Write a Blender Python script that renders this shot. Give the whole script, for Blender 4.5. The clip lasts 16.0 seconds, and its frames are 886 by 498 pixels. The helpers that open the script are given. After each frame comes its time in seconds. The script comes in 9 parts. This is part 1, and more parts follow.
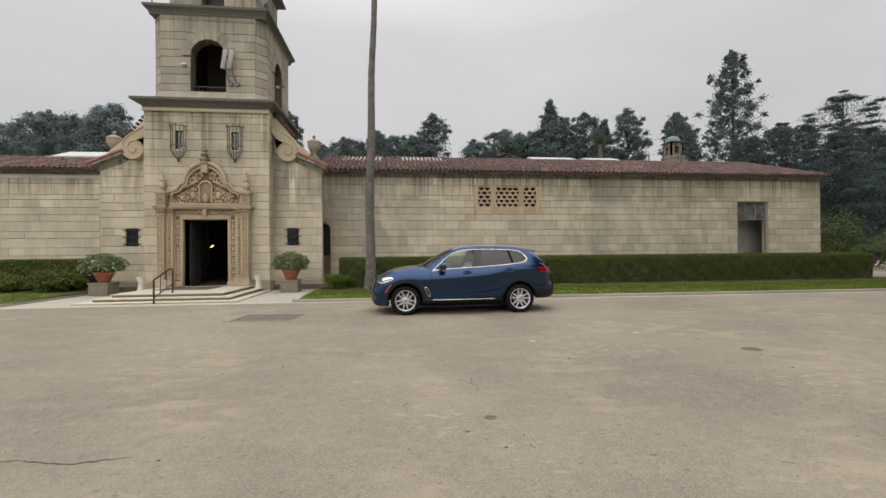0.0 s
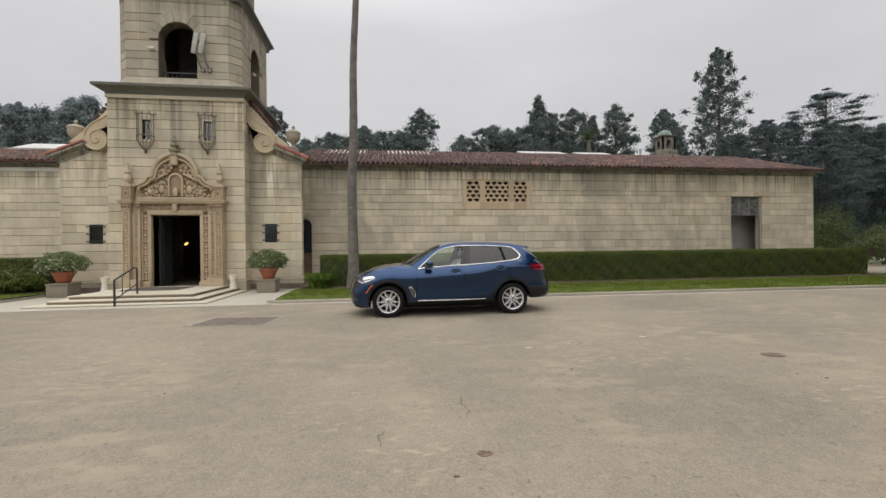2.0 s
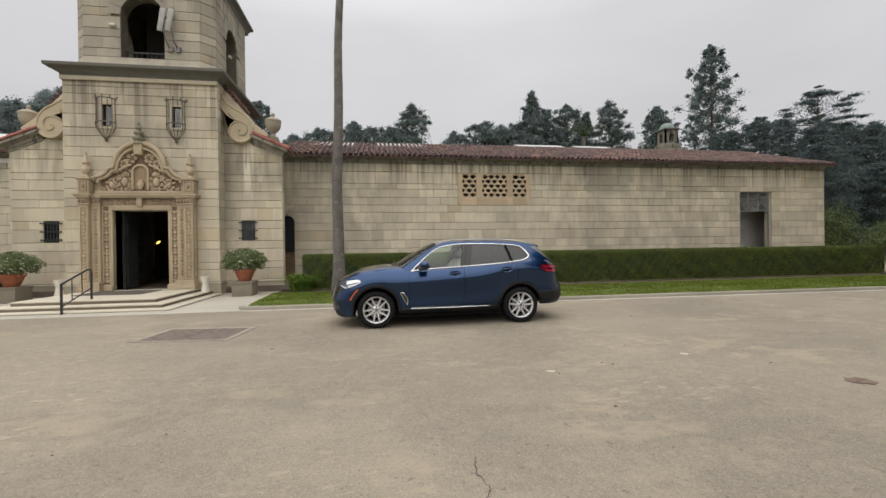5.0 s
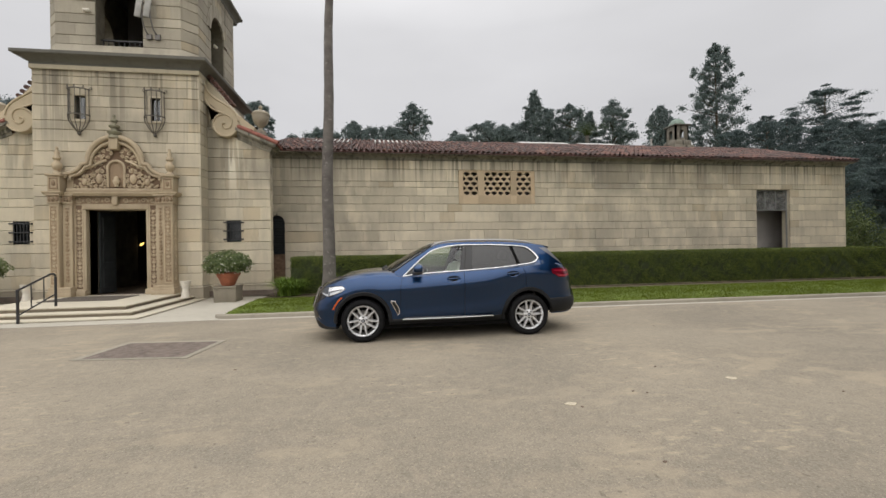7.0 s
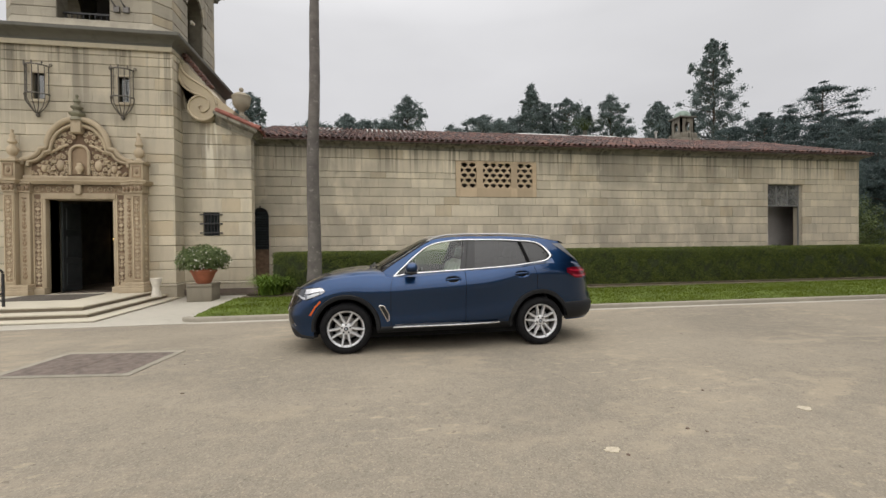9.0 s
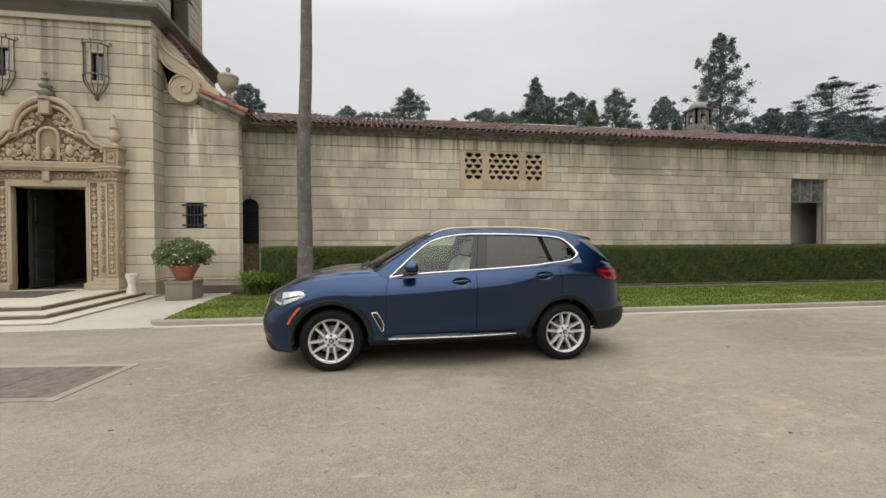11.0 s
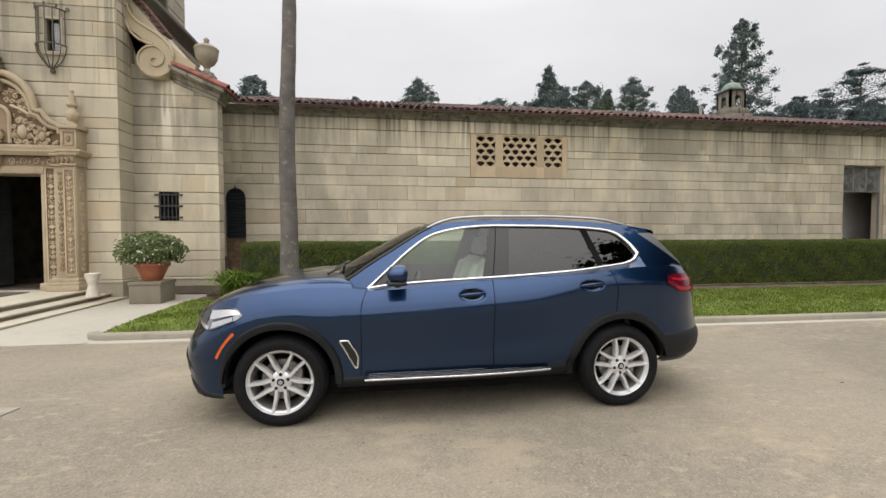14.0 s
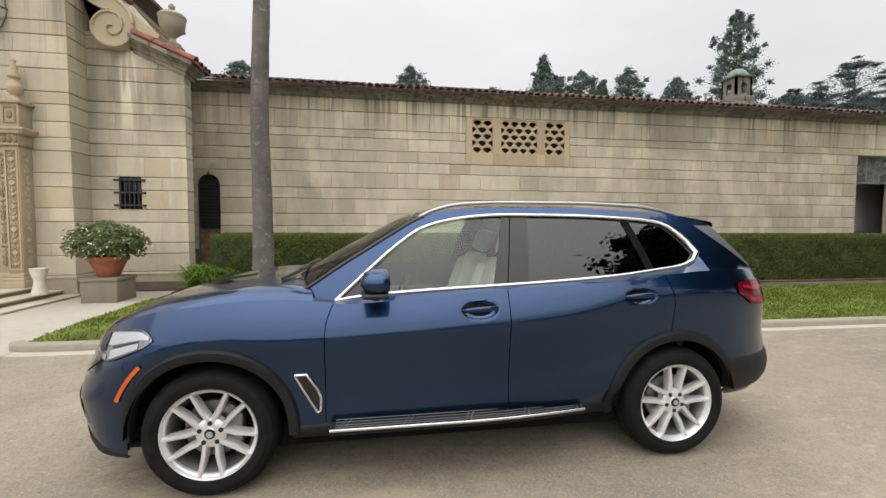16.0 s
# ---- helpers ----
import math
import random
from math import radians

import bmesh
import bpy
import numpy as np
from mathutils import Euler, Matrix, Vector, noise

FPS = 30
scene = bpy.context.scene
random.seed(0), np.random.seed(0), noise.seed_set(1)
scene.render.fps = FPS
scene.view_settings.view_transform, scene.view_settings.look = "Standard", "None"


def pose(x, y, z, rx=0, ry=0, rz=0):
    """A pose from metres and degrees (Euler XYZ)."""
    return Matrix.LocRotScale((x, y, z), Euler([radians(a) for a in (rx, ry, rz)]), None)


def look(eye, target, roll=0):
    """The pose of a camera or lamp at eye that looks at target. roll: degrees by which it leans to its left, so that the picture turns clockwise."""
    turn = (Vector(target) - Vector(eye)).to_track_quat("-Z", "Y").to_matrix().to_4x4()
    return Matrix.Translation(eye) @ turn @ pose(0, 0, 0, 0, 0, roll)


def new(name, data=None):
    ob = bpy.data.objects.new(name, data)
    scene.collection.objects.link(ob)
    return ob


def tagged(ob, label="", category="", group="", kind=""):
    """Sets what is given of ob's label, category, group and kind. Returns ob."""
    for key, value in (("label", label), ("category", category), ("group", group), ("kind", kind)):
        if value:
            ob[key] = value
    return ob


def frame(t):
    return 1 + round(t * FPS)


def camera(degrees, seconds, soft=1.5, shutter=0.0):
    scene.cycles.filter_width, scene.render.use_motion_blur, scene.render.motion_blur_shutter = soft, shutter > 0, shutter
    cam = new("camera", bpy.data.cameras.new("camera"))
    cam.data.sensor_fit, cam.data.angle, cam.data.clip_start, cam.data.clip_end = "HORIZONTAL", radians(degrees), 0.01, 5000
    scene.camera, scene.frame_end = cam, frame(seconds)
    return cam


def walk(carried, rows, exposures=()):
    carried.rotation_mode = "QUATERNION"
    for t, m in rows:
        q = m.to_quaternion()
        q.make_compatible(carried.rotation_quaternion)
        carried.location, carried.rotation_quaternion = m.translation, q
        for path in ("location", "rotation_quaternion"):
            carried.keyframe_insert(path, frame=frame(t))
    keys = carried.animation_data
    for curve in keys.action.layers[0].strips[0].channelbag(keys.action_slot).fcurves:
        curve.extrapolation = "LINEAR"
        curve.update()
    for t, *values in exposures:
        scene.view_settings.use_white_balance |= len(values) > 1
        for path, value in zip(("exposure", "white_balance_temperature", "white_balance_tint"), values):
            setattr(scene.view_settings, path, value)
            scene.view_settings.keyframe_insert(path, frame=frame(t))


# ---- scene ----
cam = camera(91.6, 16.0)
PATH = [
    (0, (0.04, -0.3, 1.6), (0.263, 1.687, 1.613), -0.5),
    (0.5, (0.093, -0.138, 1.615), (0.337, 1.847, 1.626), -0.4),
    (1, (0.069, 0.094, 1.61), (0.328, 2.077, 1.632), -0.4),
    (1.5, (0.098, 0.325, 1.585), (0.348, 2.309, 1.6), -0.5),
    (2, (0.192, 0.585, 1.579), (0.468, 2.566, 1.579), -0.7),
    (2.5, (0.206, 0.818, 1.591), (0.498, 2.796, 1.59), -0.7),
    (3, (0.204, 1.072, 1.598), (0.49, 3.051, 1.579), -0.8),
    (3.5, (0.244, 1.345, 1.59), (0.509, 3.327, 1.578), -1.0),
    (4, (0.26, 1.571, 1.591), (0.551, 3.549, 1.581), -0.9),
    (6.5, (0.461, 2.842, 1.591), (0.783, 4.816, 1.587), -0.8),
    (7, (0.544, 3.128, 1.589), (0.851, 5.104, 1.588), -0.9),
    (7.5, (0.539, 3.401, 1.6), (0.86, 5.375, 1.599), -0.8),
    (8, (0.54, 3.705, 1.582), (0.849, 5.681, 1.562), -0.8),
    (8.5, (0.635, 3.981, 1.595), (0.951, 5.956, 1.586), -0.8),
    (9, (0.668, 4.256, 1.58), (1.0, 6.228, 1.56), -0.6),
    (9.2, (0.672, 4.389, 1.577), (1.006, 6.36, 1.545), -0.6),
    (11.3, (0.8, 5.553, 1.569), (1.122, 7.526, 1.528), 0.1),
    (11.5, (0.813, 5.684, 1.562), (1.124, 7.66, 1.52), 0.1),
    (12, (0.905, 5.959, 1.575), (1.222, 7.933, 1.534), 0.1),
    (12.5, (0.945, 6.233, 1.556), (1.263, 8.207, 1.512), 0.0),
    (13, (0.955, 6.502, 1.573), (1.26, 8.478, 1.521), -0.0),
    (13.5, (1.045, 6.758, 1.579), (1.336, 8.736, 1.528), -0.1),
    (14, (1.13, 7.024, 1.57), (1.411, 9.003, 1.504), -0.1),
    (14.5, (1.131, 7.318, 1.584), (1.423, 9.295, 1.512), 0.0),
    (15, (1.15, 7.581, 1.567), (1.421, 9.561, 1.485), 0.0),
    (15.5, (1.228, 7.849, 1.576), (1.501, 9.828, 1.481), 0.1),
    (16, (1.243, 8.044, 1.572), (1.561, 10.016, 1.467), 0.2),
]
walk(cam, [(t, look(eye, target, roll)) for t, eye, target, roll in PATH], [(0, -0.15), (4, -0.10), (9, -0.03), (12.5, 0.09), (16, 0.27)])

# ---------------------------------------------------------------- sky and light: an even overcast
SUN_ELEV, SUN_AZ = 55, 200
world = bpy.data.worlds.new("overcast")
scene.world = world
world.use_nodes = True
wt = world.node_tree
wt.nodes.clear()
w_out = wt.nodes.new("ShaderNodeOutputWorld")
w_bg = wt.nodes.new("ShaderNodeBackground")
w_sky = wt.nodes.new("ShaderNodeTexSky")
w_sky.sky_type, w_sky.sun_disc = "NISHITA", False
w_sky.sun_elevation, w_sky.sun_rotation = radians(SUN_ELEV), radians(SUN_AZ)
w_sky.dust_density, w_sky.air_density = 6.0, 1.0
w_co = wt.nodes.new("ShaderNodeTexCoord")
w_sep = wt.nodes.new("ShaderNodeSeparateXYZ")
w_ramp = wt.nodes.new("ShaderNodeValToRGB")
els = w_ramp.color_ramp.elements
els[0].position, els[0].color = 0.0, (0.62, 0.615, 0.635, 1)
els[1].position, els[1].color = 1.0, (2.1, 2.08, 2.08, 1)
e = els.new(0.45)
e.color = (0.78, 0.775, 0.79, 1)
w_noise = wt.nodes.new("ShaderNodeTexNoise")
w_noise.inputs["Scale"].default_value, w_noise.inputs["Detail"].default_value = 2.2, 4
w_map = wt.nodes.new("ShaderNodeMapping")
w_map.inputs["Scale"].default_value = (1, 1, 2.6)
w_mr = wt.nodes.new("ShaderNodeMapRange")
w_mr.inputs["From Min"].default_value, w_mr.inputs["From Max"].default_value = 0.3, 0.7
w_mr.inputs["To Min"].default_value, w_mr.inputs["To Max"].default_value = 0.94, 1.06
w_mul = wt.nodes.new("ShaderNodeVectorMath")
w_mul.operation = "SCALE"
w_scale = wt.nodes.new("ShaderNodeVectorMath")
w_scale.operation = "SCALE"
w_scale.inputs["Scale"].default_value = 0.08
w_mix = wt.nodes.new("ShaderNodeMix")
w_mix.data_type = "RGBA"
w_mix.inputs["Factor"].default_value = 0.06
L = wt.links.new
L(w_co.outputs["Generated"], w_sep.inputs[0])
L(w_sep.outputs["Z"], w_ramp.inputs["Fac"])
L(w_co.outputs["Generated"], w_map.inputs["Vector"])
L(w_map.outputs[0], w_noise.inputs["Vector"])
L(w_noise.outputs["Fac"], w_mr.inputs["Value"])
L(w_ramp.outputs["Color"], w_mul.inputs[0])
L(w_mr.outputs["Result"], w_mul.inputs["Scale"])
L(w_sky.outputs["Color"], w_scale.inputs[0])
L(w_mul.outputs[0], w_mix.inputs["A"])
L(w_scale.outputs[0], w_mix.inputs["B"])
L(w_mix.outputs["Result"], w_bg.inputs["Color"])
L(w_bg.outputs[0], w_out.inputs["Surface"])
w_bg.inputs["Strength"].default_value = 1.0

sun = new("sun", bpy.data.lights.new("sun", "SUN"))
sun.data.energy, sun.data.angle, sun.data.color = 1.5, radians(100), (1.0, 0.95, 0.88)
sun.matrix_world = look((0, 0, 0), (-math.sin(radians(SUN_AZ)) * math.cos(radians(SUN_ELEV)), -math.cos(radians(SUN_AZ)) * math.cos(radians(SUN_ELEV)), -math.sin(radians(SUN_ELEV))))


# ---------------------------------------------------------------- materials
def mat_base(name):
    m = bpy.data.materials.new(name)
    m.use_nodes = True
    return m, m.node_tree, m.node_tree.nodes["Principled BSDF"]


def setin(b, **kw):
    for k, v in kw.items():
        b.inputs[k.replace("_", " ")].default_value = v


def noise_fac(nt, scale, detail=4, lo=0.35, hi=0.65, stretch=None, rough=0.55, coords="Object"):
    tc = nt.nodes.new("ShaderNodeTexCoord")
    n = nt.nodes.new("ShaderNodeTexNoise")
    n.inputs["Scale"].default_value, n.inputs["Detail"].default_value, n.inputs["Roughness"].default_value = scale, detail, rough
    src = tc.outputs[coords]
    if stretch:
        mp = nt.nodes.new("ShaderNodeMapping")
        mp.inputs["Scale"].default_value = stretch
        nt.links.new(src, mp.inputs["Vector"])
        src = mp.outputs[0]
    nt.links.new(src, n.inputs["Vector"])
    r = nt.nodes.new("ShaderNodeMapRange")
    r.inputs["From Min"].default_value, r.inputs["From Max"].default_value = lo, hi
    nt.links.new(n.outputs["Fac"], r.inputs["Value"])
    return r.outputs["Result"]


def world_noise(nt, scale, detail=4, lo=0.35, hi=0.65, stretch=None):
    """Noise by the place in the world, so that it runs on over pieces that share a mesh."""
    g = nt.nodes.new("ShaderNodeNewGeometry")
    n = nt.nodes.new("ShaderNodeTexNoise")
    n.inputs["Scale"].default_value, n.inputs["Detail"].default_value = scale, detail
    src = g.outputs["Position"]
    if stretch:
        mp = nt.nodes.new("ShaderNodeMapping")
        mp.inputs["Scale"].default_value = stretch
        nt.links.new(src, mp.inputs["Vector"])
        src = mp.outputs[0]
    nt.links.new(src, n.inputs["Vector"])
    r = nt.nodes.new("ShaderNodeMapRange")
    r.inputs["From Min"].default_value, r.inputs["From Max"].default_value = lo, hi
    nt.links.new(n.outputs["Fac"], r.inputs["Value"])
    return r.outputs["Result"]


def mixc(nt, fac, a, b, mode="MIX"):
    m = nt.nodes.new("ShaderNodeMix")
    m.data_type, m.blend_type = "RGBA", mode
    for key, val in (("Factor", fac), ("A", a), ("B", b)):
        if isinstance(val, bpy.types.NodeSocket):
            nt.links.new(val, m.inputs[key])
        elif key == "Factor":
            m.inputs[key].default_value = val
        else:
            m.inputs[key].default_value = (*val, 1)
    return m.outputs["Result"]


def times(nt, a, b):
    m = nt.nodes.new("ShaderNodeMath")
    m.operation = "MULTIPLY"
    for i, v in enumerate((a, b)):
        if isinstance(v, bpy.types.NodeSocket):
            nt.links.new(v, m.inputs[i])
        else:
            m.inputs[i].default_value = v
    return m.outputs[0]


def bump(nt, b, height, strength=0.3, dist=0.01):
    n = nt.nodes.new("ShaderNodeBump")
    n.inputs["Strength"].default_value, n.inputs["Distance"].default_value = strength, dist
    nt.links.new(height, n.inputs["Height"])
    nt.links.new(n.outputs[0], b.inputs["Normal"])


def rand(nt, island=False):
    if island:
        return nt.nodes.new("ShaderNodeNewGeometry").outputs["Random Per Island"]
    return nt.nodes.new("ShaderNodeObjectInfo").outputs["Random"]


def plain(name, col, rough=0.6, metal=0.0, vary=0.12, scale=6.0, bmp=0.0, **kw):
    m, nt, b = mat_base(name)
    c = mixc(nt, noise_fac(nt, scale, 5), [x * (1 - vary) for x in col], [min(1, x * (1 + vary)) for x in col])
    nt.links.new(c, b.inputs["Base Color"])
    setin(b, Roughness=rough, Metallic=metal, **kw)
    if bmp:
        bump(nt, b, noise_fac(nt, scale * 8, 6), bmp, 0.01)
    return m


def stone_mat(name, col, warm, dirt, streak_top=None, piece=True, lime=None, hang_len=1.3, drip=1.0, stains=()):
    """Cast stone: tone by piece, grain, soft stains, and rain streaks that hang down from a height streak_top."""
    m, nt, b = mat_base(name)
    c = mixc(nt, rand(nt, not piece), [x * 0.82 for x in col], [x * 1.10 for x in col])
    r2 = nt.nodes.new("ShaderNodeMapRange")
    r2.inputs["From Min"].default_value, r2.inputs["From Max"].default_value = 0.86, 0.99
    wn = nt.nodes.new("ShaderNodeTexWhiteNoise")
    wn.noise_dimensions = "1D"
    nt.links.new(rand(nt, not piece), wn.inputs["W"])
    nt.links.new(wn.outputs["Value"], r2.inputs["Value"])
    c = mixc(nt, times(nt, r2.outputs[0], 0.6), c, warm)
    c = mixc(nt, times(nt, world_noise(nt, 0.55, 5, 0.45, 0.75, (0.7, 0.7, 1.3)), 0.42), c, dirt)
    c = mixc(nt, times(nt, world_noise(nt, 3.0, 6, 0.50, 0.75, (1.6, 1.6, 0.35)), 0.30), c, dirt)
    c = mixc(nt, world_noise(nt, 45, 4, 0.3, 0.7), c, mixc(nt, 0.12, c, (0.1, 0.09, 0.07)))
    if streak_top is not None:
        g = nt.nodes.new("ShaderNodeNewGeometry")
        sp = nt.nodes.new("ShaderNodeSeparateXYZ")
        nt.links.new(g.outputs["Position"], sp.inputs[0])
        hang = nt.nodes.new("ShaderNodeMapRange")
        hang.inputs["From Min"].default_value, hang.inputs["From Max"].default_value = streak_top - hang_len, streak_top
        nt.links.new(sp.outputs["Z"], hang.inputs["Value"])
        far = times(nt, hang.outputs[0], world_noise(nt, 1.1, 3, 0.25, 0.55, (1, 1, 0.02)))
        s = times(nt, world_noise(nt, 7.0, 2, 0.52, 0.58, (1, 1, 0.02)), far)
        c = mixc(nt, times(nt, s, 1.1 * drip), c, [x * 0.36 for x in dirt])
        s = times(nt, world_noise(nt, 1.3, 3, 0.48, 0.62, (1, 1, 0.04)), times(nt, hang.outputs[0], hang.outputs[0]))
        c = mixc(nt, times(nt, s, 0.6 * drip), c, [x * 0.5 for x in dirt])
        c = mixc(nt, times(nt, times(nt, world_noise(nt, 0.22, 2, 0.44, 0.58, (1, 1, 0.1)), world_noise(nt, 1.8, 4, 0.3, 0.6, (1, 1, 0.5))), 0.38), c, [x * 0.7 for x in dirt])
    if stains:
        # large weathered patches with ragged edges: x from, x to, lowest z, how dark
        g = nt.nodes.new("ShaderNodeNewGeometry")
        sp = nt.nodes.new("ShaderNodeSeparateXYZ")
        nt.links.new(g.outputs["Position"], sp.inputs[0])
        rag = world_noise(nt, 2.2, 4, 0.3, 0.7)

        def ramp(axis, lo, hi):
            add = nt.nodes.new("ShaderNodeMath")
            add.operation = "MULTIPLY_ADD"
            add.inputs[1].default_value = 0.35
            nt.links.new(rag, add.inputs[0])
            nt.links.new(sp.outputs[axis], add.inputs[2])
            mr = nt.nodes.new("ShaderNodeMapRange")
            mr.inputs["From Min"].default_value, mr.inputs["From Max"].default_value = lo + 0.17, hi + 0.17
            nt.links.new(add.outputs[0], mr.inputs["Value"])
            return mr.outputs[0]
        for x0, x1, z0, k in stains:
            inside = times(nt, times(nt, ramp("X", x0 - 0.06, x0 + 0.06), ramp("X", x1 + 0.10, x1 - 0.10)), ramp("Z", z0 - 0.3, z0 + 0.3))
            c = mixc(nt, times(nt, inside, k), c, [x * 0.8 for x in dirt])
    if lime:
        # pale lime run down the wall, about one line x = lime, with dark drips beside it
        g = nt.nodes.new("ShaderNodeNewGeometry")
        sp = nt.nodes.new("ShaderNodeSeparateXYZ")
        nt.links.new(g.outputs["Position"], sp.inputs[0])
        off = nt.nodes.new("ShaderNodeMath")
        off.operation = "SUBTRACT"
        off.inputs[1].default_value = lime
        nt.links.new(sp.outputs["X"], off.inputs[0])
        ab = nt.nodes.new("ShaderNodeMath")
        ab.operation = "ABSOLUTE"
        nt.links.new(off.outputs[0], ab.inputs[0])
        band = nt.nodes.new("ShaderNodeMapRange")
        band.inputs["From Min"].default_value, band.inputs["From Max"].default_value = 0.20, 0.13
        nt.links.new(ab.outputs[0], band.inputs["Value"])
        up = nt.nodes.new("ShaderNodeMapRange")
        up.inputs["From Min"].default_value, up.inputs["From Max"].default_value = 3.1, 4.6
        nt.links.new(sp.outputs["Z"], up.inputs["Value"])
        c = mixc(nt, times(nt, times(nt, world_noise(nt, 4.0, 3, 0.47, 0.60, (1, 1, 0.12)), up.outputs[0]), 0.36), c, [x * 0.62 for x in dirt])
        run = times(nt, times(nt, band.outputs[0], up.outputs[0]), world_noise(nt, 5.5, 4, 0.38, 0.50, (1.3, 1, 0.12)))
        c = mixc(nt, times(nt, run, 0.85), c, (0.74, 0.70, 0.58))
    nt.links.new(c, b.inputs["Base Color"])
    setin(b, Roughness=0.88)
    b.inputs["Specular IOR Level"].default_value = 0.25
    bump(nt, b, world_noise(nt, 28, 8, 0.2, 0.8), 0.35, 0.012)
    return m


STONE = (0.625, 0.555, 0.425)
WARM = (0.52, 0.42, 0.275)
DIRT = (0.285, 0.262, 0.218)
M_STONE = stone_mat("cast_stone", STONE, WARM, DIRT)
M_STONE_W = stone_mat("cast_stone_streaked", [min(0.72, x * 1.12) for x in STONE], WARM, DIRT, 5.35, drip=0.65, stains=((10.3, 12.7, 4.1, 0.52), (10.3, 11.25, 1.3, 0.16), (15.2, 16.4, 4.1, 0.30), (-3.2, -0.6, 2.6, 0.34), (16.9, 18.2, 4.3, 0.25)))
M_STONE_L = stone_mat("tower_stone", STONE, WARM, DIRT, 7.8, hang_len=3.2, drip=0.6)
M_STONE_B = stone_mat("weathered_belfry_stone", (0.47, 0.425, 0.34), WARM, (0.21, 0.195, 0.165), 11.6, hang_len=2.6, drip=0.4)
M_STONE_P = stone_mat("cast_stone_lime_run", STONE, WARM, DIRT, lime=-4.37, stains=((-5.3, -4.62, 3.7, 0.42), (-3.95, -3.2, 3.9, 0.40), (-5.3, -4.9, 0.9, 0.25)))
M_JOINT = plain("mortar", (0.155, 0.136, 0.102), 0.95, vary=0.25, scale=3)
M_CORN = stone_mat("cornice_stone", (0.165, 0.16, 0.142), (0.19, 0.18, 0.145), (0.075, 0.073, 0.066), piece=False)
M_EAVE = stone_mat("eave_stone", (0.32, 0.295, 0.24), (0.36, 0.31, 0.23), (0.15, 0.142, 0.122), 5.6, piece=False, drip=0.7)
M_GREENST = stone_mat("mossy_stone", (0.31, 0.29, 0.21), (0.25, 0.26, 0.18), (0.14, 0.145, 0.10), piece=False)
M_PORTAL = stone_mat("portal_stone", (0.53, 0.435, 0.305), (0.54, 0.42, 0.27), (0.235, 0.185, 0.13), piece=False)
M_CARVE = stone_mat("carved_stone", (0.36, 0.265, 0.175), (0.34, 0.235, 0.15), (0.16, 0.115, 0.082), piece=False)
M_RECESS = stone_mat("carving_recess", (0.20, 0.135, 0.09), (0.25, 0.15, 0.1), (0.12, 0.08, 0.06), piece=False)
M_SCROLL = stone_mat("scroll_stone", (0.56, 0.47, 0.335), (0.55, 0.44, 0.29), (0.36, 0.31, 0.23), piece=False)
M_GRILLE = stone_mat("grille_stone", (0.57, 0.45, 0.31), (0.57, 0.42, 0.26), (0.40, 0.31, 0.21), piece=False)
M_PLINTH = stone_mat("plinth_stone", (0.44, 0.39, 0.305), (0.43, 0.37, 0.28), (0.20, 0.19, 0.16))
M_STEP = stone_mat("step_stone", (0.60, 0.55, 0.44), (0.58, 0.52, 0.40), (0.36, 0.33, 0.27), piece=False)
# riser tone is darkened to carry the shade under each tread
M_RISER = stone_mat("shaded_step_riser", (0.24, 0.205, 0.155), (0.24, 0.20, 0.145), (0.13, 0.115, 0.09), piece=False)


def tile_mat(name, island):
    m, nt, b = mat_base(name)
    r = nt.nodes.new("ShaderNodeValToRGB")
    r.color_ramp.elements[0].color = (0.042, 0.030, 0.028, 1)
    r.color_ramp.elements[1].color = (0.215, 0.105, 0.078, 1)
    k = r.color_ramp.elements.new(0.55)
    k.color = (0.095, 0.042, 0.036, 1)
    nt.links.new(rand(nt, island), r.inputs["Fac"])
    c = mixc(nt, times(nt, world_noise(nt, 7, 6, 0.45, 0.7), 0.75), r.outputs[0], (0.085, 0.068, 0.055))
    c = mixc(nt, times(nt, world_noise(nt, 0.6, 3, 0.45, 0.65), 0.35), c, (0.06, 0.045, 0.04))
    nt.links.new(c, b.inputs["Base Color"])
    setin(b, Roughness=0.85)
    bump(nt, b, world_noise(nt, 60, 5, 0.2, 0.8), 0.3, 0.01)
    return m


M_TILE = tile_mat("clay_tile", False)
M_TILE_J = tile_mat("clay_tile_far", True)
M_REDTILE = plain("red_clay", (0.25, 0.09, 0.065), 0.8, vary=0.3, scale=5, bmp=0.2)


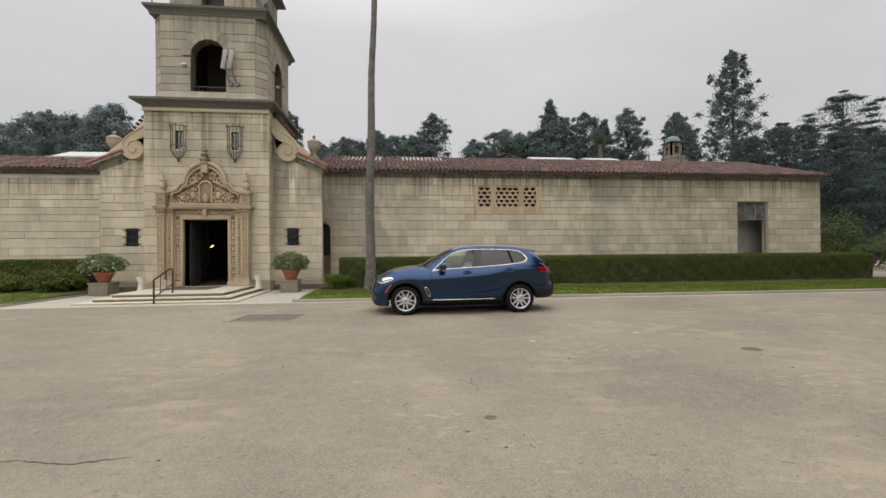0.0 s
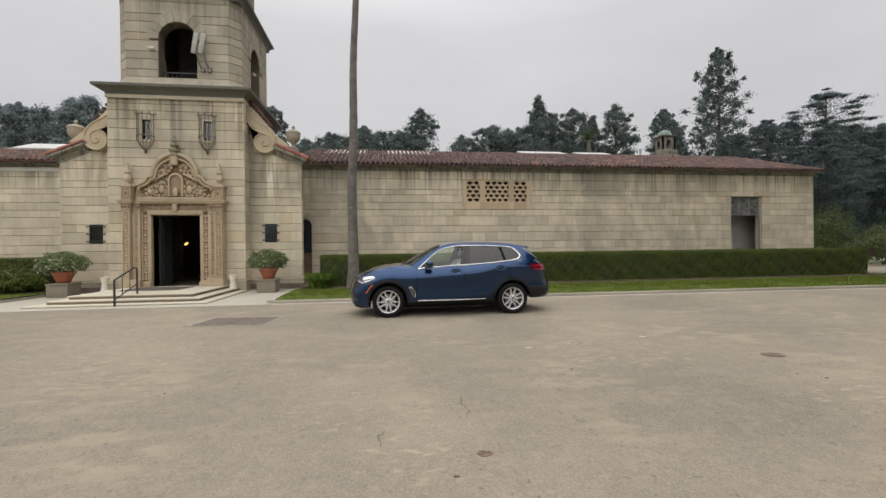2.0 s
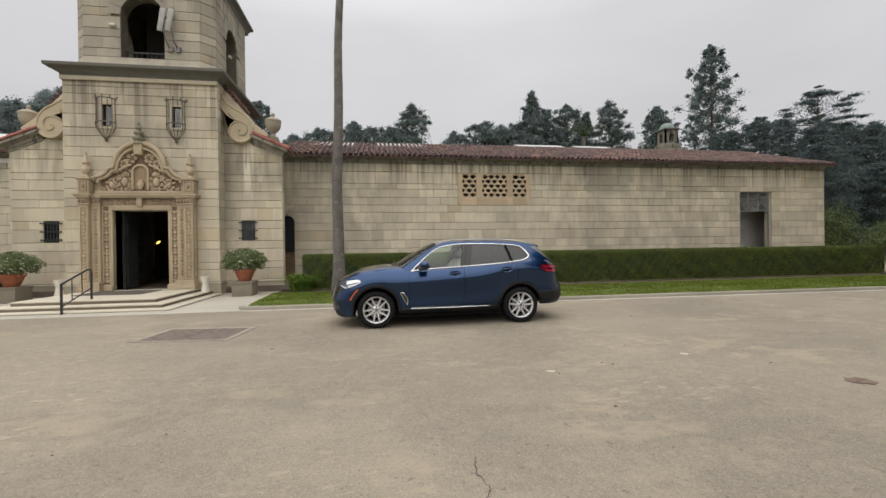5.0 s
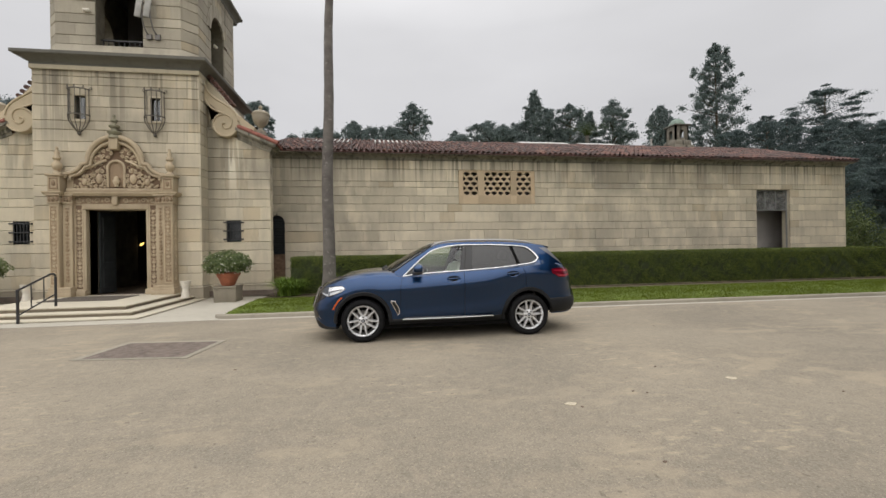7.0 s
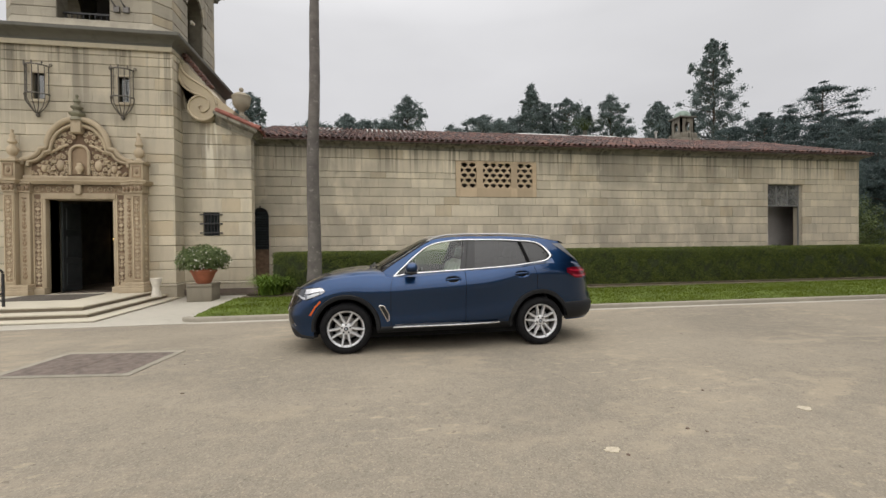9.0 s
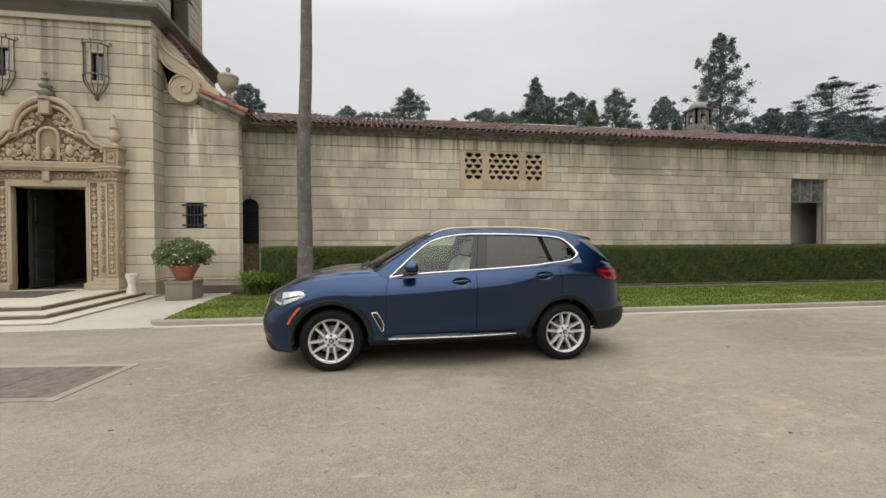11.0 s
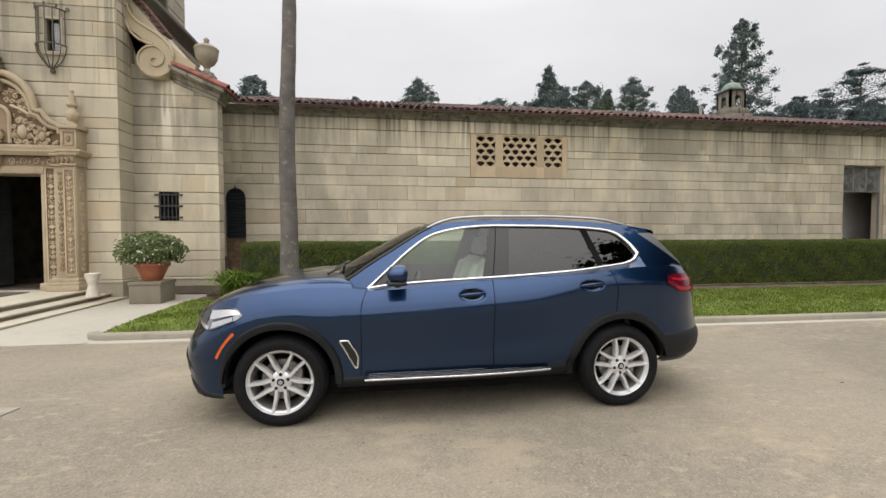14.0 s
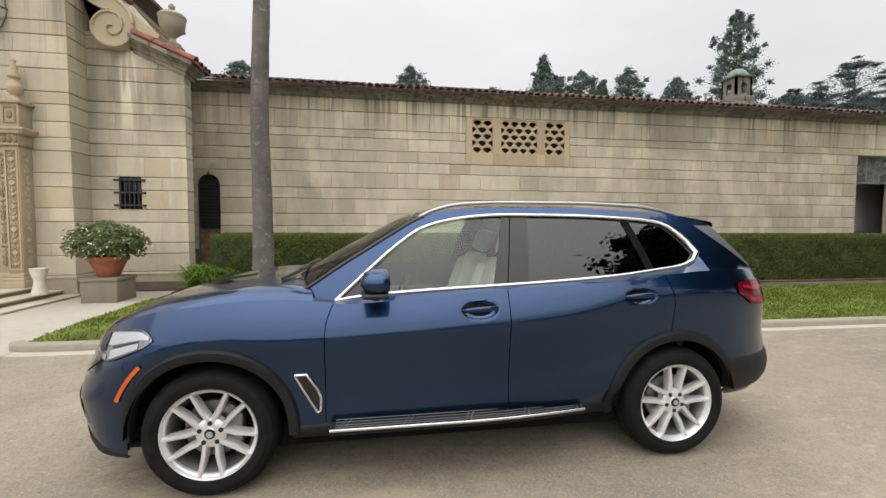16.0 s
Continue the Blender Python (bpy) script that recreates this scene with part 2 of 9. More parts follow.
def asphalt_mat():
    m, nt, b = mat_base("worn_asphalt")
    c = mixc(nt, world_noise(nt, 0.30, 5, 0.35, 0.65), (0.200, 0.175, 0.137), (0.298, 0.257, 0.196))
    c = mixc(nt, times(nt, world_noise(nt, 1.1, 5, 0.5, 0.72, (0.5, 1.6, 1)), 0.36), c, (0.35, 0.30, 0.23))
    c = mixc(nt, times(nt, world_noise(nt, 0.75, 5, 0.52, 0.75, (1, 1.3, 1)), 0.45), c, (0.155, 0.14, 0.118))
    v = nt.nodes.new("ShaderNodeTexVoronoi")
    g = nt.nodes.new("ShaderNodeNewGeometry")
    v.inputs["Scale"].default_value = 80
    nt.links.new(g.outputs["Position"], v.inputs["Vector"])
    c = mixc(nt, 0.29, c, mixc(nt, v.outputs["Color"], (0.10, 0.088, 0.07), (0.42, 0.375, 0.305)), "MIX")
    c = mixc(nt, times(nt, world_noise(nt, 7, 6, 0.50, 0.66), 0.22), c, (0.37, 0.31, 0.23))
    c = mixc(nt, times(nt, world_noise(nt, 11, 5, 0.55, 0.70), 0.22), c, (0.15, 0.132, 0.108))
    c = mixc(nt, times(nt, world_noise(nt, 48, 3, 0.60, 0.68), 0.38), c, (0.47, 0.40, 0.30))
    c = mixc(nt, times(nt, times(nt, world_noise(nt, 0.55, 3, 0.50, 0.62), world_noise(nt, 2.6, 6, 0.47, 0.58, (0.7, 1.4, 1))), 0.42), c, (0.39, 0.325, 0.235))
    c = mixc(nt, times(nt, times(nt, world_noise(nt, 0.35, 2, 0.46, 0.60), world_noise(nt, 9.0, 5, 0.57, 0.70, (0.6, 1.3, 1))), 0.42), c, (0.50, 0.415, 0.29))
    c = mixc(nt, times(nt, world_noise(nt, 16, 3, 0.66, 0.72), 0.5), c, (0.10, 0.085, 0.07))
    nt.links.new(c, b.inputs["Base Color"])
    setin(b, Roughness=0.92)
    b.inputs["Specular IOR Level"].default_value = 0.2
    bump(nt, b, v.outputs["Distance"], 0.35, 0.004)
    return m


M_ASPHALT = asphalt_mat()
M_SIDEWALK = stone_mat("concrete_walk", (0.47, 0.44, 0.375), (0.45, 0.42, 0.34), (0.30, 0.28, 0.235), piece=False)
M_KERB = stone_mat("concrete_kerb", (0.34, 0.31, 0.25), (0.33, 0.30, 0.235), (0.13, 0.12, 0.10), piece=False)
M_SOIL = plain("soil", (0.10, 0.078, 0.05), 0.95, vary=0.4, scale=5, bmp=0.5)
M_LAWN = plain("lawn_base", (0.095, 0.134, 0.016), 0.95, vary=0.35, scale=2.5, bmp=0.5)
M_FARLAWN = plain("far_lawn", (0.09, 0.14, 0.03), 0.95, vary=0.3, scale=0.05)


def leaf_mat(name, a, b_, rough=0.55, trans=0.25):
    m, nt, b = mat_base(name)
    c = mixc(nt, rand(nt, True), a, b_)
    c = mixc(nt, times(nt, world_noise(nt, 0.8, 3, 0.4, 0.65), 0.3), c, [x * 0.6 for x in a])
    nt.links.new(c, b.inputs["Base Color"])
    setin(b, Roughness=rough)
    b.inputs["Specular IOR Level"].default_value = 0.3
    tr = nt.nodes.new("ShaderNodeBsdfTranslucent")
    nt.links.new(c, tr.inputs["Color"])
    ms = nt.nodes.new("ShaderNodeMixShader")
    ms.inputs[0].default_value = trans
    nt.links.new(b.outputs[0], ms.inputs[1])
    nt.links.new(tr.outputs[0], ms.inputs[2])
    nt.links.new(ms.outputs[0], nt.nodes["Material Output"].inputs["Surface"])
    return m


M_HEDGE = leaf_mat("hedge_leaf", (0.044, 0.073, 0.013), (0.185, 0.215, 0.042))
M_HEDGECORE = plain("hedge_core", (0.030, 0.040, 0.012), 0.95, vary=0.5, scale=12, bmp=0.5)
M_GRASS = leaf_mat("grass_blade", (0.116, 0.150, 0.014), (0.150, 0.190, 0.022), 0.8, 0.40)
M_LILY = leaf_mat("lily_leaf", (0.085, 0.15, 0.02), (0.22, 0.32, 0.05))
M_SHRUB = leaf_mat("shrub_leaf", (0.085, 0.125, 0.042), (0.23, 0.28, 0.12))
M_FLOWER = plain("white_flower", (0.72, 0.70, 0.60), 0.7, vary=0.1)
# paler, bluer needle colours carry the haze of distance
M_PINE = leaf_mat("hazy_pine_needles", (0.130, 0.165, 0.160), (0.195, 0.235, 0.225), 0.9, 0.4)
M_CEDAR = leaf_mat("hazy_cedar_needles", (0.085, 0.115, 0.118), (0.125, 0.160, 0.156), 0.9, 0.42)
M_DARKLEAF = leaf_mat("dark_oak_leaf", (0.030, 0.040, 0.024), (0.055, 0.070, 0.040), 0.7, 0.15)
# strongest haze of distance put into this needle colour
M_HAZEPINE = leaf_mat("far_hazy_pine_needles", (0.20, 0.24, 0.245), (0.26, 0.30, 0.30), 0.9, 0.45)
M_OLIVE = leaf_mat("light_bush_leaf", (0.06, 0.085, 0.028), (0.13, 0.165, 0.06), 0.7, 0.2)
M_PALMLEAF = leaf_mat("palm_frond", (0.04, 0.06, 0.018), (0.10, 0.12, 0.04), 0.6, 0.2)
M_BARK = plain("bark", (0.11, 0.085, 0.065), 0.95, vary=0.35, scale=5, bmp=0.6)


def palm_bark():
    m, nt, b = mat_base("palm_bark")
    c = mixc(nt, noise_fac(nt, 3, 6, 0.35, 0.65), (0.104, 0.092, 0.086), (0.172, 0.155, 0.143))
    w = nt.nodes.new("ShaderNodeTexWave")
    tc = nt.nodes.new("ShaderNodeTexCoord")
    w.wave_type, w.bands_direction = "BANDS", "Z"
    w.inputs["Scale"].default_value, w.inputs["Distortion"].default_value, w.inputs["Detail"].default_value = 3.6, 9.0, 5
    nt.links.new(tc.outputs["Object"], w.inputs["Vector"])
    c = mixc(nt, times(nt, w.outputs["Fac"], 0.10), c, (0.09, 0.078, 0.068))
    c = mixc(nt, times(nt, noise_fac(nt, 9, 4, 0.6, 0.72), 0.7), c, (0.33, 0.31, 0.28))
    nt.links.new(c, b.inputs["Base Color"])
    setin(b, Roughness=0.95)
    bump(nt, b, noise_fac(nt, 14, 7, 0.2, 0.8, (1, 1, 2.5)), 0.5, 0.015)
    return m


M_PALMBARK = palm_bark()
M_IRON = plain("black_iron", (0.022, 0.022, 0.024), 0.5, vary=0.3, scale=15)
M_DARKIRON = plain("weathered_iron", (0.105, 0.092, 0.078), 0.6, vary=0.3, scale=10)
M_SHUTTER = plain("dark_shutter", (0.022, 0.027, 0.030), 0.5, vary=0.25, scale=5)
M_WOOD = plain("brown_wood", (0.20, 0.125, 0.078), 0.65, vary=0.3, scale=7)
M_DOORWOOD = plain("grey_door", (0.040, 0.044, 0.046), 0.45, vary=0.25, scale=4)
M_ALU = plain("painted_window_frame", (0.22, 0.22, 0.215), 0.45, vary=0.1)
M_PLASTER = plain("inside_plaster", (0.55, 0.52, 0.49), 0.9, vary=0.12, scale=1)
# near-black: the lack of light inside is put into the colour
M_DARKROOM = plain("unlit_room_wall", (0.06, 0.05, 0.045), 0.85, vary=0.2, scale=1)
M_FLOORIN = plain("hall_floor", (0.14, 0.11, 0.09), 0.35, vary=0.3, scale=2)
M_TERRA = plain("terracotta", (0.34, 0.115, 0.06), 0.8, vary=0.18, scale=5, bmp=0.2)
M_POTSTONE = stone_mat("pedestal_concrete", (0.27, 0.24, 0.185), (0.28, 0.24, 0.18), (0.14, 0.125, 0.10), piece=False)
M_WHITE = plain("white_ceramic", (0.66, 0.62, 0.54), 0.6, vary=0.1, scale=8)
M_MAT = plain("door_mat", (0.10, 0.085, 0.07), 0.95, vary=0.3, scale=25, bmp=0.5)
M_PLATE = plain("steel_plate", (0.15, 0.118, 0.098), 0.75, vary=0.3, scale=8, bmp=0.4)
M_SKYLIGHT = plain("skylight_panel", (0.52, 0.52, 0.50), 0.4, vary=0.08, scale=2)
M_COPPER = plain("green_copper", (0.17, 0.23, 0.19), 0.6, vary=0.25, scale=4)
M_ANT = plain("antenna_panel", (0.40, 0.39, 0.37), 0.5, vary=0.1)
M_ANTD = plain("bracket_steel", (0.16, 0.15, 0.14), 0.5, 0.4)
M_DEBRIS = plain("flattened_litter", (0.46, 0.40, 0.30), 0.8, vary=0.15, scale=30)
M_PATCH = plain("rusty_cover", (0.14, 0.095, 0.07), 0.85, vary=0.4, scale=12)
M_CRACK = plain("tar_crack", (0.075, 0.066, 0.056), 0.9, vary=0.3, scale=20)
M_FARWALL = plain("far_pale_wall", (0.52, 0.49, 0.43), 0.9, vary=0.08, scale=0.5)


def glass_mat(name, col=(1, 1, 1), rough=0.0, alpha=0.12):
    """Thin pane: clear with a real gloss."""
    m, nt, b = mat_base(name)
    nt.nodes.remove(b)
    tr = nt.nodes.new("ShaderNodeBsdfTransparent")
    tr.inputs[0].default_value = (*col, 1)
    gl = nt.nodes.new("ShaderNodeBsdfGlossy")
    gl.inputs["Roughness"].default_value = rough
    fr = nt.nodes.new("ShaderNodeFresnel")
    fr.inputs["IOR"].default_value = 1.52
    mx = nt.nodes.new("ShaderNodeMixShader")
    add = nt.nodes.new("ShaderNodeMath")
    add.operation, add.use_clamp = "MULTIPLY_ADD", True
    add.inputs[1].default_value, add.inputs[2].default_value = 1.0, alpha
    nt.links.new(fr.outputs[0], add.inputs[0])
    nt.links.new(add.outputs[0], mx.inputs[0])
    nt.links.new(tr.outputs[0], mx.inputs[1])
    nt.links.new(gl.outputs[0], mx.inputs[2])
    nt.links.new(mx.outputs[0], nt.nodes["Material Output"].inputs["Surface"])
    return m


M_PANE = glass_mat("window_pane", (0.75, 0.77, 0.78), 0.03, 0.05)
def filmed_glass():
    """A pane with an uneven grey diffuse film mixed in."""
    m = glass_mat("grey_film_pane", (0.75, 0.77, 0.78), 0.05, 0.05)
    nt = m.node_tree
    out = nt.nodes["Material Output"].inputs["Surface"]
    clear = out.links[0].from_socket
    df = nt.nodes.new("ShaderNodeBsdfDiffuse")
    df.inputs["Color"].default_value = (0.36, 0.36, 0.35, 1)
    ms = nt.nodes.new("ShaderNodeMixShader")
    nt.links.new(times(nt, noise_fac(nt, 4, 4, 0.2, 0.8), 0.75), ms.inputs[0])
    nt.links.new(clear, ms.inputs[1])
    nt.links.new(df.outputs[0], ms.inputs[2])
    nt.links.new(ms.outputs[0], out)
    return m


M_GREYPANE = filmed_glass()
M_CARGLASS = glass_mat("car_front_glass", (0.84, 0.96, 0.88), 0.0, 0.02)
M_TINT = glass_mat("car_privacy_glass", (0.03, 0.031, 0.034), 0.0, 0.025)


def paint_mat():
    m, nt, b = mat_base("blue_metallic_paint")
    fl = noise_fac(nt, 900, 2, 0.3, 0.7)
    c = mixc(nt, fl, (0.008, 0.031, 0.090), (0.012, 0.043, 0.119))
    nt.links.new(c, b.inputs["Base Color"])
    setin(b, Roughness=0.31, Metallic=1.0)
    b.inputs["Coat Weight"].default_value = 1.0
    b.inputs["Coat Roughness"].default_value = 0.02
    b.inputs["Coat IOR"].default_value = 1.46
    return m


M_PAINT = paint_mat()
M_CLAD = plain("dark_cladding", (0.012, 0.013, 0.015), 0.55, vary=0.1, scale=10, Specular_IOR_Level=0.25)
M_BLACK = plain("black_plastic", (0.012, 0.012, 0.013), 0.35, vary=0.1)
M_GLOSSBLK = plain("gloss_black", (0.010, 0.010, 0.012), 0.08, vary=0.05)
M_RUBBER = plain("tyre_rubber", (0.009, 0.009, 0.010), 0.7, vary=0.25, scale=15, Specular_IOR_Level=0.16)
M_RAIL = plain("brushed_aluminium", (0.42, 0.42, 0.43), 0.38, 1.0, vary=0.04)
M_STEPRIB = plain("dull_grey_metal", (0.16, 0.165, 0.175), 0.45, 0.6, vary=0.1)
M_CHROME = plain("satin_aluminium", (0.75, 0.75, 0.76), 0.22, 1.0, vary=0.03)
M_RIM = plain("silver_alloy", (0.74, 0.745, 0.76), 0.32, 0.55, vary=0.04)
M_DISC = plain("brake_disc", (0.26, 0.25, 0.24), 0.42, 0.8, vary=0.2)
M_UNDER = plain("underbody", (0.006, 0.006, 0.006), 0.8, vary=0.2, Specular_IOR_Level=0.1)
M_RED = plain("red_lens", (0.10, 0.003, 0.010), 0.15, vary=0.1, Specular_IOR_Level=0.3)
M_REDBAR = plain("red_light_bar", (0.30, 0.012, 0.03), 0.2, vary=0.1)
M_ORANGE = plain("orange_reflector", (0.62, 0.12, 0.02), 0.2, vary=0.05)
M_LENS = plain("headlight_lens", (0.50, 0.52, 0.54), 0.10, 0.4, vary=0.05)
M_LENSIN = plain("headlight_reflector", (0.30, 0.31, 0.33), 0.16, 0.8, vary=0.15, scale=30)
M_LENSDK = plain("headlight_inside", (0.07, 0.075, 0.085), 0.15, 0.3, vary=0.1)
M_SEAT = plain("pale_leather", (0.60, 0.58, 0.53), 0.5, vary=0.05)
M_DASH = plain("dark_dash", (0.035, 0.035, 0.037), 0.6, vary=0.1)
M_LOGO = plain("grey_badge", (0.30, 0.32, 0.35), 0.3, vary=0.05)


def glow(name, col, power):
    m, nt, b = mat_base(name)
    setin(b, Base_Color=(*col, 1))
    b.inputs["Emission Color"].default_value = (*col, 1)
    b.inputs["Emission Strength"].default_value = power
    return m


M_BULB = glow("warm_lamp_glass", (1.0, 0.66, 0.16), 2.2)


# ---------------------------------------------------------------- mesh helpers
class Mesh:
    """Vertices and faces gathered for one mesh object."""

    def __init__(self):
        self.v, self.f = [], []

    def add(self, verts, faces):
        n = len(self.v)
        self.v += [tuple(p) for p in verts]
        self.f += [tuple(i + n for i in q) for q in faces]
        return self

    def box(self, x0, x1, y0, y1, z0, z1):
        v = [(x, y, z) for z in (z0, z1) for y in (y0, y1) for x in (x0, x1)]
        return self.add(v, [(0, 2, 3, 1), (4, 5, 7, 6), (0, 1, 5, 4), (2, 6, 7, 3), (0, 4, 6, 2), (1, 3, 7, 5)])

    def cham(self, x0, x1, y0, y1, z0, z1, c):
        """A box whose edges are cut off by c."""
        bm = bmesh.new()
        bmesh.ops.create_cube(bm, size=1)
        for p in bm.verts:
            p.co = Vector(((x0 + x1) / 2 + p.co.x * (x1 - x0), (y0 + y1) / 2 + p.co.y * (y1 - y0), (z0 + z1) / 2 + p.co.z * (z1 - z0)))
        bmesh.ops.bevel(bm, geom=bm.edges[:], offset=c, segments=2, profile=0.5, affect="EDGES")
        bm.verts.index_update()
        self.add([p.co for p in bm.verts], [[p.index for p in q.verts] for q in bm.faces])
        bm.free()
        return self

    def grid(self, rows, close=False):
        n, m = len(rows), len(rows[0])
        fs = []
        for i in range(n - 1):
            for j in range(m if close else m - 1):
                k = (j + 1) % m
                fs.append((i * m + j, i * m + k, (i + 1) * m + k, (i + 1) * m + j))
        return self.add([p for r in rows for p in r], fs)

    def lathe(self, prof, c=(0, 0, 0), seg=24, axis="z", wob=0.0, cap=True):
        rows = []
        for r, h in prof:
            row = []
            for k in range(seg):
                a = 2 * math.pi * k / seg
                rr = r * (1 + wob * math.sin(3 * a + h * 5))
                u, w = rr * math.cos(a), rr * math.sin(a)
                row.append({"z": (c[0] + u, c[1] + w, c[2] + h), "y": (c[0] + u, c[1] + h, c[2] + w), "x": (c[0] + h, c[1] + u, c[2] + w)}[axis])
            rows.append(row)
        self.grid(rows, True)
        n = len(self.v) - len(prof) * seg
        if cap and prof[0][0] > 1e-4:
            self.f.append(tuple(n + k for k in range(seg)))
        if cap and prof[-1][0] > 1e-4:
            self.f.append(tuple(n + (len(prof) - 1) * seg + k for k in range(seg)))
        return self

    def tube(self, pts, r, seg=8):
        pts = [Vector(p) for p in pts]
        rows, side = [], None
        for i, p in enumerate(pts):
            d = (pts[min(i + 1, len(pts) - 1)] - pts[max(i - 1, 0)]).normalized()
            if side is None:
                side = d.cross(Vector((0, 0, 1)) if abs(d.z) < 0.9 else Vector((0, 1, 0))).normalized()
            side = (side - d * side.dot(d)).normalized()
            up = d.cross(side)
            rr = r[i] if isinstance(r, (list, tuple)) else r
            rows.append([p + (side * math.cos(2 * math.pi * k / seg) + up * math.sin(2 * math.pi * k / seg)) * rr for k in range(seg)])
        self.grid(rows, True)
        n = len(self.v) - len(pts) * seg
        self.f += [tuple(n + k for k in range(seg)), tuple(n + (len(pts) - 1) * seg + k for k in range(seg))]
        return self

    def prism(self, outline, a, b, plane="xz"):
        """An outline in the plane, pushed from a to b along the third axis."""
        put = {"xz": lambda u, w, t: (u, t, w), "xy": lambda u, w, t: (u, w, t), "yz": lambda u, w, t: (t, u, w)}[plane]
        n = len(outline)
        v = [put(u, w, a) for u, w in outline] + [put(u, w, b) for u, w in outline]
        return self.add(v, [tuple(range(n))[::-1], tuple(range(n, 2 * n))] + [(i, (i + 1) % n, n + (i + 1) % n, n + i) for i in range(n)])

    def sweep(self, path, prof, close=False):
        """A moulding: profile (out, up) carried along a level path of (x, y, z); out lies to the right of the way."""
        rows, n = [], len(path)
        for i in range(n):
            p = Vector(path[i])
            d0 = (p - Vector(path[i - 1])) if (i or close) else None
            d1 = (Vector(path[(i + 1) % n]) - p) if (i < n - 1 or close) else None
            d0, d1 = (d0 or d1), (d1 or d0)
            n0, n1 = [Vector((d.y, -d.x, 0)).normalized() for d in (d0, d1)]
            mt = (n0 + n1).normalized()
            mt = mt / max(0.3, mt.dot(n0))
            rows.append([(p.x + mt.x * o, p.y + mt.y * o, p.z + u) for o, u in prof])
        if close:
            rows.append(rows[0])
        return self.grid(rows)

    def holes(self, x0, x1, z0, z1, y0, y1, gaps):
        """A wall in the xz plane, y0 to y1 thick, with square gaps (xa, xb, za, zb) through it."""
        xs = sorted({x0, x1, *[g[0] for g in gaps], *[g[1] for g in gaps]})
        zs = sorted({z0, z1, *[g[2] for g in gaps], *[g[3] for g in gaps]})
        full = lambda i, k: 0 <= i < len(xs) - 1 and 0 <= k < len(zs) - 1 and not any(g[0] < (xs[i] + xs[i + 1]) / 2 < g[1] and g[2] < (zs[k] + zs[k + 1]) / 2 < g[3] for g in gaps)
        for i in range(len(xs) - 1):
            for k in range(len(zs) - 1):
                if not full(i, k):
                    continue
                a, b, c, d = xs[i], xs[i + 1], zs[k], zs[k + 1]
                self.add([(a, y0, c), (b, y0, c), (b, y0, d), (a, y0, d)], [(0, 1, 2, 3)])
                self.add([(a, y1, c), (b, y1, c), (b, y1, d), (a, y1, d)], [(3, 2, 1, 0)])
                if not full(i - 1, k):
                    self.add([(a, y0, c), (a, y1, c), (a, y1, d), (a, y0, d)], [(3, 2, 1, 0)])
                if not full(i + 1, k):
                    self.add([(b, y0, c), (b, y1, c), (b, y1, d), (b, y0, d)], [(0, 1, 2, 3)])
                if not full(i, k - 1):
                    self.add([(a, y0, c), (b, y0, c), (b, y1, c), (a, y1, c)], [(3, 2, 1, 0)])
                if not full(i, k + 1):
                    self.add([(a, y0, d), (b, y0, d), (b, y1, d), (a, y1, d)], [(0, 1, 2, 3)])
        return self

    def move(self, m):
        self.v = [tuple(m @ Vector(p)) for p in self.v]
        return self

    def data(self, name, mat, smooth=None):
        me = bpy.data.meshes.new(name)
        me.from_pydata(self.v, [], self.f)
        me.materials.append(mat)
        if smooth is not None:
            for p in me.polygons:
                p.use_smooth = True
            me.set_sharp_from_angle(angle=radians(smooth))
        me.update()
        return me


def part(name, mesh, mat, parent=None, label="", at=None, smooth=None, fix=False):
    """Links a Mesh (or ready mesh data) as one object, under a thing or a part."""
    if isinstance(mesh, Mesh):
        me = mesh.data(name, mat, smooth)
        if fix:
            bm = bmesh.new()
            bm.from_mesh(me)
            bmesh.ops.recalc_face_normals(bm, faces=bm.faces[:])
            bm.to_mesh(me)
            bm.free()
    else:
        me = mesh
    ob = new(name, me)
    if parent is not None:
        ob.parent = parent
    if at is not None:
        ob.matrix_basis = at if isinstance(at, Matrix) else Matrix.Translation(at)
    if label:
        tagged(ob, label)
    return ob


def thing(name, at, label, category, group="", kind=""):
    ob = new(name)
    ob.empty_display_size = 0.2
    ob.matrix_basis = at if isinstance(at, Matrix) else Matrix.Translation(at)
    return tagged(ob, label, category, group, kind)


def curve(pts):
    """A smooth curve through (x, y) knots."""
    xs_, ys_ = [p[0] for p in pts], [p[1] for p in pts]
    n = len(pts)
    d = [(ys_[i + 1] - ys_[i]) / (xs_[i + 1] - xs_[i]) for i in range(n - 1)]
    m = [d[0]] + [0.0 if d[i - 1] * d[i] <= 0 else 2 * d[i - 1] * d[i] / (d[i - 1] + d[i]) for i in range(1, n - 1)] + [d[-1]]

    def f(x):
        if x <= xs_[0]:
            return ys_[0]
        if x >= xs_[-1]:
            return ys_[-1]
        i = max(k for k in range(n - 1) if xs_[k] <= x)
        h = xs_[i + 1] - xs_[i]
        t = (x - xs_[i]) / h
        return (2 * t**3 - 3 * t**2 + 1) * ys_[i] + (t**3 - 2 * t**2 + t) * h * m[i] + (-2 * t**3 + 3 * t**2) * ys_[i + 1] + (t**3 - t**2) * h * m[i + 1]
    return f


def rng(seed):
    return random.Random(seed)


STONE_CACHE = {}


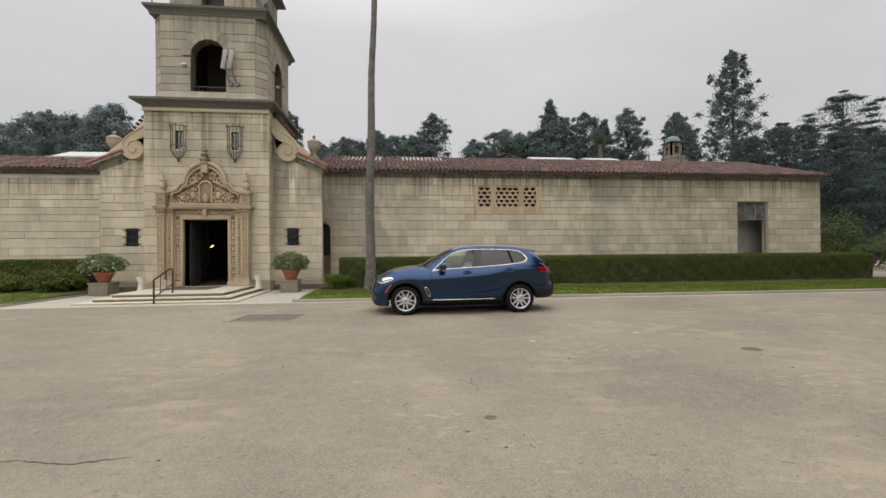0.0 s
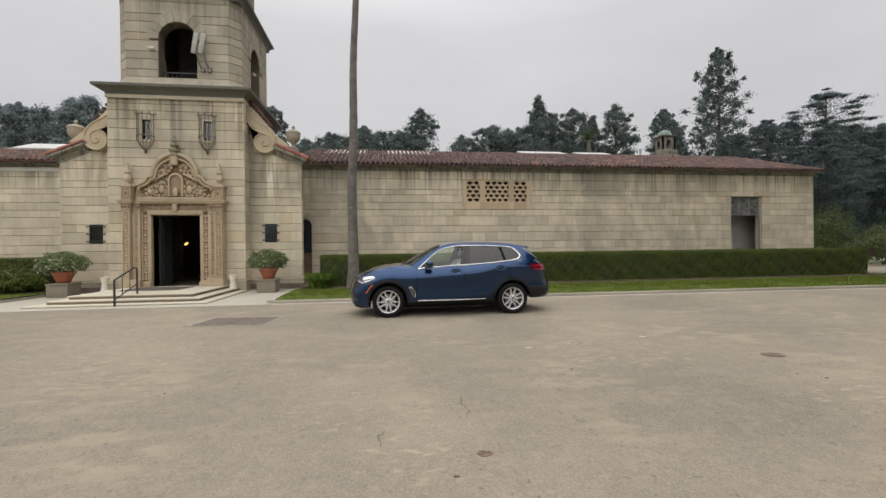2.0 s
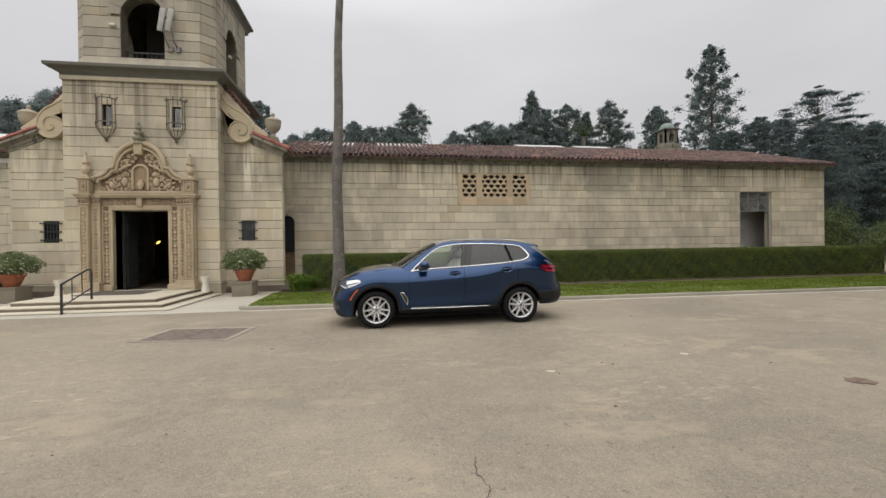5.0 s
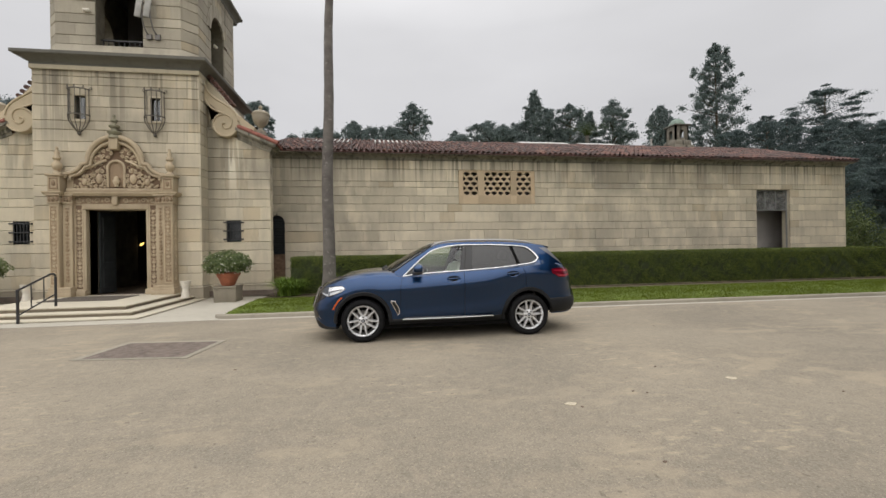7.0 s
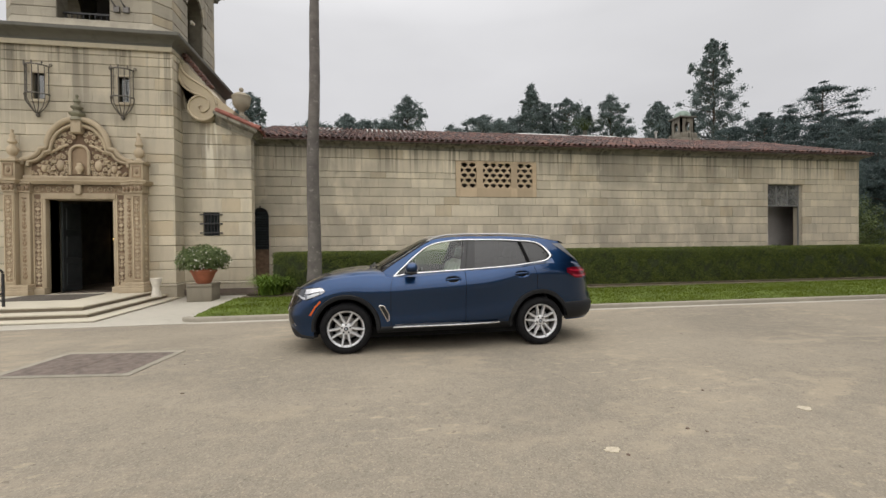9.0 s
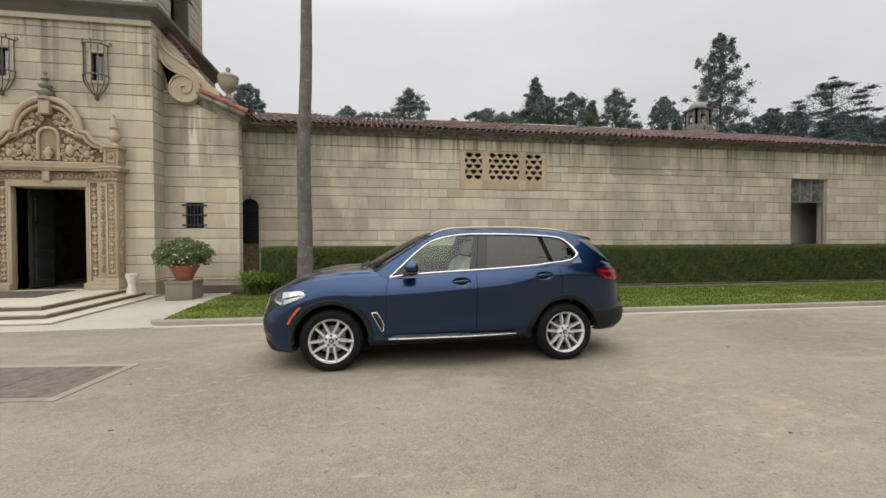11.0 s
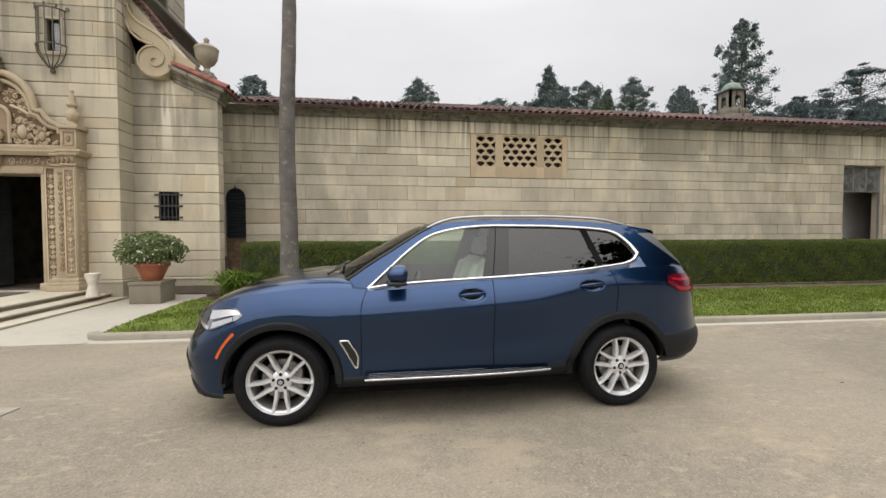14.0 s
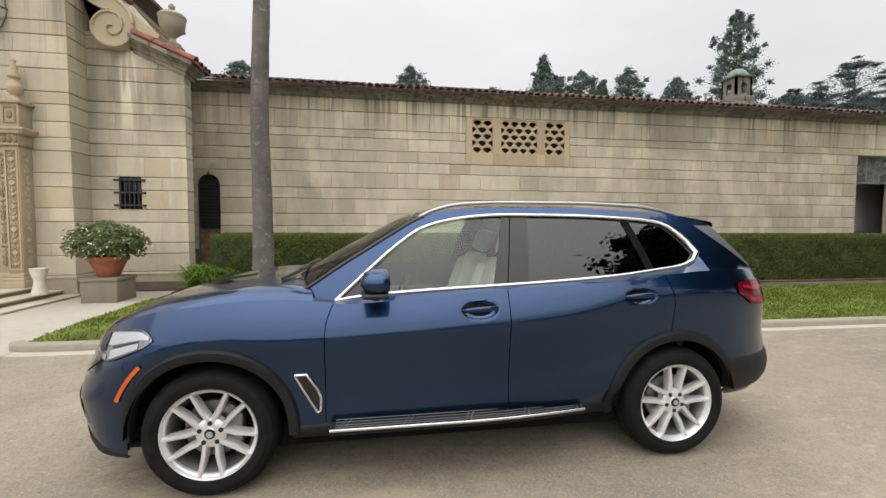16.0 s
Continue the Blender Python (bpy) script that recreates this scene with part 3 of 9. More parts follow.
def stone_data(w, h, mat, depth=0.05, c=0.016):
    key = (round(w, 2), round(h, 3), mat.name)
    if key not in STONE_CACHE:
        w, h = key[0] / 2, key[1] / 2
        s = Mesh()
        v = [(-w, depth, -h), (w, depth, -h), (w, depth, h), (-w, depth, h), (-w, c, -h), (w, c, -h), (w, c, h), (-w, c, h),
             (-w + 0.14 * c, 0, -h + c), (w - 0.14 * c, 0, -h + c), (w - 0.14 * c, 0, h - c), (-w + 0.14 * c, 0, h - c)]
        f = [(8, 9, 10, 11)]
        for i in range(4):
            k = (i + 1) % 4
            f += [(4 + i, 4 + k, 8 + k, 8 + i), (i, k, 4 + k, 4 + i)]
        s.add(v, f)
        STONE_CACHE[key] = s.data("stone", mat)
    return STONE_CACHE[key]


GAP = 0.011


def course(parent, x0, x1, z0, z1, y, mat, r, lens, rot=None, joined=None):
    """One course of stones on a face that looks to -y; rot turns the face about z at (0, 0)."""
    x = x0
    while x < x1 - 0.02:
        w = r.choice(lens)
        if x1 - (x + w) < min(lens) * 0.55:
            w = x1 - x
        w = min(w, x1 - x)
        me = stone_data(w - 0.003, z1 - z0 - 0.009, mat)
        at = Matrix.Translation((x + w / 2, y + r.uniform(-0.004, 0.004), (z0 + z1) / 2))
        at = rot @ at if rot else at
        if joined is not None:
            joined.add([at @ p.co for p in me.vertices], [tuple(q.vertices) for q in me.polygons])
        else:
            part("stone", me, mat, parent, at=at)
        x += w


def courses(parent, x0, x1, zs, y, mat, seed, lens, gaps=(), rot=None, joined=None):
    r = rng(seed)
    for z0, z1 in zip(zs, zs[1:]):
        spans = [(x0, x1)]
        for ga, gb, gz0, gz1 in gaps:
            if gz0 < (z0 + z1) / 2 < gz1:
                spans = [s for a, b in spans for s in ((a, min(b, ga)), (max(a, gb), b)) if s[1] - s[0] > 0.03]
        ls = lens if (z1 - z0) > 0.34 else [k * 0.75 for k in lens]
        for a, b in spans:
            course(parent, a, b, z0, z1, y, mat, r, ls, rot, joined)


def running_bond(parent, x0, x1, zs, y, mat, seed, gaps=()):
    """Courses of equal stones, each course half a stone off the one below; here and there two stones are one."""
    r = rng(seed)
    for i, (z0, z1) in enumerate(zip(zs, zs[1:])):
        xs_, x = [x0], x0 - (x0 - (0.36 if i % 2 == 0 else 0.03)) % 0.645 + 0.645
        while x < x1 - 0.1:
            if x - xs_[-1] > 0.15 and r.random() > 0.13:
                xs_.append(x + r.uniform(-0.02, 0.02))
            x += 0.645
        xs_.append(x1)
        for ga, gb, gz0, gz1 in gaps:
            if gz0 < (z0 + z1) / 2 < gz1:
                xs_ = sorted([v for v in xs_ if v < ga - 0.12 or v > gb + 0.12] + [ga, gb])
        for a, b in zip(xs_, xs_[1:]):
            mid = (a + b) / 2
            if any(ga < mid < gb and gz0 < (z0 + z1) / 2 < gz1 for ga, gb, gz0, gz1 in gaps):
                continue
            me = stone_data(b - a - 0.003, z1 - z0 - 0.009, mat)
            part("stone", me, mat, parent, at=Matrix.Translation((mid, y + r.uniform(-0.004, 0.004), (z0 + z1) / 2)))


# ---------------------------------------------------------------- plan, in metres
CX = -7.70                      # middle line of the tower
Y_WALL, Y_PAV, Y_TOW = 21.27, 19.28, 18.64
PAV_R, PAV_L = -3.16, -12.25    # outer sides of the pavilions
TOW_R, TOW_L = CX + 2.48, CX - 2.48
WALL_END = 23.70
TOW_MID = 21.05
ZS = [0.47, 0.90, 1.16, 1.64, 1.94, 2.395, 2.70, 3.17, 3.455, 3.79, 4.16, 4.42, 4.905, 5.23, 5.61, 5.90, 6.36, 6.72, 7.06, 7.33, 7.66]
WZS = [0.90, 1.22, 1.57, 1.935, 2.38, 2.705, 3.17, 3.49, 3.83, 4.20, 4.44, 4.96, 5.335]
CUT = 0.05                      # depth of the facing stones


def road_z(y):
    return 0.0 if y >= 10 else max(-0.085, -0.02 * (10 - y))


# ground: one sheet, with the road's slight fall
g = Mesh()
ys = [-400, -60, -20, -6, 0, 3, 5, 5.75, 8, 10, 11, 13, 14, 22, 40, 90, 600]
xs = [-500, -120, -60, -30, -15, -5, 5, 15, 30, 60, 120, 500]
g.grid([[(x, y, road_z(y) - (0.03 if y > 22 else 0)) for x in xs] for y in ys])
tagged(part("ground", g, M_ASPHALT), "worn pale asphalt road with stains and fine gravel", "road", kind="structure")

lawn_far = Mesh()
lawn_far.grid([[(x, y, 0.03) for x in (-300, -60, 0, 60, 300)] for y in (30, 60, 120, 400)])
tagged(part("lawn_far", lawn_far, M_FARLAWN), "green park lawn behind the building", "lawn", kind="structure")
lawn_back = Mesh()
lawn_back.grid([[(x, y, -0.04) for x in (-300, -60, 0, 60, 300)] for y in (-300, -60, -14)])
tagged(part("lawn_behind", lawn_back, M_FARLAWN), "green park lawn across the road", "lawn", kind="structure")

# concrete apron before the steps
ap = Mesh().box(-11.95, -3.14, 13.85, 19.2, -0.1, 0.012)
tagged(part("pavement", ap, M_SIDEWALK), "pale concrete apron before the entrance steps", "pavement", kind="structure")


def kerb_y(x):
    return 14.0 if x < -3 else 14.0 - (x + 3) * 0.0182


def lawn(name, x0, x1, y0, y1, seed, n):
    base = Mesh()
    r = rng(seed)
    nx, ny = max(2, int((x1 - x0) / 0.5)), 10
    base.grid([[(x0 + (x1 - x0) * i / nx, max(y0 + (y1 - y0) * j / ny, 0.16 + kerb_y(x0 + (x1 - x0) * i / nx)), 0.085 + 0.05 * min(1, j / 4) + r.uniform(-0.012, 0.012)) for i in range(nx + 1)] for j in range(ny + 1)])
    lo = part(name, base, M_LAWN, smooth=60)
    tagged(lo, "mown green lawn strip behind a concrete kerb", "lawn", kind="structure")
    rs = np.random.RandomState(seed)
    p = np.empty((n, 3, 3))
    bx, by = rs.uniform(x0, x1, n), y0 + (y1 - y0) * rs.uniform(0, 1, n)
    keep = by > 0.15 + np.where(bx < -5, 14.0, 14.0 - np.maximum(0, bx + 3) * 0.0182)
    bx, by = bx[keep], by[keep]
    n = len(bx)
    p = p[:n]
    bz = 0.08 + 0.05 * np.minimum(1, (by - y0) / (y1 - y0) * 2.5)
    a, h = rs.uniform(0, 6.28, n), rs.uniform(0.025, 0.055, n)
    w = 0.009
    p[:, 0] = np.stack([bx - w * np.cos(a), by - w * np.sin(a), bz], 1)
    p[:, 1] = np.stack([bx + w * np.cos(a), by + w * np.sin(a), bz], 1)
    p[:, 2] = np.stack([bx + rs.uniform(-0.03, 0.03, n), by + rs.uniform(-0.03, 0.03, n), bz + h], 1)
    me = bpy.data.meshes.new("grass")
    me.from_pydata(p.reshape(-1, 3).tolist(), [], np.arange(n * 3).reshape(-1, 3).tolist())
    me.materials.append(M_GRASS)
    tagged(new("grass", me), "short green grass blades on the lawn", "grass", kind="stuff")


lawn("lawn_1", -3.06, 40.0, 13.75, 17.2, 11, 120000)
lawn("lawn_2", -30.0, -12.0, 14.14, 18.6, 12, 30000)
bed = Mesh().box(-3.0, 24.5, 17.9, 21.3, 0.0, 0.155).box(-3.06, 40, 16.9, 17.896, 0.0, 0.118).box(-3.05, -2.8, 14.25, 16.896, 0.0, 0.075)
tagged(part("soil_bed", bed, M_SOIL), "bare brown soil bed under the hedge", "soil", kind="structure")
bed2 = Mesh().box(-30, -12.3, 18.2, 21.9, 0.0, 0.155)
tagged(part("soil_bed", bed2, M_SOIL), "bare brown soil bed under the shrubs", "soil", kind="structure")


def kerb(name, path, h=0.10):
    k = Mesh()
    prof = [(0.0, -0.05), (-0.0, h - 0.03), (-0.012, h - 0.008), (-0.03, h), (-0.15, h), (-0.15, -0.05)]
    k.sweep(path, prof)
    ob = part(name, k, M_KERB, smooth=40, fix=True)
    tagged(ob, "weathered concrete kerb along the lawn", "kerb", kind="structure")
    gut = Mesh().sweep(path, [(0.0, 0.008), (0.17, 0.006), (0.175, -0.02)])
    tagged(part("gutter", gut, M_SIDEWALK, fix=True), "pale concrete gutter strip at the kerb's foot", "gutter", kind="structure")


kerb("kerb_1", [(-3.30, 14.20, 0), (-3.2, 14.07, 0), (-2.95, 14.0, 0), (8, 13.80, 0), (20, 13.60, 0), (42, 13.40, 0)])
edging = Mesh().grid([[(x + 0.012 * (y - 14.2), y, z) for x, z in ((-3.19, -0.02), (-3.18, 0.055), (-3.165, 0.065), (-3.06, 0.072), (-3.05, 0.02))] for y in (14.20, 15.0, 16.0, 17.0, 18.0, 19.2)])
tagged(part("edging", edging, M_SIDEWALK, fix=True), "low concrete edge between the apron and the lawn", "edging", kind="structure")
kerb("kerb_2", [(-40, 13.98, 0), (-12.4, 14.0, 0), (-12.1, 14.1, 0), (-12.0, 14.4, 0), (-11.98, 19.0, 0)])

# entrance steps: each tread a slab, with a riser below that has shade in its colour
for nm, x0, x1, y0, z0, z1 in (("step_lower", -10.1, -5.10, 14.45, 0.0, 0.055), ("step_middle", -9.75, -5.45, 14.85, 0.055, 0.155), ("step_upper", -9.45, -5.82, 15.30, 0.155, 0.26)):
    st = Mesh().cham(x0, x1, y0, 18.70, z1 - 0.035 if z0 else 0.02, z1, 0.006)
    so = tagged(part(nm, st, M_STEP, smooth=30), "pale worn stone entrance step", "step", "entrance steps", "structure")
    part("riser", Mesh().box(x0 + 0.03, x1 - 0.03, y0 + 0.03, 18.68, z0 - 0.01, z1 - 0.034 if z0 else 0.021), M_RISER, so, "brown stone riser, its shade put into the colour")

# ---------------------------------------------------------------- right wing wall, with grille and window
GR = (4.08, 7.50, 3.49, 4.96)       # framed panel round the grille
WN = (18.65, 20.52, 0.95, 4.20)     # window
LV = (-3.68, -3.08, 3.04)           # louvred doorway beside the pavilion
wall = Mesh().holes(PAV_R - 1.2, WALL_END - CUT, 0.0, 5.45, Y_WALL + CUT, Y_WALL + 0.45, [(4.26, 7.35, 3.88, 4.92), WN, (LV[0], LV[1], 0.2, LV[2])])
wall_e = tagged(part("wall_east", wall, M_JOINT), "long beige cast-stone ashlar wall with rain streaks", "wall", kind="structure")
running_bond(wall_e, PAV_R - 1.0, WALL_END, WZS, Y_WALL, M_STONE_W, 5, [(LV[0], LV[1], 0, 3.17), (GR[0], GR[1], GR[2], GR[3]), (WN[0], WN[1], 0, 4.20)])
base_e = Mesh().box(LV[1], WALL_END, Y_WALL, Y_WALL + CUT, 0.0, 0.885)
part("wall_foot", base_e, M_STONE, wall_e)
# end wall and back of the wing
endw = Mesh().box(WALL_END - 0.4, WALL_END - CUT, Y_WALL + 0.45, 33, 0, 5.45)
wall_n = tagged(part("wall_north", endw, M_JOINT), "beige cast-stone end wall of the wing", "wall", kind="structure")
rot_e = Matrix.Translation((WALL_END, Y_WALL, 0)) @ pose(0, 0, 0, 0, 0, 90)
courses(wall_n, 0.0, 6.0, WZS, 0.0, M_STONE_W, 9, [0.93, 1.24], rot=rot_e)
tagged(part("wall_back", Mesh().box(-30, WALL_END - 0.4, 32.6, 33, 0, 5.45), M_STONE), "plain back wall of the building", "wall", kind="structure")
tagged(part("floor", Mesh().box(-30, WALL_END - 0.4, Y_TOW + 0.5, 32.6, 0.05, 0.24), M_FLOORIN), "dark polished hall floor", "floor", kind="structure")
tagged(part("ceiling", Mesh().box(-30, WALL_END - 0.4, 21.72, 32.6, 5.2, 5.4), M_PLASTER), "plain plaster ceiling", "ceiling", kind="structure")
tagged(part("wall_partition", Mesh().box(14.0, 14.2, 21.72, 32.6, 0.24, 5.2), M_PLASTER), "plain grey plaster inside wall", "wall", kind="structure")
tagged(part("wall_inner", Mesh().box(14.2, 23.3, 22.9, 23.1, 0.24, 5.2), M_PLASTER), "plain grey plaster inside wall", "wall", kind="structure")
tagged(part("wall_partition", Mesh().box(PAV_R - 0.3, PAV_R, 21.72, 32.6, 0.24, 5.2), M_DARKROOM), "inside wall darkened as unlit", "wall", kind="structure")
tagged(part("wall_partition", Mesh().box(PAV_L, PAV_L + 0.3, 21.72, 32.6, 0.24, 5.2), M_DARKROOM), "inside wall darkened as unlit", "wall", kind="structure")

# wall crown below the tiles
EAVE_Z = 5.60
CROWN = [(0.0, 0.0), (0.0, 0.03), (0.03, 0.04), (0.03, 0.07), (0.055, 0.085), (0.075, 0.12), (0.13, 0.15), (0.20, 0.163), (0.28, 0.168), (0.30, 0.175), (0.30, 0.196), (-0.2, 0.196)]
cr = Mesh().sweep([(PAV_R - 1.0, Y_WALL, 5.335), (WALL_END, Y_WALL, 5.335), (WALL_END, 33, 5.335)], CROWN)
tagged(part("eave_cornice", cr, M_EAVE, smooth=35, fix=True), "moulded stone cornice stained by rain under the tiles", "cornice", kind="structure")


def barrel(w=0.085, w2=0.072, ln=0.46, seg=6, thick=0.014):
    """A clay cover tile that lies along +y, its round end at y = 0."""
    s = Mesh()
    rows = []
    for y, r in ((0.0, w), (ln, w2)):
        rows.append([(r * math.cos(math.pi * k / seg), y, r * math.sin(math.pi * k / seg) * 0.95) for k in range(seg + 1)])
    s.grid(rows)
    inner = [((w - thick) * math.cos(math.pi * k / seg), 0.0, (w - thick) * math.sin(math.pi * k / seg) * 0.95) for k in range(seg + 1)]
    deep = [(x * 0.98, 0.10, z * 0.98) for x, y, z in inner]
    s.grid([inner, rows[0]])
    s.grid([deep, inner])
    s.add(deep, [tuple(range(seg + 1))])
    return s


TILE = barrel()
TILE_ME = TILE.data("roof_tile", M_TILE, 50)
SLOPE = 0.32


def tiled(name, label, x0, x1, y_eave, z_eave, rows, near, seed, x_ok=None):
    """A tiled slope that rises from the eave towards +y. near: (xa, xb, rows) of single tiles; the rest is joined."""
    r = rng(seed)
    ang = math.atan(SLOPE)
    run = 0.37 * math.cos(ang)
    base = Mesh()
    depth = rows * run + 0.3
    base.add([(x0, y_eave, z_eave - 0.05), (x1, y_eave, z_eave - 0.05), (x1, y_eave + depth, z_eave - 0.05 + depth * SLOPE), (x0, y_eave + depth, z_eave - 0.05 + depth * SLOPE),
              (x0, y_eave + 0.02, z_eave - 0.0), (x1, y_eave + 0.02, z_eave - 0.0), (x1, y_eave + depth, z_eave + 0.0 + depth * SLOPE), (x0, y_eave + depth, z_eave + 0.0 + depth * SLOPE)],
             [(3, 2, 1, 0), (4, 5, 6, 7), (0, 1, 5, 4), (1, 2, 6, 5), (3, 0, 4, 7), (2, 3, 7, 6)])
    roof = tagged(part(name, base, M_TILE_J), label, "roof", kind="structure")
    rest = Mesh()
    n = int((x1 - x0) / 0.23)
    step = (x1 - x0) / n
    for i in range(n):
        for j in range(rows):
            x = x0 + (i + 0.5) * step + r.uniform(-0.012, 0.012)
            y, z = y_eave + j * run, z_eave + j * run * SLOPE + 0.012 * (j > 0)
            if x_ok and not x_ok(x, y):
                continue
            at = Matrix.Translation((x, y - 0.05 + r.uniform(-0.02, 0.02), z + r.uniform(-0.006, 0.008))) @ Matrix.Rotation(ang + r.uniform(-0.015, 0.03), 4, "X") @ Matrix.Rotation(r.uniform(-0.05, 0.05), 4, "Z")
            if near[0] < x < near[1] and j < near[2]:
                part("roof_tile", TILE_ME, M_TILE, roof, at=at)
            else:
                rest.add([at @ Vector(p) for p in TILE.v], TILE.f)
    if rest.v:
        tagged(part("roof_tiles", rest, M_TILE_J, roof, smooth=50), "weathered red-brown clay barrel tiles", kind="stuff")
    return roof


tiled("roof_1", "low roof of mottled red-brown clay barrel tiles", PAV_R - 0.85, WALL_END + 0.35, Y_WALL - 0.38, EAVE_Z, 17, (-3, 25, 2), 31)
tagged(part("eave_board", Mesh().box(PAV_R - 0.9, WALL_END + 0.28, Y_WALL - 0.35, Y_WALL + 0.3, EAVE_Z - 0.068, EAVE_Z - 0.052), M_EAVE), "stone bed under the eave tiles", "eave", kind="structure")
flat = Mesh().box(PAV_R - 2, WALL_END + 0.2, Y_WALL + 5.95, 33.2, EAVE_Z + 1.85, EAVE_Z + 1.93)
tagged(part("roof_flat", flat, M_CORN), "flat grey roof deck behind the tiles", "roof", kind="structure")
lowback = Mesh().box(PAV_R - 2, WALL_END - 0.2, Y_WALL + 6.0, 32.9, 5.4, EAVE_Z + 1.86)
tagged(part("wall_clerestory", lowback, M_STONE), "plain stone wall under the flat roof", "wall", kind="structure")


def skylight(x0, x1, y0, y1, z0, z1):
    s = thing("skylight", (x0, y0, z0), "white raised skylight on the tiled roof", "skylight", "skylights")
    w, d, h = x1 - x0, y1 - y0, z1 - z0
    m = Mesh().add([(0, 0, 0), (w, 0, 0), (w, d, h), (0, d, h), (0, 0, -0.25), (w, 0, -0.25), (w, d, -0.25), (0, d, -0.25)],
                   [(0, 1, 2, 3), (0, 4, 5, 1), (1, 5, 6, 2), (2, 6, 7, 3), (3, 7, 4, 0)])
    part("panel", m, M_SKYLIGHT, s, fix=True)
    part("frame", Mesh().box(-0.03, w + 0.03, -0.05, 0.02, -0.2, 0.03), M_ANT, s)


for x0, x1, y0 in ((-2.9, -0.6, 25.0), (0.48, 3.1, 25.2), (9.1, 12.1, 26.6), (13.0, 15.3, 26.6)):
    skylight(x0, x1, y0, y0 + 1.7, EAVE_Z + (y0 - Y_WALL + 0.38) * SLOPE + 0.05, EAVE_Z + (y0 - Y_WALL + 2.08) * SLOPE + 0.06)
skylight(-18.6, -15.2, 25.2, 26.9, 6.95, 7.6)


# grille: a framed panel of stacked fan-shaped openings
def fan_outline(w, h, n=5):
    pts = [(-w * 0.10, 0.0), (w * 0.10, 0.0)]
    for k in range(n + 1):
        a = radians(12 + (156) * k / n)
        pts.append((w * 0.5 * math.cos(a), h * (0.45 + 0.55 * math.sin(a))))
    return pts


def grille():
    th = thing("stone_grille", (GR[0], Y_WALL, GR[2]), "ochre cast-stone ventilation grille with rows of fan-shaped openings", "grille")
    W, H = GR[1] - GR[0], GR[3] - GR[2]
    y0, y1 = -0.012, 0.10
    fr = Mesh()
    xs_open = [(0.20, 0.86), (1.13, 2.32), (2.58, 3.24)]
    za, zb = 0.38, 1.41
    fr.holes(0.01, W - 0.01, 0.01, H - 0.01, y0, y1, [(a, b, za, zb) for a, b in xs_open])
    part("frame", fr, M_GRILLE, th)
    for a, b in xs_open:
        p = Mesh()
        rows, pitch = 5, 0.33
        rh = (zb - za) / rows
        cols = round((b - a) / pitch)
        pitch = (b - a) / cols
        # fillets of stone that outline each opening
        for j in range(rows):
            z = za + j * rh
            off = 0.0 if j % 2 == 0 else -pitch / 2
            for i in range(cols + (1 if j % 2 else 0)):
                cx = a + pitch / 2 + i * pitch + off
                pts = fan_outline(pitch * 0.88, rh * 0.84)
                # the cell round the opening, filled out to its four sides
                hole, cell = [], []
                mid = rh * 0.46
                for k in range(24):
                    d = math.atan2(rh / 2, pitch / 2)
                    a_ = (d, math.pi - d, math.pi + d, -d)[k // 6] + (k % 6) / 6 * ((math.pi - 2 * d) if k // 6 % 2 == 0 else 2 * d)
                    du, dw = math.cos(a_), math.sin(a_)
                    far = min(pitch / 2 / max(1e-6, abs(du)), rh / 2 / max(1e-6, abs(dw)))
                    near = far * 0.9
                    for (u0, w0), (u1, w1) in zip(pts, pts[1:] + pts[:1]):
                        det = du * (w1 - w0) - dw * (u1 - u0)
                        if abs(det) > 1e-9:
                            q = (u0 * (w1 - w0) - (w0 - mid) * (u1 - u0)) / det
                            v = (u0 * dw - (w0 - mid) * du) / det
                            if q > 0 and -1e-6 <= v <= 1 + 1e-6:
                                near = min(near, q)
                    hole.append((du * near, rh / 2 + dw * near))
                    cell.append((du * far, rh / 2 + dw * far))
                ring = [[(min(b, max(a, cx + u)), 0.012, z + w) for u, w in q] for q in (hole, cell)]
                p.grid([[(x, 0.085, zz) for x, _, zz in ring[0]], ring[0], ring[1]], True)
        part("lattice", p, M_GRILLE, th, "fan-shaped pierced openings", fix=False)
    # near-black panel stands where only unlit space lies
    part("backing", Mesh().box(0.1, W - 0.1, 0.36, 0.38, 0.2, H - 0.1), M_DARKROOM, th, "near-black panel for the unlit space behind the openings")


grille()


# right window: open below, three panes above a transom
def big_window():
    th = tagged(new("window_1"), "tall opening with three panes over a bare lower half", "window", kind="structure")
    th.matrix_basis = Matrix.Translation((WN[0], Y_WALL, WN[2]))
    W, H = WN[1] - WN[0], WN[3] - WN[2]
    fr = Mesh()
    y0, y1, b = 0.16, 0.22, 0.05
    for x0, x1, z0, z1 in ((0, b, 0, H), (W - b, W, 0, H), (b, W - b, H - b, H), (b, W - b, 2.25, 2.25 + b)):
        fr.box(x0, x1, y0, y1, z0, z1)
    part("window_frame", fr, M_ALU, th)
    for k in (1, 2):
        x = b + (W - 2 * b) * k / 3
        part("mullion", Mesh().box(x - 0.025, x + 0.025, y0, y1, 2.25 + b, H - b), M_ALU, th)
    for k in range(3):
        x0 = b + (W - 2 * b) * k / 3 + 0.025
        x1 = b + (W - 2 * b) * (k + 1) / 3 - 0.025
        part("pane", Mesh().box(x0, x1, 0.185, 0.192, 2.25 + b, H - b), M_GREYPANE, th)
    part("reveal", Mesh().holes(-0.05, W + 0.05, -0.05, H + 0.02, 0.062, 0.44, [(0.005, W - 0.005, 0.005, H - 0.005)]), M_STONE, th)


big_window()

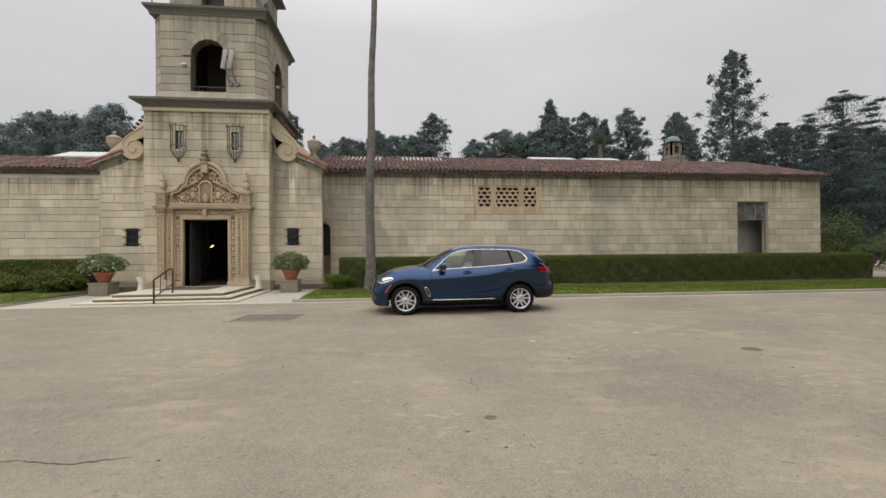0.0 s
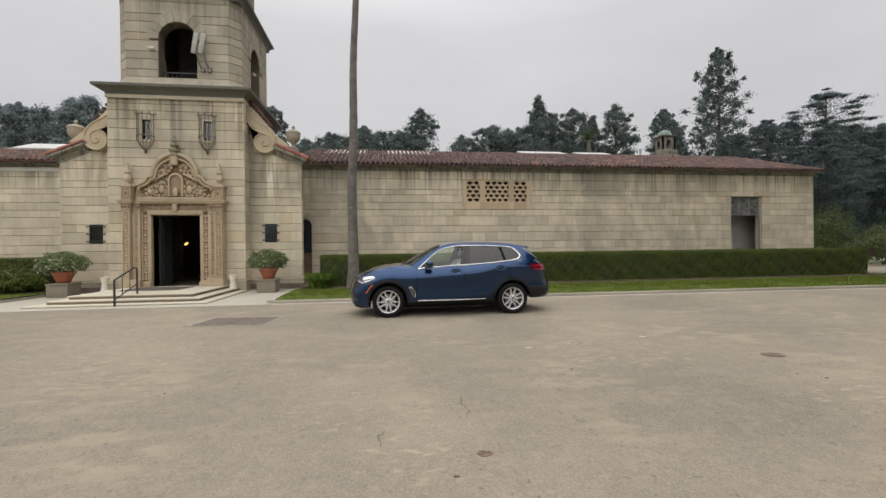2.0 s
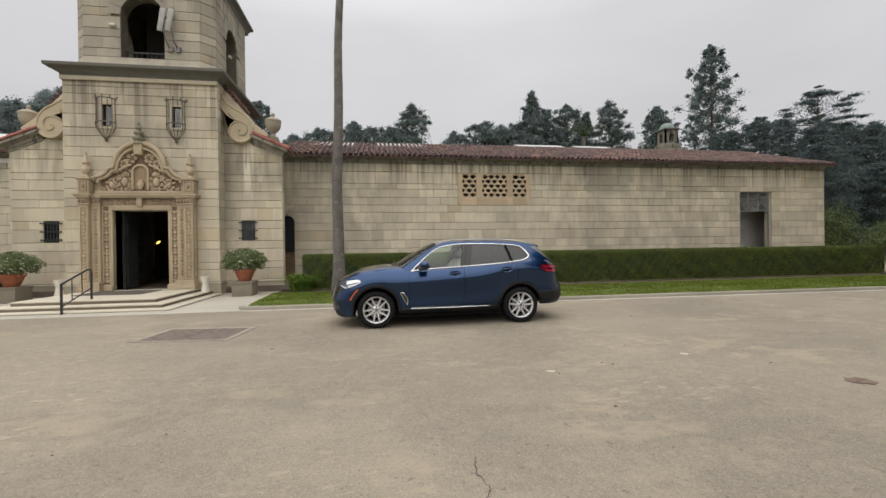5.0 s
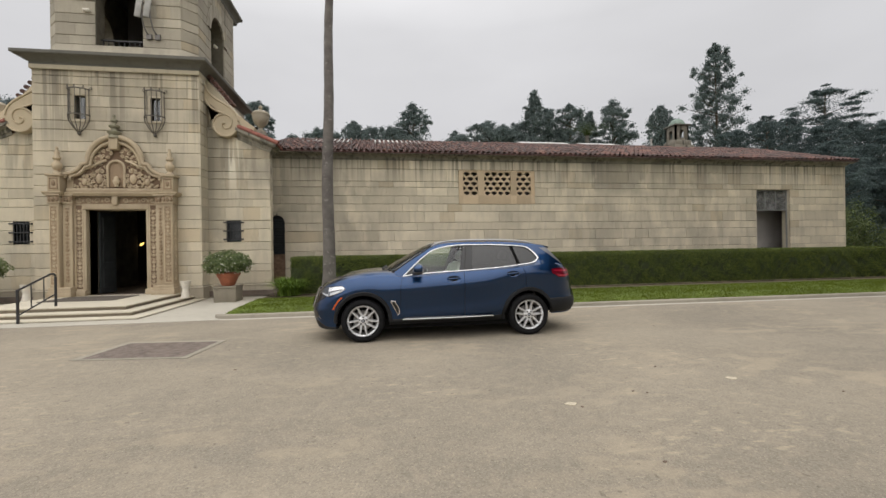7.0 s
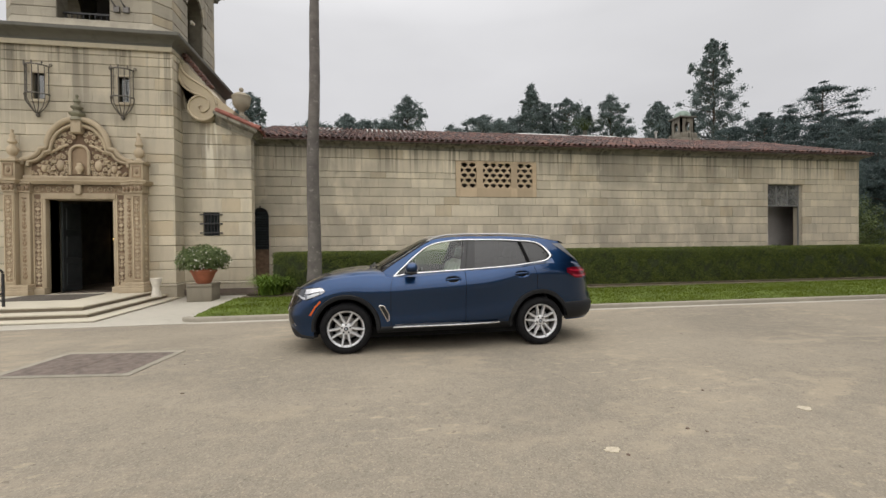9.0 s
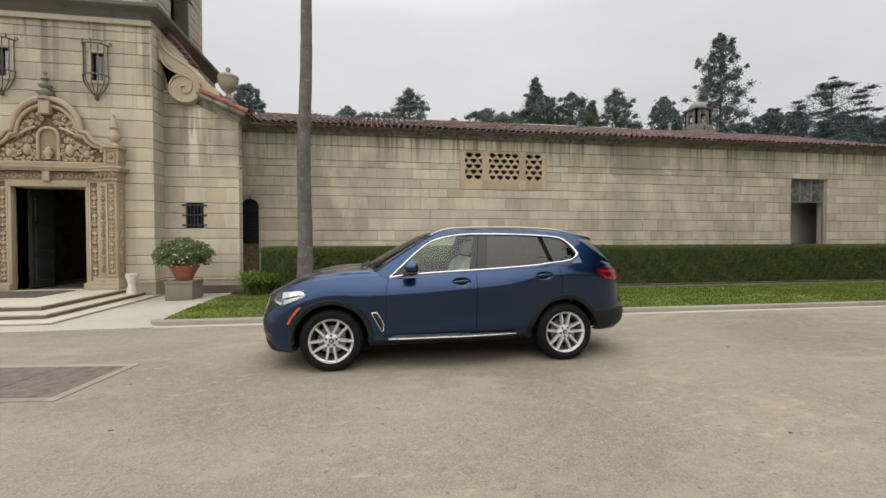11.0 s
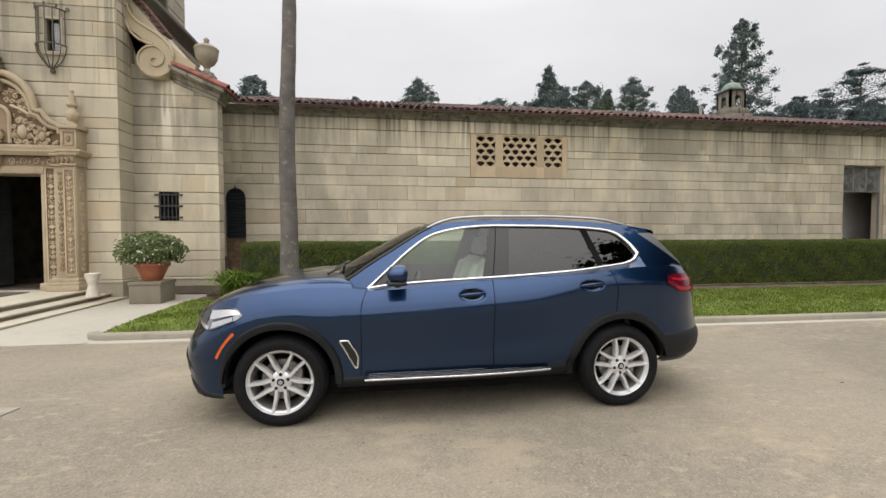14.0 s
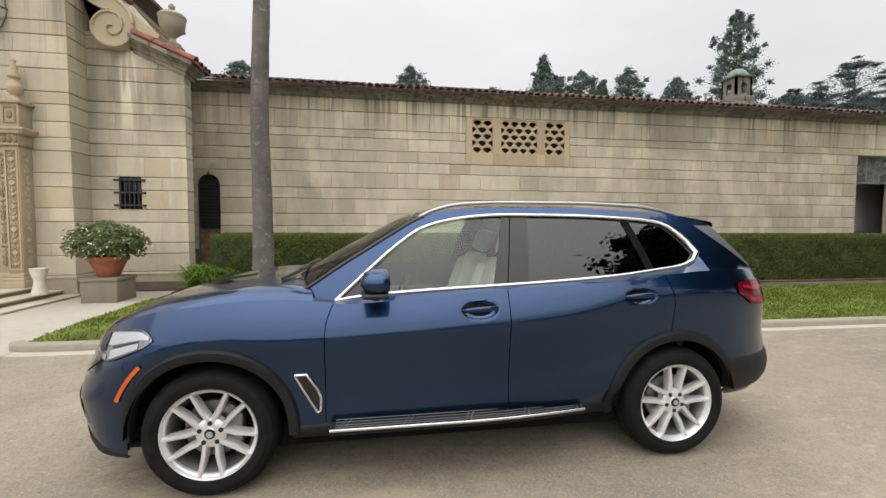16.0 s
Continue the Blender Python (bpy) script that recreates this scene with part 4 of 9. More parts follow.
# ---------------------------------------------------------------- left wing
YL = 21.75
wl = Mesh().holes(-34, PAV_L + 0.3, 0.0, 5.45, YL + CUT, YL + 0.45, [])
wall_w = tagged(part("wall_west", wl, M_JOINT), "long beige cast-stone ashlar wall with rain streaks", "wall", kind="structure")
running_bond(wall_w, -23.0, PAV_L, WZS, YL, M_STONE_W, 7)
part("wall_foot", Mesh().box(-34, PAV_L, YL, YL + CUT, 0, 0.885), M_STONE, wall_w)
part("wall_far", Mesh().box(-34, -23.0, YL, YL + CUT, 0.885, 5.335), M_STONE_W, wall_w)
tagged(part("eave_cornice", Mesh().sweep([(-34, YL, 5.335), (PAV_L, YL, 5.335)], CROWN), M_EAVE, smooth=35, fix=True), "moulded stone cornice stained by rain under the tiles", "cornice", kind="structure")
tiled("roof_2", "low roof of mottled red-brown clay barrel tiles", -24.0, PAV_L - 0.05, YL - 0.38, EAVE_Z, 12, (-20, -12, 3), 32)
tagged(part("roof_flat", Mesh().box(-34, PAV_L + 2, YL + 4.1, 33.2, EAVE_Z + 1.2, EAVE_Z + 1.3), M_CORN), "flat grey roof deck behind the tiles", "roof", kind="structure")


# ---------------------------------------------------------------- pavilions either side of the tower
def clip_rake(poly, line):
    """Keeps what lies under the line z = line(x)."""
    out = []
    for i, p in enumerate(poly):
        q = poly[(i + 1) % len(poly)]
        a, b = line(p[0]) - p[1], line(q[0]) - q[1]
        if a >= 0:
            out.append(p)
        if (a >= 0) != (b >= 0):
            t = a / (a - b)
            out.append((p[0] + (q[0] - p[0]) * t, p[1] + (q[1] - p[1]) * t))
    return out


RK = 0.42                                 # slope of the pavilion's roof


def pavilion(sgn, name):
    """sgn 1: right of the tower; -1: its mirror."""
    m = Matrix.Translation((CX, 0, 0)) @ Matrix.Diagonal((sgn, 1, 1, 1))
    edge = 4.54 if sgn > 0 else 4.55      # outer side, from the middle line
    fx = lambda v: CX + sgn * v
    inner = 2.48
    rake = lambda u: 5.16 + (edge - u) * RK
    flip = sgn < 0
    ob = tagged(new(name), "beige cast-stone pavilion wall beside the tower", "wall", kind="structure")
    sq = (3.05, 3.54, 1.95, 2.72)
    core = Mesh()
    core.holes(inner - 0.3, edge - CUT, 0.0, 5.05, Y_PAV + CUT, Y_PAV + 0.36, [sq])
    core.prism([(inner - 0.3, 5.05), (edge - CUT, 5.05), (edge - CUT, rake(edge)), (inner - 0.3, rake(inner - 0.3))], Y_PAV + CUT, Y_PAV + 0.36)
    if sgn > 0:
        side = Mesh().box(edge - 1.35, edge - 1.0, Y_PAV + 0.36, Y_WALL + 0.05, 0, 5.4)
    else:
        side = Mesh().box(edge - 0.45, edge - CUT, Y_PAV + 0.36, YL + 0.4, 0, 5.1)
    for mm in (core, side):
        mm.move(m)
    part("core", core, M_JOINT, ob, fix=True)
    part("side_core", side, M_JOINT, ob, fix=True)
    # facing stones
    r = rng(40 + sgn)
    for z0, z1 in zip(ZS, ZS[1:]):
        if z0 > 6.2:
            break
        spans = [(inner - 0.03, edge)]
        if sq[2] < (z0 + z1) / 2 < sq[3]:
            spans = [(inner - 0.03, sq[0]), (sq[1], edge)]
        for a, b in spans:
            x = a
            while x < b - 0.02:
                w = r.choice([0.58, 0.75, 0.95]) if z1 - z0 > 0.34 else r.choice([0.45, 0.6, 0.75])
                if b - (x + w) < 0.3:
                    w = b - x
                if rake(x + w) > z1:
                    me = stone_data(w - 0.003, z1 - z0 - 0.009, M_STONE_P)
                    part("stone", me, M_STONE_P, ob, at=Matrix.Translation((fx(x + w / 2), Y_PAV + r.uniform(-0.004, 0.004), (z0 + z1) / 2)))
                else:
                    pl = clip_rake([(x + GAP / 2, z0 + GAP / 2), (x + w - GAP / 2, z0 + GAP / 2), (x + w - GAP / 2, z1 - GAP / 2), (x + GAP / 2, z1 - GAP / 2)], lambda u: rake(u) - 0.01)
                    if len(pl) > 2:
                        part("stone", Mesh().prism(pl, Y_PAV - 0.005, Y_PAV + CUT).move(m), M_STONE_P, ob, fix=True)
                x += w
    part("corner_fill", Mesh().box(edge - 0.30, edge - 0.004, Y_PAV + 0.012, Y_PAV + 0.30, 4.6, 5.13).move(m), M_STONE, ob, fix=True)
    # stones of the outer side
    y_end = (Y_WALL if sgn > 0 else YL)
    y_side = Y_PAV + 0.36 if sgn > 0 else YL
    rs = Matrix.Translation((fx(edge), Y_PAV if sgn > 0 else y_side, 0)) @ pose(0, 0, 0, 0, 0, 90 * sgn)
    gaps = []
    courses(ob, 0.0, y_side - Y_PAV, [z for z in ZS if z < 5.0] + [5.15], 0.0, M_STONE_P, 60 + sgn, [0.6, 0.8], gaps, rot=rs)
    # plinth with a rounded top
    pr = [(0.0, 0.47), (0.03, 0.455), (0.05, 0.43), (0.05, 0.40), (0.035, 0.385), (0.035, -0.02)]
    path = [(CX + 2.48, Y_PAV, 0), (CX + edge, Y_PAV, 0), (CX + edge, (Y_PAV + 0.36 if sgn > 0 else YL), 0)]
    pm = Mesh().sweep(path, pr)
    if flip:
        pm.v = [(2 * CX - x, y, z) for x, y, z in pm.v]
    part("plinth", pm, M_PLINTH, ob, "grey stone plinth with a moulded top", smooth=30, fix=True)
    # raking cornice: profile (out, up) carried along the slope, then level along the side
    prof = [(0.0, -0.05), (0.035, -0.05), (0.035, 0.04), (0.075, 0.055), (0.075, 0.085), (0.10, 0.14), (0.15, 0.175), (0.195, 0.185), (0.195, 0.215), (0.255, 0.225), (0.255, 0.32), (-0.2, 0.34)]
    rk = Mesh()
    rows = []
    for u in (edge - 1.07, edge):
        rows.append([(u + (o if u == edge else 0), Y_PAV - o, rake(u) - (o * RK if u == edge else 0) + w) for o, w in prof])
    y_ret = Y_PAV + 0.55 if sgn > 0 else y_end
    rows.append([(edge + o, y_ret, rake(edge) - o * RK + w) for o, w in prof])
    rk.grid(rows).move(m)
    part("raking_cornice", rk, M_EAVE, ob, "moulded raking stone cornice", smooth=22, fix=True)
    # tiles over it, falling outwards
    rt = tagged(new("roof_3" if sgn > 0 else "roof_4"), "small sloping roof of red clay tiles on the pavilion", "roof", kind="structure")
    slab = Mesh()
    zz = lambda u: rake(u) + 0.35
    u1 = edge + 0.34
    ub = edge - 0.95 if sgn > 0 else u1        # the slope behind the projecting wall stops short
    ui = edge - 1.0
    slab.prism([(ui, zz(ui) - 0.03), (u1, zz(u1) - 0.03), (u1, zz(u1) + 0.03), (ui, zz(ui) + 0.03)], Y_PAV - 0.24, Y_PAV + 0.62)
    slab.prism([(inner - 0.2, zz(inner - 0.2) - 0.03), (ub, zz(ub) - 0.03), (ub, zz(ub) + 0.03), (inner - 0.2, zz(inner - 0.2) + 0.03)], Y_PAV + 0.45, y_end + 3.5).move(m)
    part("slab", slab, M_REDTILE, rt, fix=True)
    ang = math.atan(RK)
    rr = rng(70 + sgn)
    # a row of plain curved tiles along the front edge, then barrels down the slope
    for k in range(6):
        u = u1 - 0.02 - k * 0.44
        if k > 2:
            break
        t = barrel(0.135, 0.115, 0.50, 8)
        at = m @ Matrix.Translation((u, Y_PAV - 0.16, zz(u) + 0.01)) @ Matrix.Rotation(ang, 4, "Y") @ Matrix.Rotation(radians(90), 4, "Z")
        part("edge_tile", Mesh().add([at @ Vector(p) for p in t.v], t.f), M_REDTILE, rt, smooth=50)
    rest = Mesh()
    ny = int((y_end + 2.6 - Y_PAV) / 0.23)
    for j in range(ny):
        y = Y_PAV + 0.06 + j * 0.23
        for k in range(6 if j > 2 else 3):
            u = (u1 if sgn < 0 or y < Y_PAV + 0.55 else ub) + 0.03 - k * 0.37
            at = m @ Matrix.Translation((u, y, zz(u) + 0.02 + rr.uniform(-0.006, 0.01))) @ Matrix.Rotation(ang + rr.uniform(-0.02, 0.02), 4, "Y") @ Matrix.Rotation(radians(90), 4, "Z")
            if k == 0 and y < (Y_PAV + 0.55 if sgn > 0 else y_end + 0.3):
                part("roof_tile", TILE_ME, M_TILE, rt, at=at) if sgn > 0 else rest.add([at @ Vector(p) for p in TILE.v], TILE.f)
            else:
                rest.add([at @ Vector(p) for p in TILE.v], TILE.f)
    tagged(part("roof_tiles", rest, M_TILE_J, rt, smooth=50), "weathered red clay barrel tiles", kind="stuff")

    # small square window with an iron grating
    wn = tagged(new("window_2" if sgn > 0 else "window_3"), "small square window behind a dark iron grating", "window", kind="structure")
    wn.matrix_basis = Matrix.Translation((fx((sq[0] + sq[1]) / 2), Y_PAV, (sq[2] + sq[3]) / 2))
    hw, hh = 0.245, 0.385
    part("backing", Mesh().box(-hw, hw, 0.20, 0.22, -hh, hh), M_SHUTTER, wn)
    part("pane", Mesh().box(-hw, hw, 0.14, 0.147, -hh, hh), M_PANE, wn)
    part("reveal", Mesh().holes(-hw - 0.06, hw + 0.06, -hh - 0.06, hh + 0.06, 0.03, 0.22, [(-hw, hw, -hh, hh)]), M_STONE, wn)
    for k in range(5):
        x = -hw + 0.05 + (2 * hw - 0.10) * k / 4
        part("grating_bar", Mesh().box(x - 0.013, x + 0.013, -0.035, -0.012, -hh + 0.005, hh - 0.005), M_IRON, wn)
    for z in (-hh + 0.09, 0.0, hh - 0.09):
        part("cross_bar", Mesh().cham(-hw - 0.085, hw + 0.085, -0.058, -0.036, z - 0.02, z + 0.02, 0.005), M_IRON, wn)
        for x in (-hw - 0.07, hw + 0.07):
            part("bolt", Mesh().cham(x - 0.025, x + 0.025, -0.036, 0.02, z - 0.025, z + 0.025, 0.006), M_IRON, wn)


pavilion(1, "wall_pavilion_1")
pavilion(-1, "wall_pavilion_2")


# arched shutter door in the pavilion's side
def side_door():
    d = tagged(new("door_2"), "narrow arched doorway with dark louvres over a brown panel", "door", kind="structure")
    d.matrix_basis = Matrix.Translation(((LV[0] + LV[1]) / 2, Y_WALL, 0.0))
    hw, spring, top = 0.30, 2.74, 3.04
    # local: x along the wall, -y outwards
    arc = [(hw * math.cos(math.pi * k / 14), spring + (top - spring) * math.sin(math.pi * k / 14)) for k in range(15)]
    sp = Mesh()
    for s in (1, -1):
        half = [(s * u, w) for u, w in arc[:8]]
        sp.prism(half + [(0, top + 0.13), (s * 0.302, top + 0.13), (s * 0.302, spring)], -0.0, 0.10)
    part("arch_stone", sp, M_STONE, d, fix=True)
    part("backing", Mesh().prism([(hw, 1.50), *arc, (-hw, 1.50)], 0.16, 0.18), M_IRON, d, fix=True)
    fr = Mesh().tube([(hw - 0.02, 0.09, 1.5)] + [(u * 0.95, 0.09, w - 0.02) for u, w in arc] + [(-hw + 0.02, 0.09, 1.5)], 0.025, 6)
    part("louvre_frame", fr, M_SHUTTER, d, smooth=50)
    z = 1.52
    while z < top - 0.1:
        w = hw - 0.04 if z < spring else hw * math.sqrt(max(0.05, 1 - ((z - spring) / (top - spring)) ** 2)) - 0.04
        part("slat", Mesh().add([(-w, 0.06, z - 0.035), (w, 0.06, z - 0.035), (w, 0.13, z + 0.035), (-w, 0.13, z + 0.035), (-w, 0.07, z - 0.045), (w, 0.07, z - 0.045), (w, 0.14, z + 0.025), (-w, 0.14, z + 0.025)],
                                  [(0, 1, 2, 3), (7, 6, 5, 4), (0, 4, 5, 1), (2, 6, 7, 3), (1, 5, 6, 2), (3, 7, 4, 0)]), M_SHUTTER, d)
        z += 0.095
    part("lower_panel", Mesh().cham(-hw + 0.01, hw - 0.01, 0.10, 0.16, 0.16, 1.48, 0.01), M_WOOD, d, "brown weathered wooden panel")
    part("tip", Mesh().lathe([(0.02, 0), (0.028, 0.03), (0.012, 0.06), (0.0, 0.11)], (0, 0.0, top), 8), M_IRON, d)


side_door()

# ---------------------------------------------------------------- tower, lower stage
DOOR = (CX - 0.92, CX + 0.84, 0.0, 3.04)
NW = [(CX - 1.27, CX - 0.96, 5.96, 6.72), (CX + 0.96, CX + 1.27, 5.96, 6.72)]
tower = tagged(new("bell_tower"), "square beige cast-stone entrance tower in stepped stages", "tower")
tower.matrix_basis = Matrix.Translation((CX, TOW_MID, 0))
TB = Matrix.Translation((-CX, -TOW_MID, 0))
lw = Mesh().holes(TOW_L + CUT, TOW_R - CUT, 0.0, 7.9, Y_TOW + CUT, Y_TOW + 0.6, [DOOR, *NW])
lw.box(TOW_L + CUT, TOW_L + 0.6, Y_TOW + 0.6, 23.46, 0, 7.9).box(TOW_R - 0.6, TOW_R - CUT, Y_TOW + 0.6, 23.46, 0, 7.9)
lw.box(TOW_L + 0.6, TOW_R - 0.6, 23.0, 23.46, 4.6, 7.9).box(TOW_L + 0.6, TOW_R - 0.6, Y_TOW + 0.6, 23.0, 7.7, 7.9)
lower = part("lower_wall", lw.move(TB), M_JOINT, tower)
r = rng(77)
PORT = (CX - 1.52, CX + 1.52, 0.0, 3.9)
for z0, z1 in zip(ZS, ZS[1:]):
    zm = (z0 + z1) / 2
    spans = [(TOW_L, TOW_R)]
    for ga, gb, gc, gd in (PORT, *NW):
        if gc < zm < gd:
            spans = [s for a, b in spans for s in ((a, min(b, ga)), (max(a, gb), b)) if s[1] - s[0] > 0.03]
    for a, b in spans:
        x = a
        while x < b - 0.02:
            w = r.choice([0.62, 0.85, 1.1] if z1 - z0 > 0.36 else [0.5, 0.7, 0.9])
            if b - (x + w) < 0.35:
                w = b - x
            me = stone_data(w - 0.004, z1 - z0 - 0.009, M_STONE_L)
            part("stone", me, M_STONE_L, lower, at=Matrix.Translation((x + w / 2 - CX, Y_TOW + r.uniform(-0.004, 0.004) - TOW_MID, zm)))
            x += w
for s in (1, -1):
    rs = TB @ Matrix.Translation((CX + s * 2.48, Y_TOW if s > 0 else 23.5, 0)) @ pose(0, 0, 0, 0, 0, 90 * s)
    if s > 0:
        courses(lower, 0.0, 0.66, ZS[:13], 0.0, M_STONE_L, 81, [0.66], rot=rs)
        courses(lower, 0.0, 4.8, ZS[12:], 0.0, M_STONE_L, 82, [0.66, 0.9], rot=rs)
    else:
        courses(lower, 0.0, 4.86, ZS[12:], 0.0, M_STONE_L, 83, [0.66, 0.9], rot=rs)
pl = [(0.0, 0.47), (0.03, 0.455), (0.05, 0.43), (0.05, 0.40), (0.035, 0.385), (0.035, -0.02)]
part("plinth", Mesh().sweep([(CX + 1.78, Y_TOW, 0), (TOW_R, Y_TOW, 0), (TOW_R, Y_PAV, 0)], pl).move(TB), M_PLINTH, tower, "grey stone plinth with a moulded top", smooth=30, fix=True)
part("plinth", Mesh().sweep([(TOW_L, Y_PAV, 0), (TOW_L, Y_TOW, 0), (CX - 1.78, Y_TOW, 0)], pl).move(TB), M_PLINTH, tower, "grey stone plinth with a moulded top", smooth=30, fix=True)


def sq_path(h, z):
    return [(-h, -h, z), (h, -h, z), (h, h, z), (-h, h, z)]


CORN = [(0.0, 0.0), (0.04, 0.02), (0.04, 0.09), (0.12, 0.16), (0.22, 0.22), (0.34, 0.25), (0.36, 0.27), (0.36, 0.36), (0.28, 0.38), (-0.6, 0.40)]


def cornice(h, z, k=1.0):
    return Mesh().sweep(sq_path(h, z), [(o * k, u) for o, u in CORN], True)


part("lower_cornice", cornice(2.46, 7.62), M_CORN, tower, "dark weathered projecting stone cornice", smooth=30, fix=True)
part("cornice_frieze", Mesh().sweep(sq_path(2.485, 7.50), [(0, 0), (0.02, 0.02), (0.02, 0.14), (0, 0.14)], True), M_STONE, tower, smooth=30, fix=True)

# ---------------------------------------------------------------- tower, belfry stage
H2, CH = 2.28, 0.40
AH, AZ0, AZ1 = 0.71, 8.05, 9.93         # half width, sill and spring of the arched openings
ZS2 = [8.42, 8.72, 9.12, 9.42, 9.85, 10.15, 10.58, 10.90, 11.40]
bel = Mesh()
for k in range(4):
    wl4 = Mesh().holes(-(H2 - CH), H2 - CH, 8.0, 11.6, -H2 + CUT, -H2 + 0.5, [(-AH, AH, AZ0, AZ1 + AH)])
    arc = [(AH * math.cos(math.pi * i / 16), AZ1 + AH * math.sin(math.pi * i / 16)) for i in range(17)]
    for s in (1, -1):
        wl4.prism([(s * u, w) for u, w in arc[:9]] + [(0, AZ1 + AH + 0.002), (s * AH, AZ1 + AH + 0.002)], -H2 + 0.01, -H2 + 0.5)
    d = (H2 - CH)
    wl4.prism([(d, -H2 + CUT), (H2 - CUT, -d), (H2 - 0.5, -d), (d, -H2 + 0.5)], 8.0, 11.6, "xy")
    bel.add([pose(0, 0, 0, 0, 0, 90 * k) @ Vector(p) for p in wl4.v], wl4.f)
belf = part("belfry_wall", bel, M_JOINT, tower, fix=True)
for k in range(4):
    R = pose(0, 0, 0, 0, 0, 90 * k)
    far = k in (2, 3)
    r = rng(90 + k)
    for z0, z1 in zip(ZS2, ZS2[1:]):
        zm = (z0 + z1) / 2
        if zm < AZ1:
            gap = AH + 0.0
        else:
            dz = zm - AZ1
            gap = math.sqrt(max(0, (AH + 0.30) ** 2 - dz * dz)) if dz < AH + 0.30 else 0
        spans = [(-(H2 - CH), -gap), (gap, H2 - CH)] if gap else [(-(H2 - CH), H2 - CH)]
        for a, b in spans:
            course(belf, a, b, z0, z1, -H2, M_STONE_B, r, [0.42, 0.6, 0.68], R)
        cd = math.hypot(CH, CH)
        RC = R @ Matrix.Translation((H2 - CH / 2, -H2 + CH / 2, 0)) @ pose(0, 0, 0, 0, 0, 45)
        course(belf, -cd / 2, cd / 2, z0, z1, 0.0, M_STONE_B, r, [cd], RC)
    # ring of wedge stones over the arch
    for i in range(9):
        a0, a1 = math.pi * i / 9 + 0.008, math.pi * (i + 1) / 9 - 0.008
        ro = AH + (0.46 if i == 4 else 0.42)
        w = Mesh().prism([(AH * math.cos(a0), AZ1 + AH * math.sin(a0)), (ro * math.cos(a0), AZ1 + ro * math.sin(a0)), (ro * math.cos(a1), AZ1 + ro * math.sin(a1)), (AH * math.cos(a1), AZ1 + AH * math.sin(a1))], -H2 - 0.012, -H2 + CUT)
        w.v = [tuple(R @ Vector(p)) for p in w.v]
        part("wedge_stone", w, M_STONE_B, belf, fix=True)
oct_path = lambda h, c, z: [(-h + c, -h, z), (h - c, -h, z), (h, -h + c, z), (h, h - c, z), (h - c, h, z), (-h + c, h, z), (-h, h - c, z), (-h, -h + c, z)]
part("belfry_foot", Mesh().sweep(oct_path(H2, CH, 7.98), [(0.10, 0.0), (0.10, 0.12), (0.05, 0.24), (0.015, 0.38), (0.0, 0.44)], True), M_STONE_B, tower, "flared stone foot of the belfry", smooth=40, fix=True)
part("belfry_frieze", Mesh().sweep(oct_path(H2, CH, 11.38), [(0.0, 0.0), (0.015, 0.02), (0.015, 0.26)], True), M_STONE_B, tower, smooth=40, fix=True)
part("upper_soffit", Mesh().box(-2.31, 2.31, -2.31, 2.31, 11.585, 11.615), M_CORN, tower)
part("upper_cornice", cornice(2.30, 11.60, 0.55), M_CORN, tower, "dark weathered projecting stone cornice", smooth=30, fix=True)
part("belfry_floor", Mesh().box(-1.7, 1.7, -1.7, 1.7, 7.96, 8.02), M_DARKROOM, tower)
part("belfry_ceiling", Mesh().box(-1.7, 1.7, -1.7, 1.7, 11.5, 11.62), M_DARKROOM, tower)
# dark block fills in for the unlit space behind the arches
part("belfry_dark_block", Mesh().box(-1.0, 1.0, 0.2, 1.3, 8.02, 11.5), M_DARKROOM, tower, "near-black block for the unlit belfry inside")
for k in range(2):
    R = pose(0, 0, 0, 0, 0, 90 * k)
    for i in range(9):
        x = -AH + 0.07 + (2 * AH - 0.14) * i / 8
        bar = Mesh().tube([(x, -H2 + 0.30, 8.02), (x, -H2 + 0.30, 8.72)], 0.018, 6)
        part("railing_bar", bar.move(R), M_IRON, tower)
    part("railing_top", Mesh().box(-AH, AH, -H2 + 0.275, -H2 + 0.325, 8.70, 8.75).move(R), M_IRON, tower)

# ---------------------------------------------------------------- tower, top stage
H3 = 1.77
top = Mesh()
for k in range(4):
    w3 = Mesh().holes(-H3 + 0.002 * k, H3 - 0.002 * k, 11.95, 14.3, -H3 + CUT, -H3 + 0.45, [(-0.46, 0.46, 12.05, 13.4)])
    top.add([pose(0, 0, 0, 0, 0, 90 * k) @ Vector(p) for p in w3.v], w3.f)
topw = part("top_wall", top, M_JOINT, tower, fix=True)
for k in range(4):
    courses(topw, -H3, H3, [11.98, 12.3, 12.72, 13.05, 13.45, 13.8, 14.25], -H3, M_STONE_B, 95 + k, [0.5, 0.7, 0.9], [(-0.46, 0.46, 12.05, 13.4)], rot=pose(0, 0, 0, 0, 0, 90 * k))
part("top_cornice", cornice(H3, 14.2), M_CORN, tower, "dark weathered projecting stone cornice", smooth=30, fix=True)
part("top_roof", Mesh().add([(-1.9, -1.9, 14.58), (1.9, -1.9, 14.58), (1.9, 1.9, 14.58), (-1.9, 1.9, 14.58), (0, 0, 15.9)], [(0, 1, 4), (1, 2, 4), (2, 3, 4), (3, 0, 4), (3, 2, 1, 0)]), M_TILE_J, tower)
# near-black box takes the place of this stage's unlit inside
part("top_inside", Mesh().box(-1.2, 1.2, -1.2, 1.2, 12.0, 14.2), M_SHUTTER, tower, "near-black block for the unlit inside of the top stage")


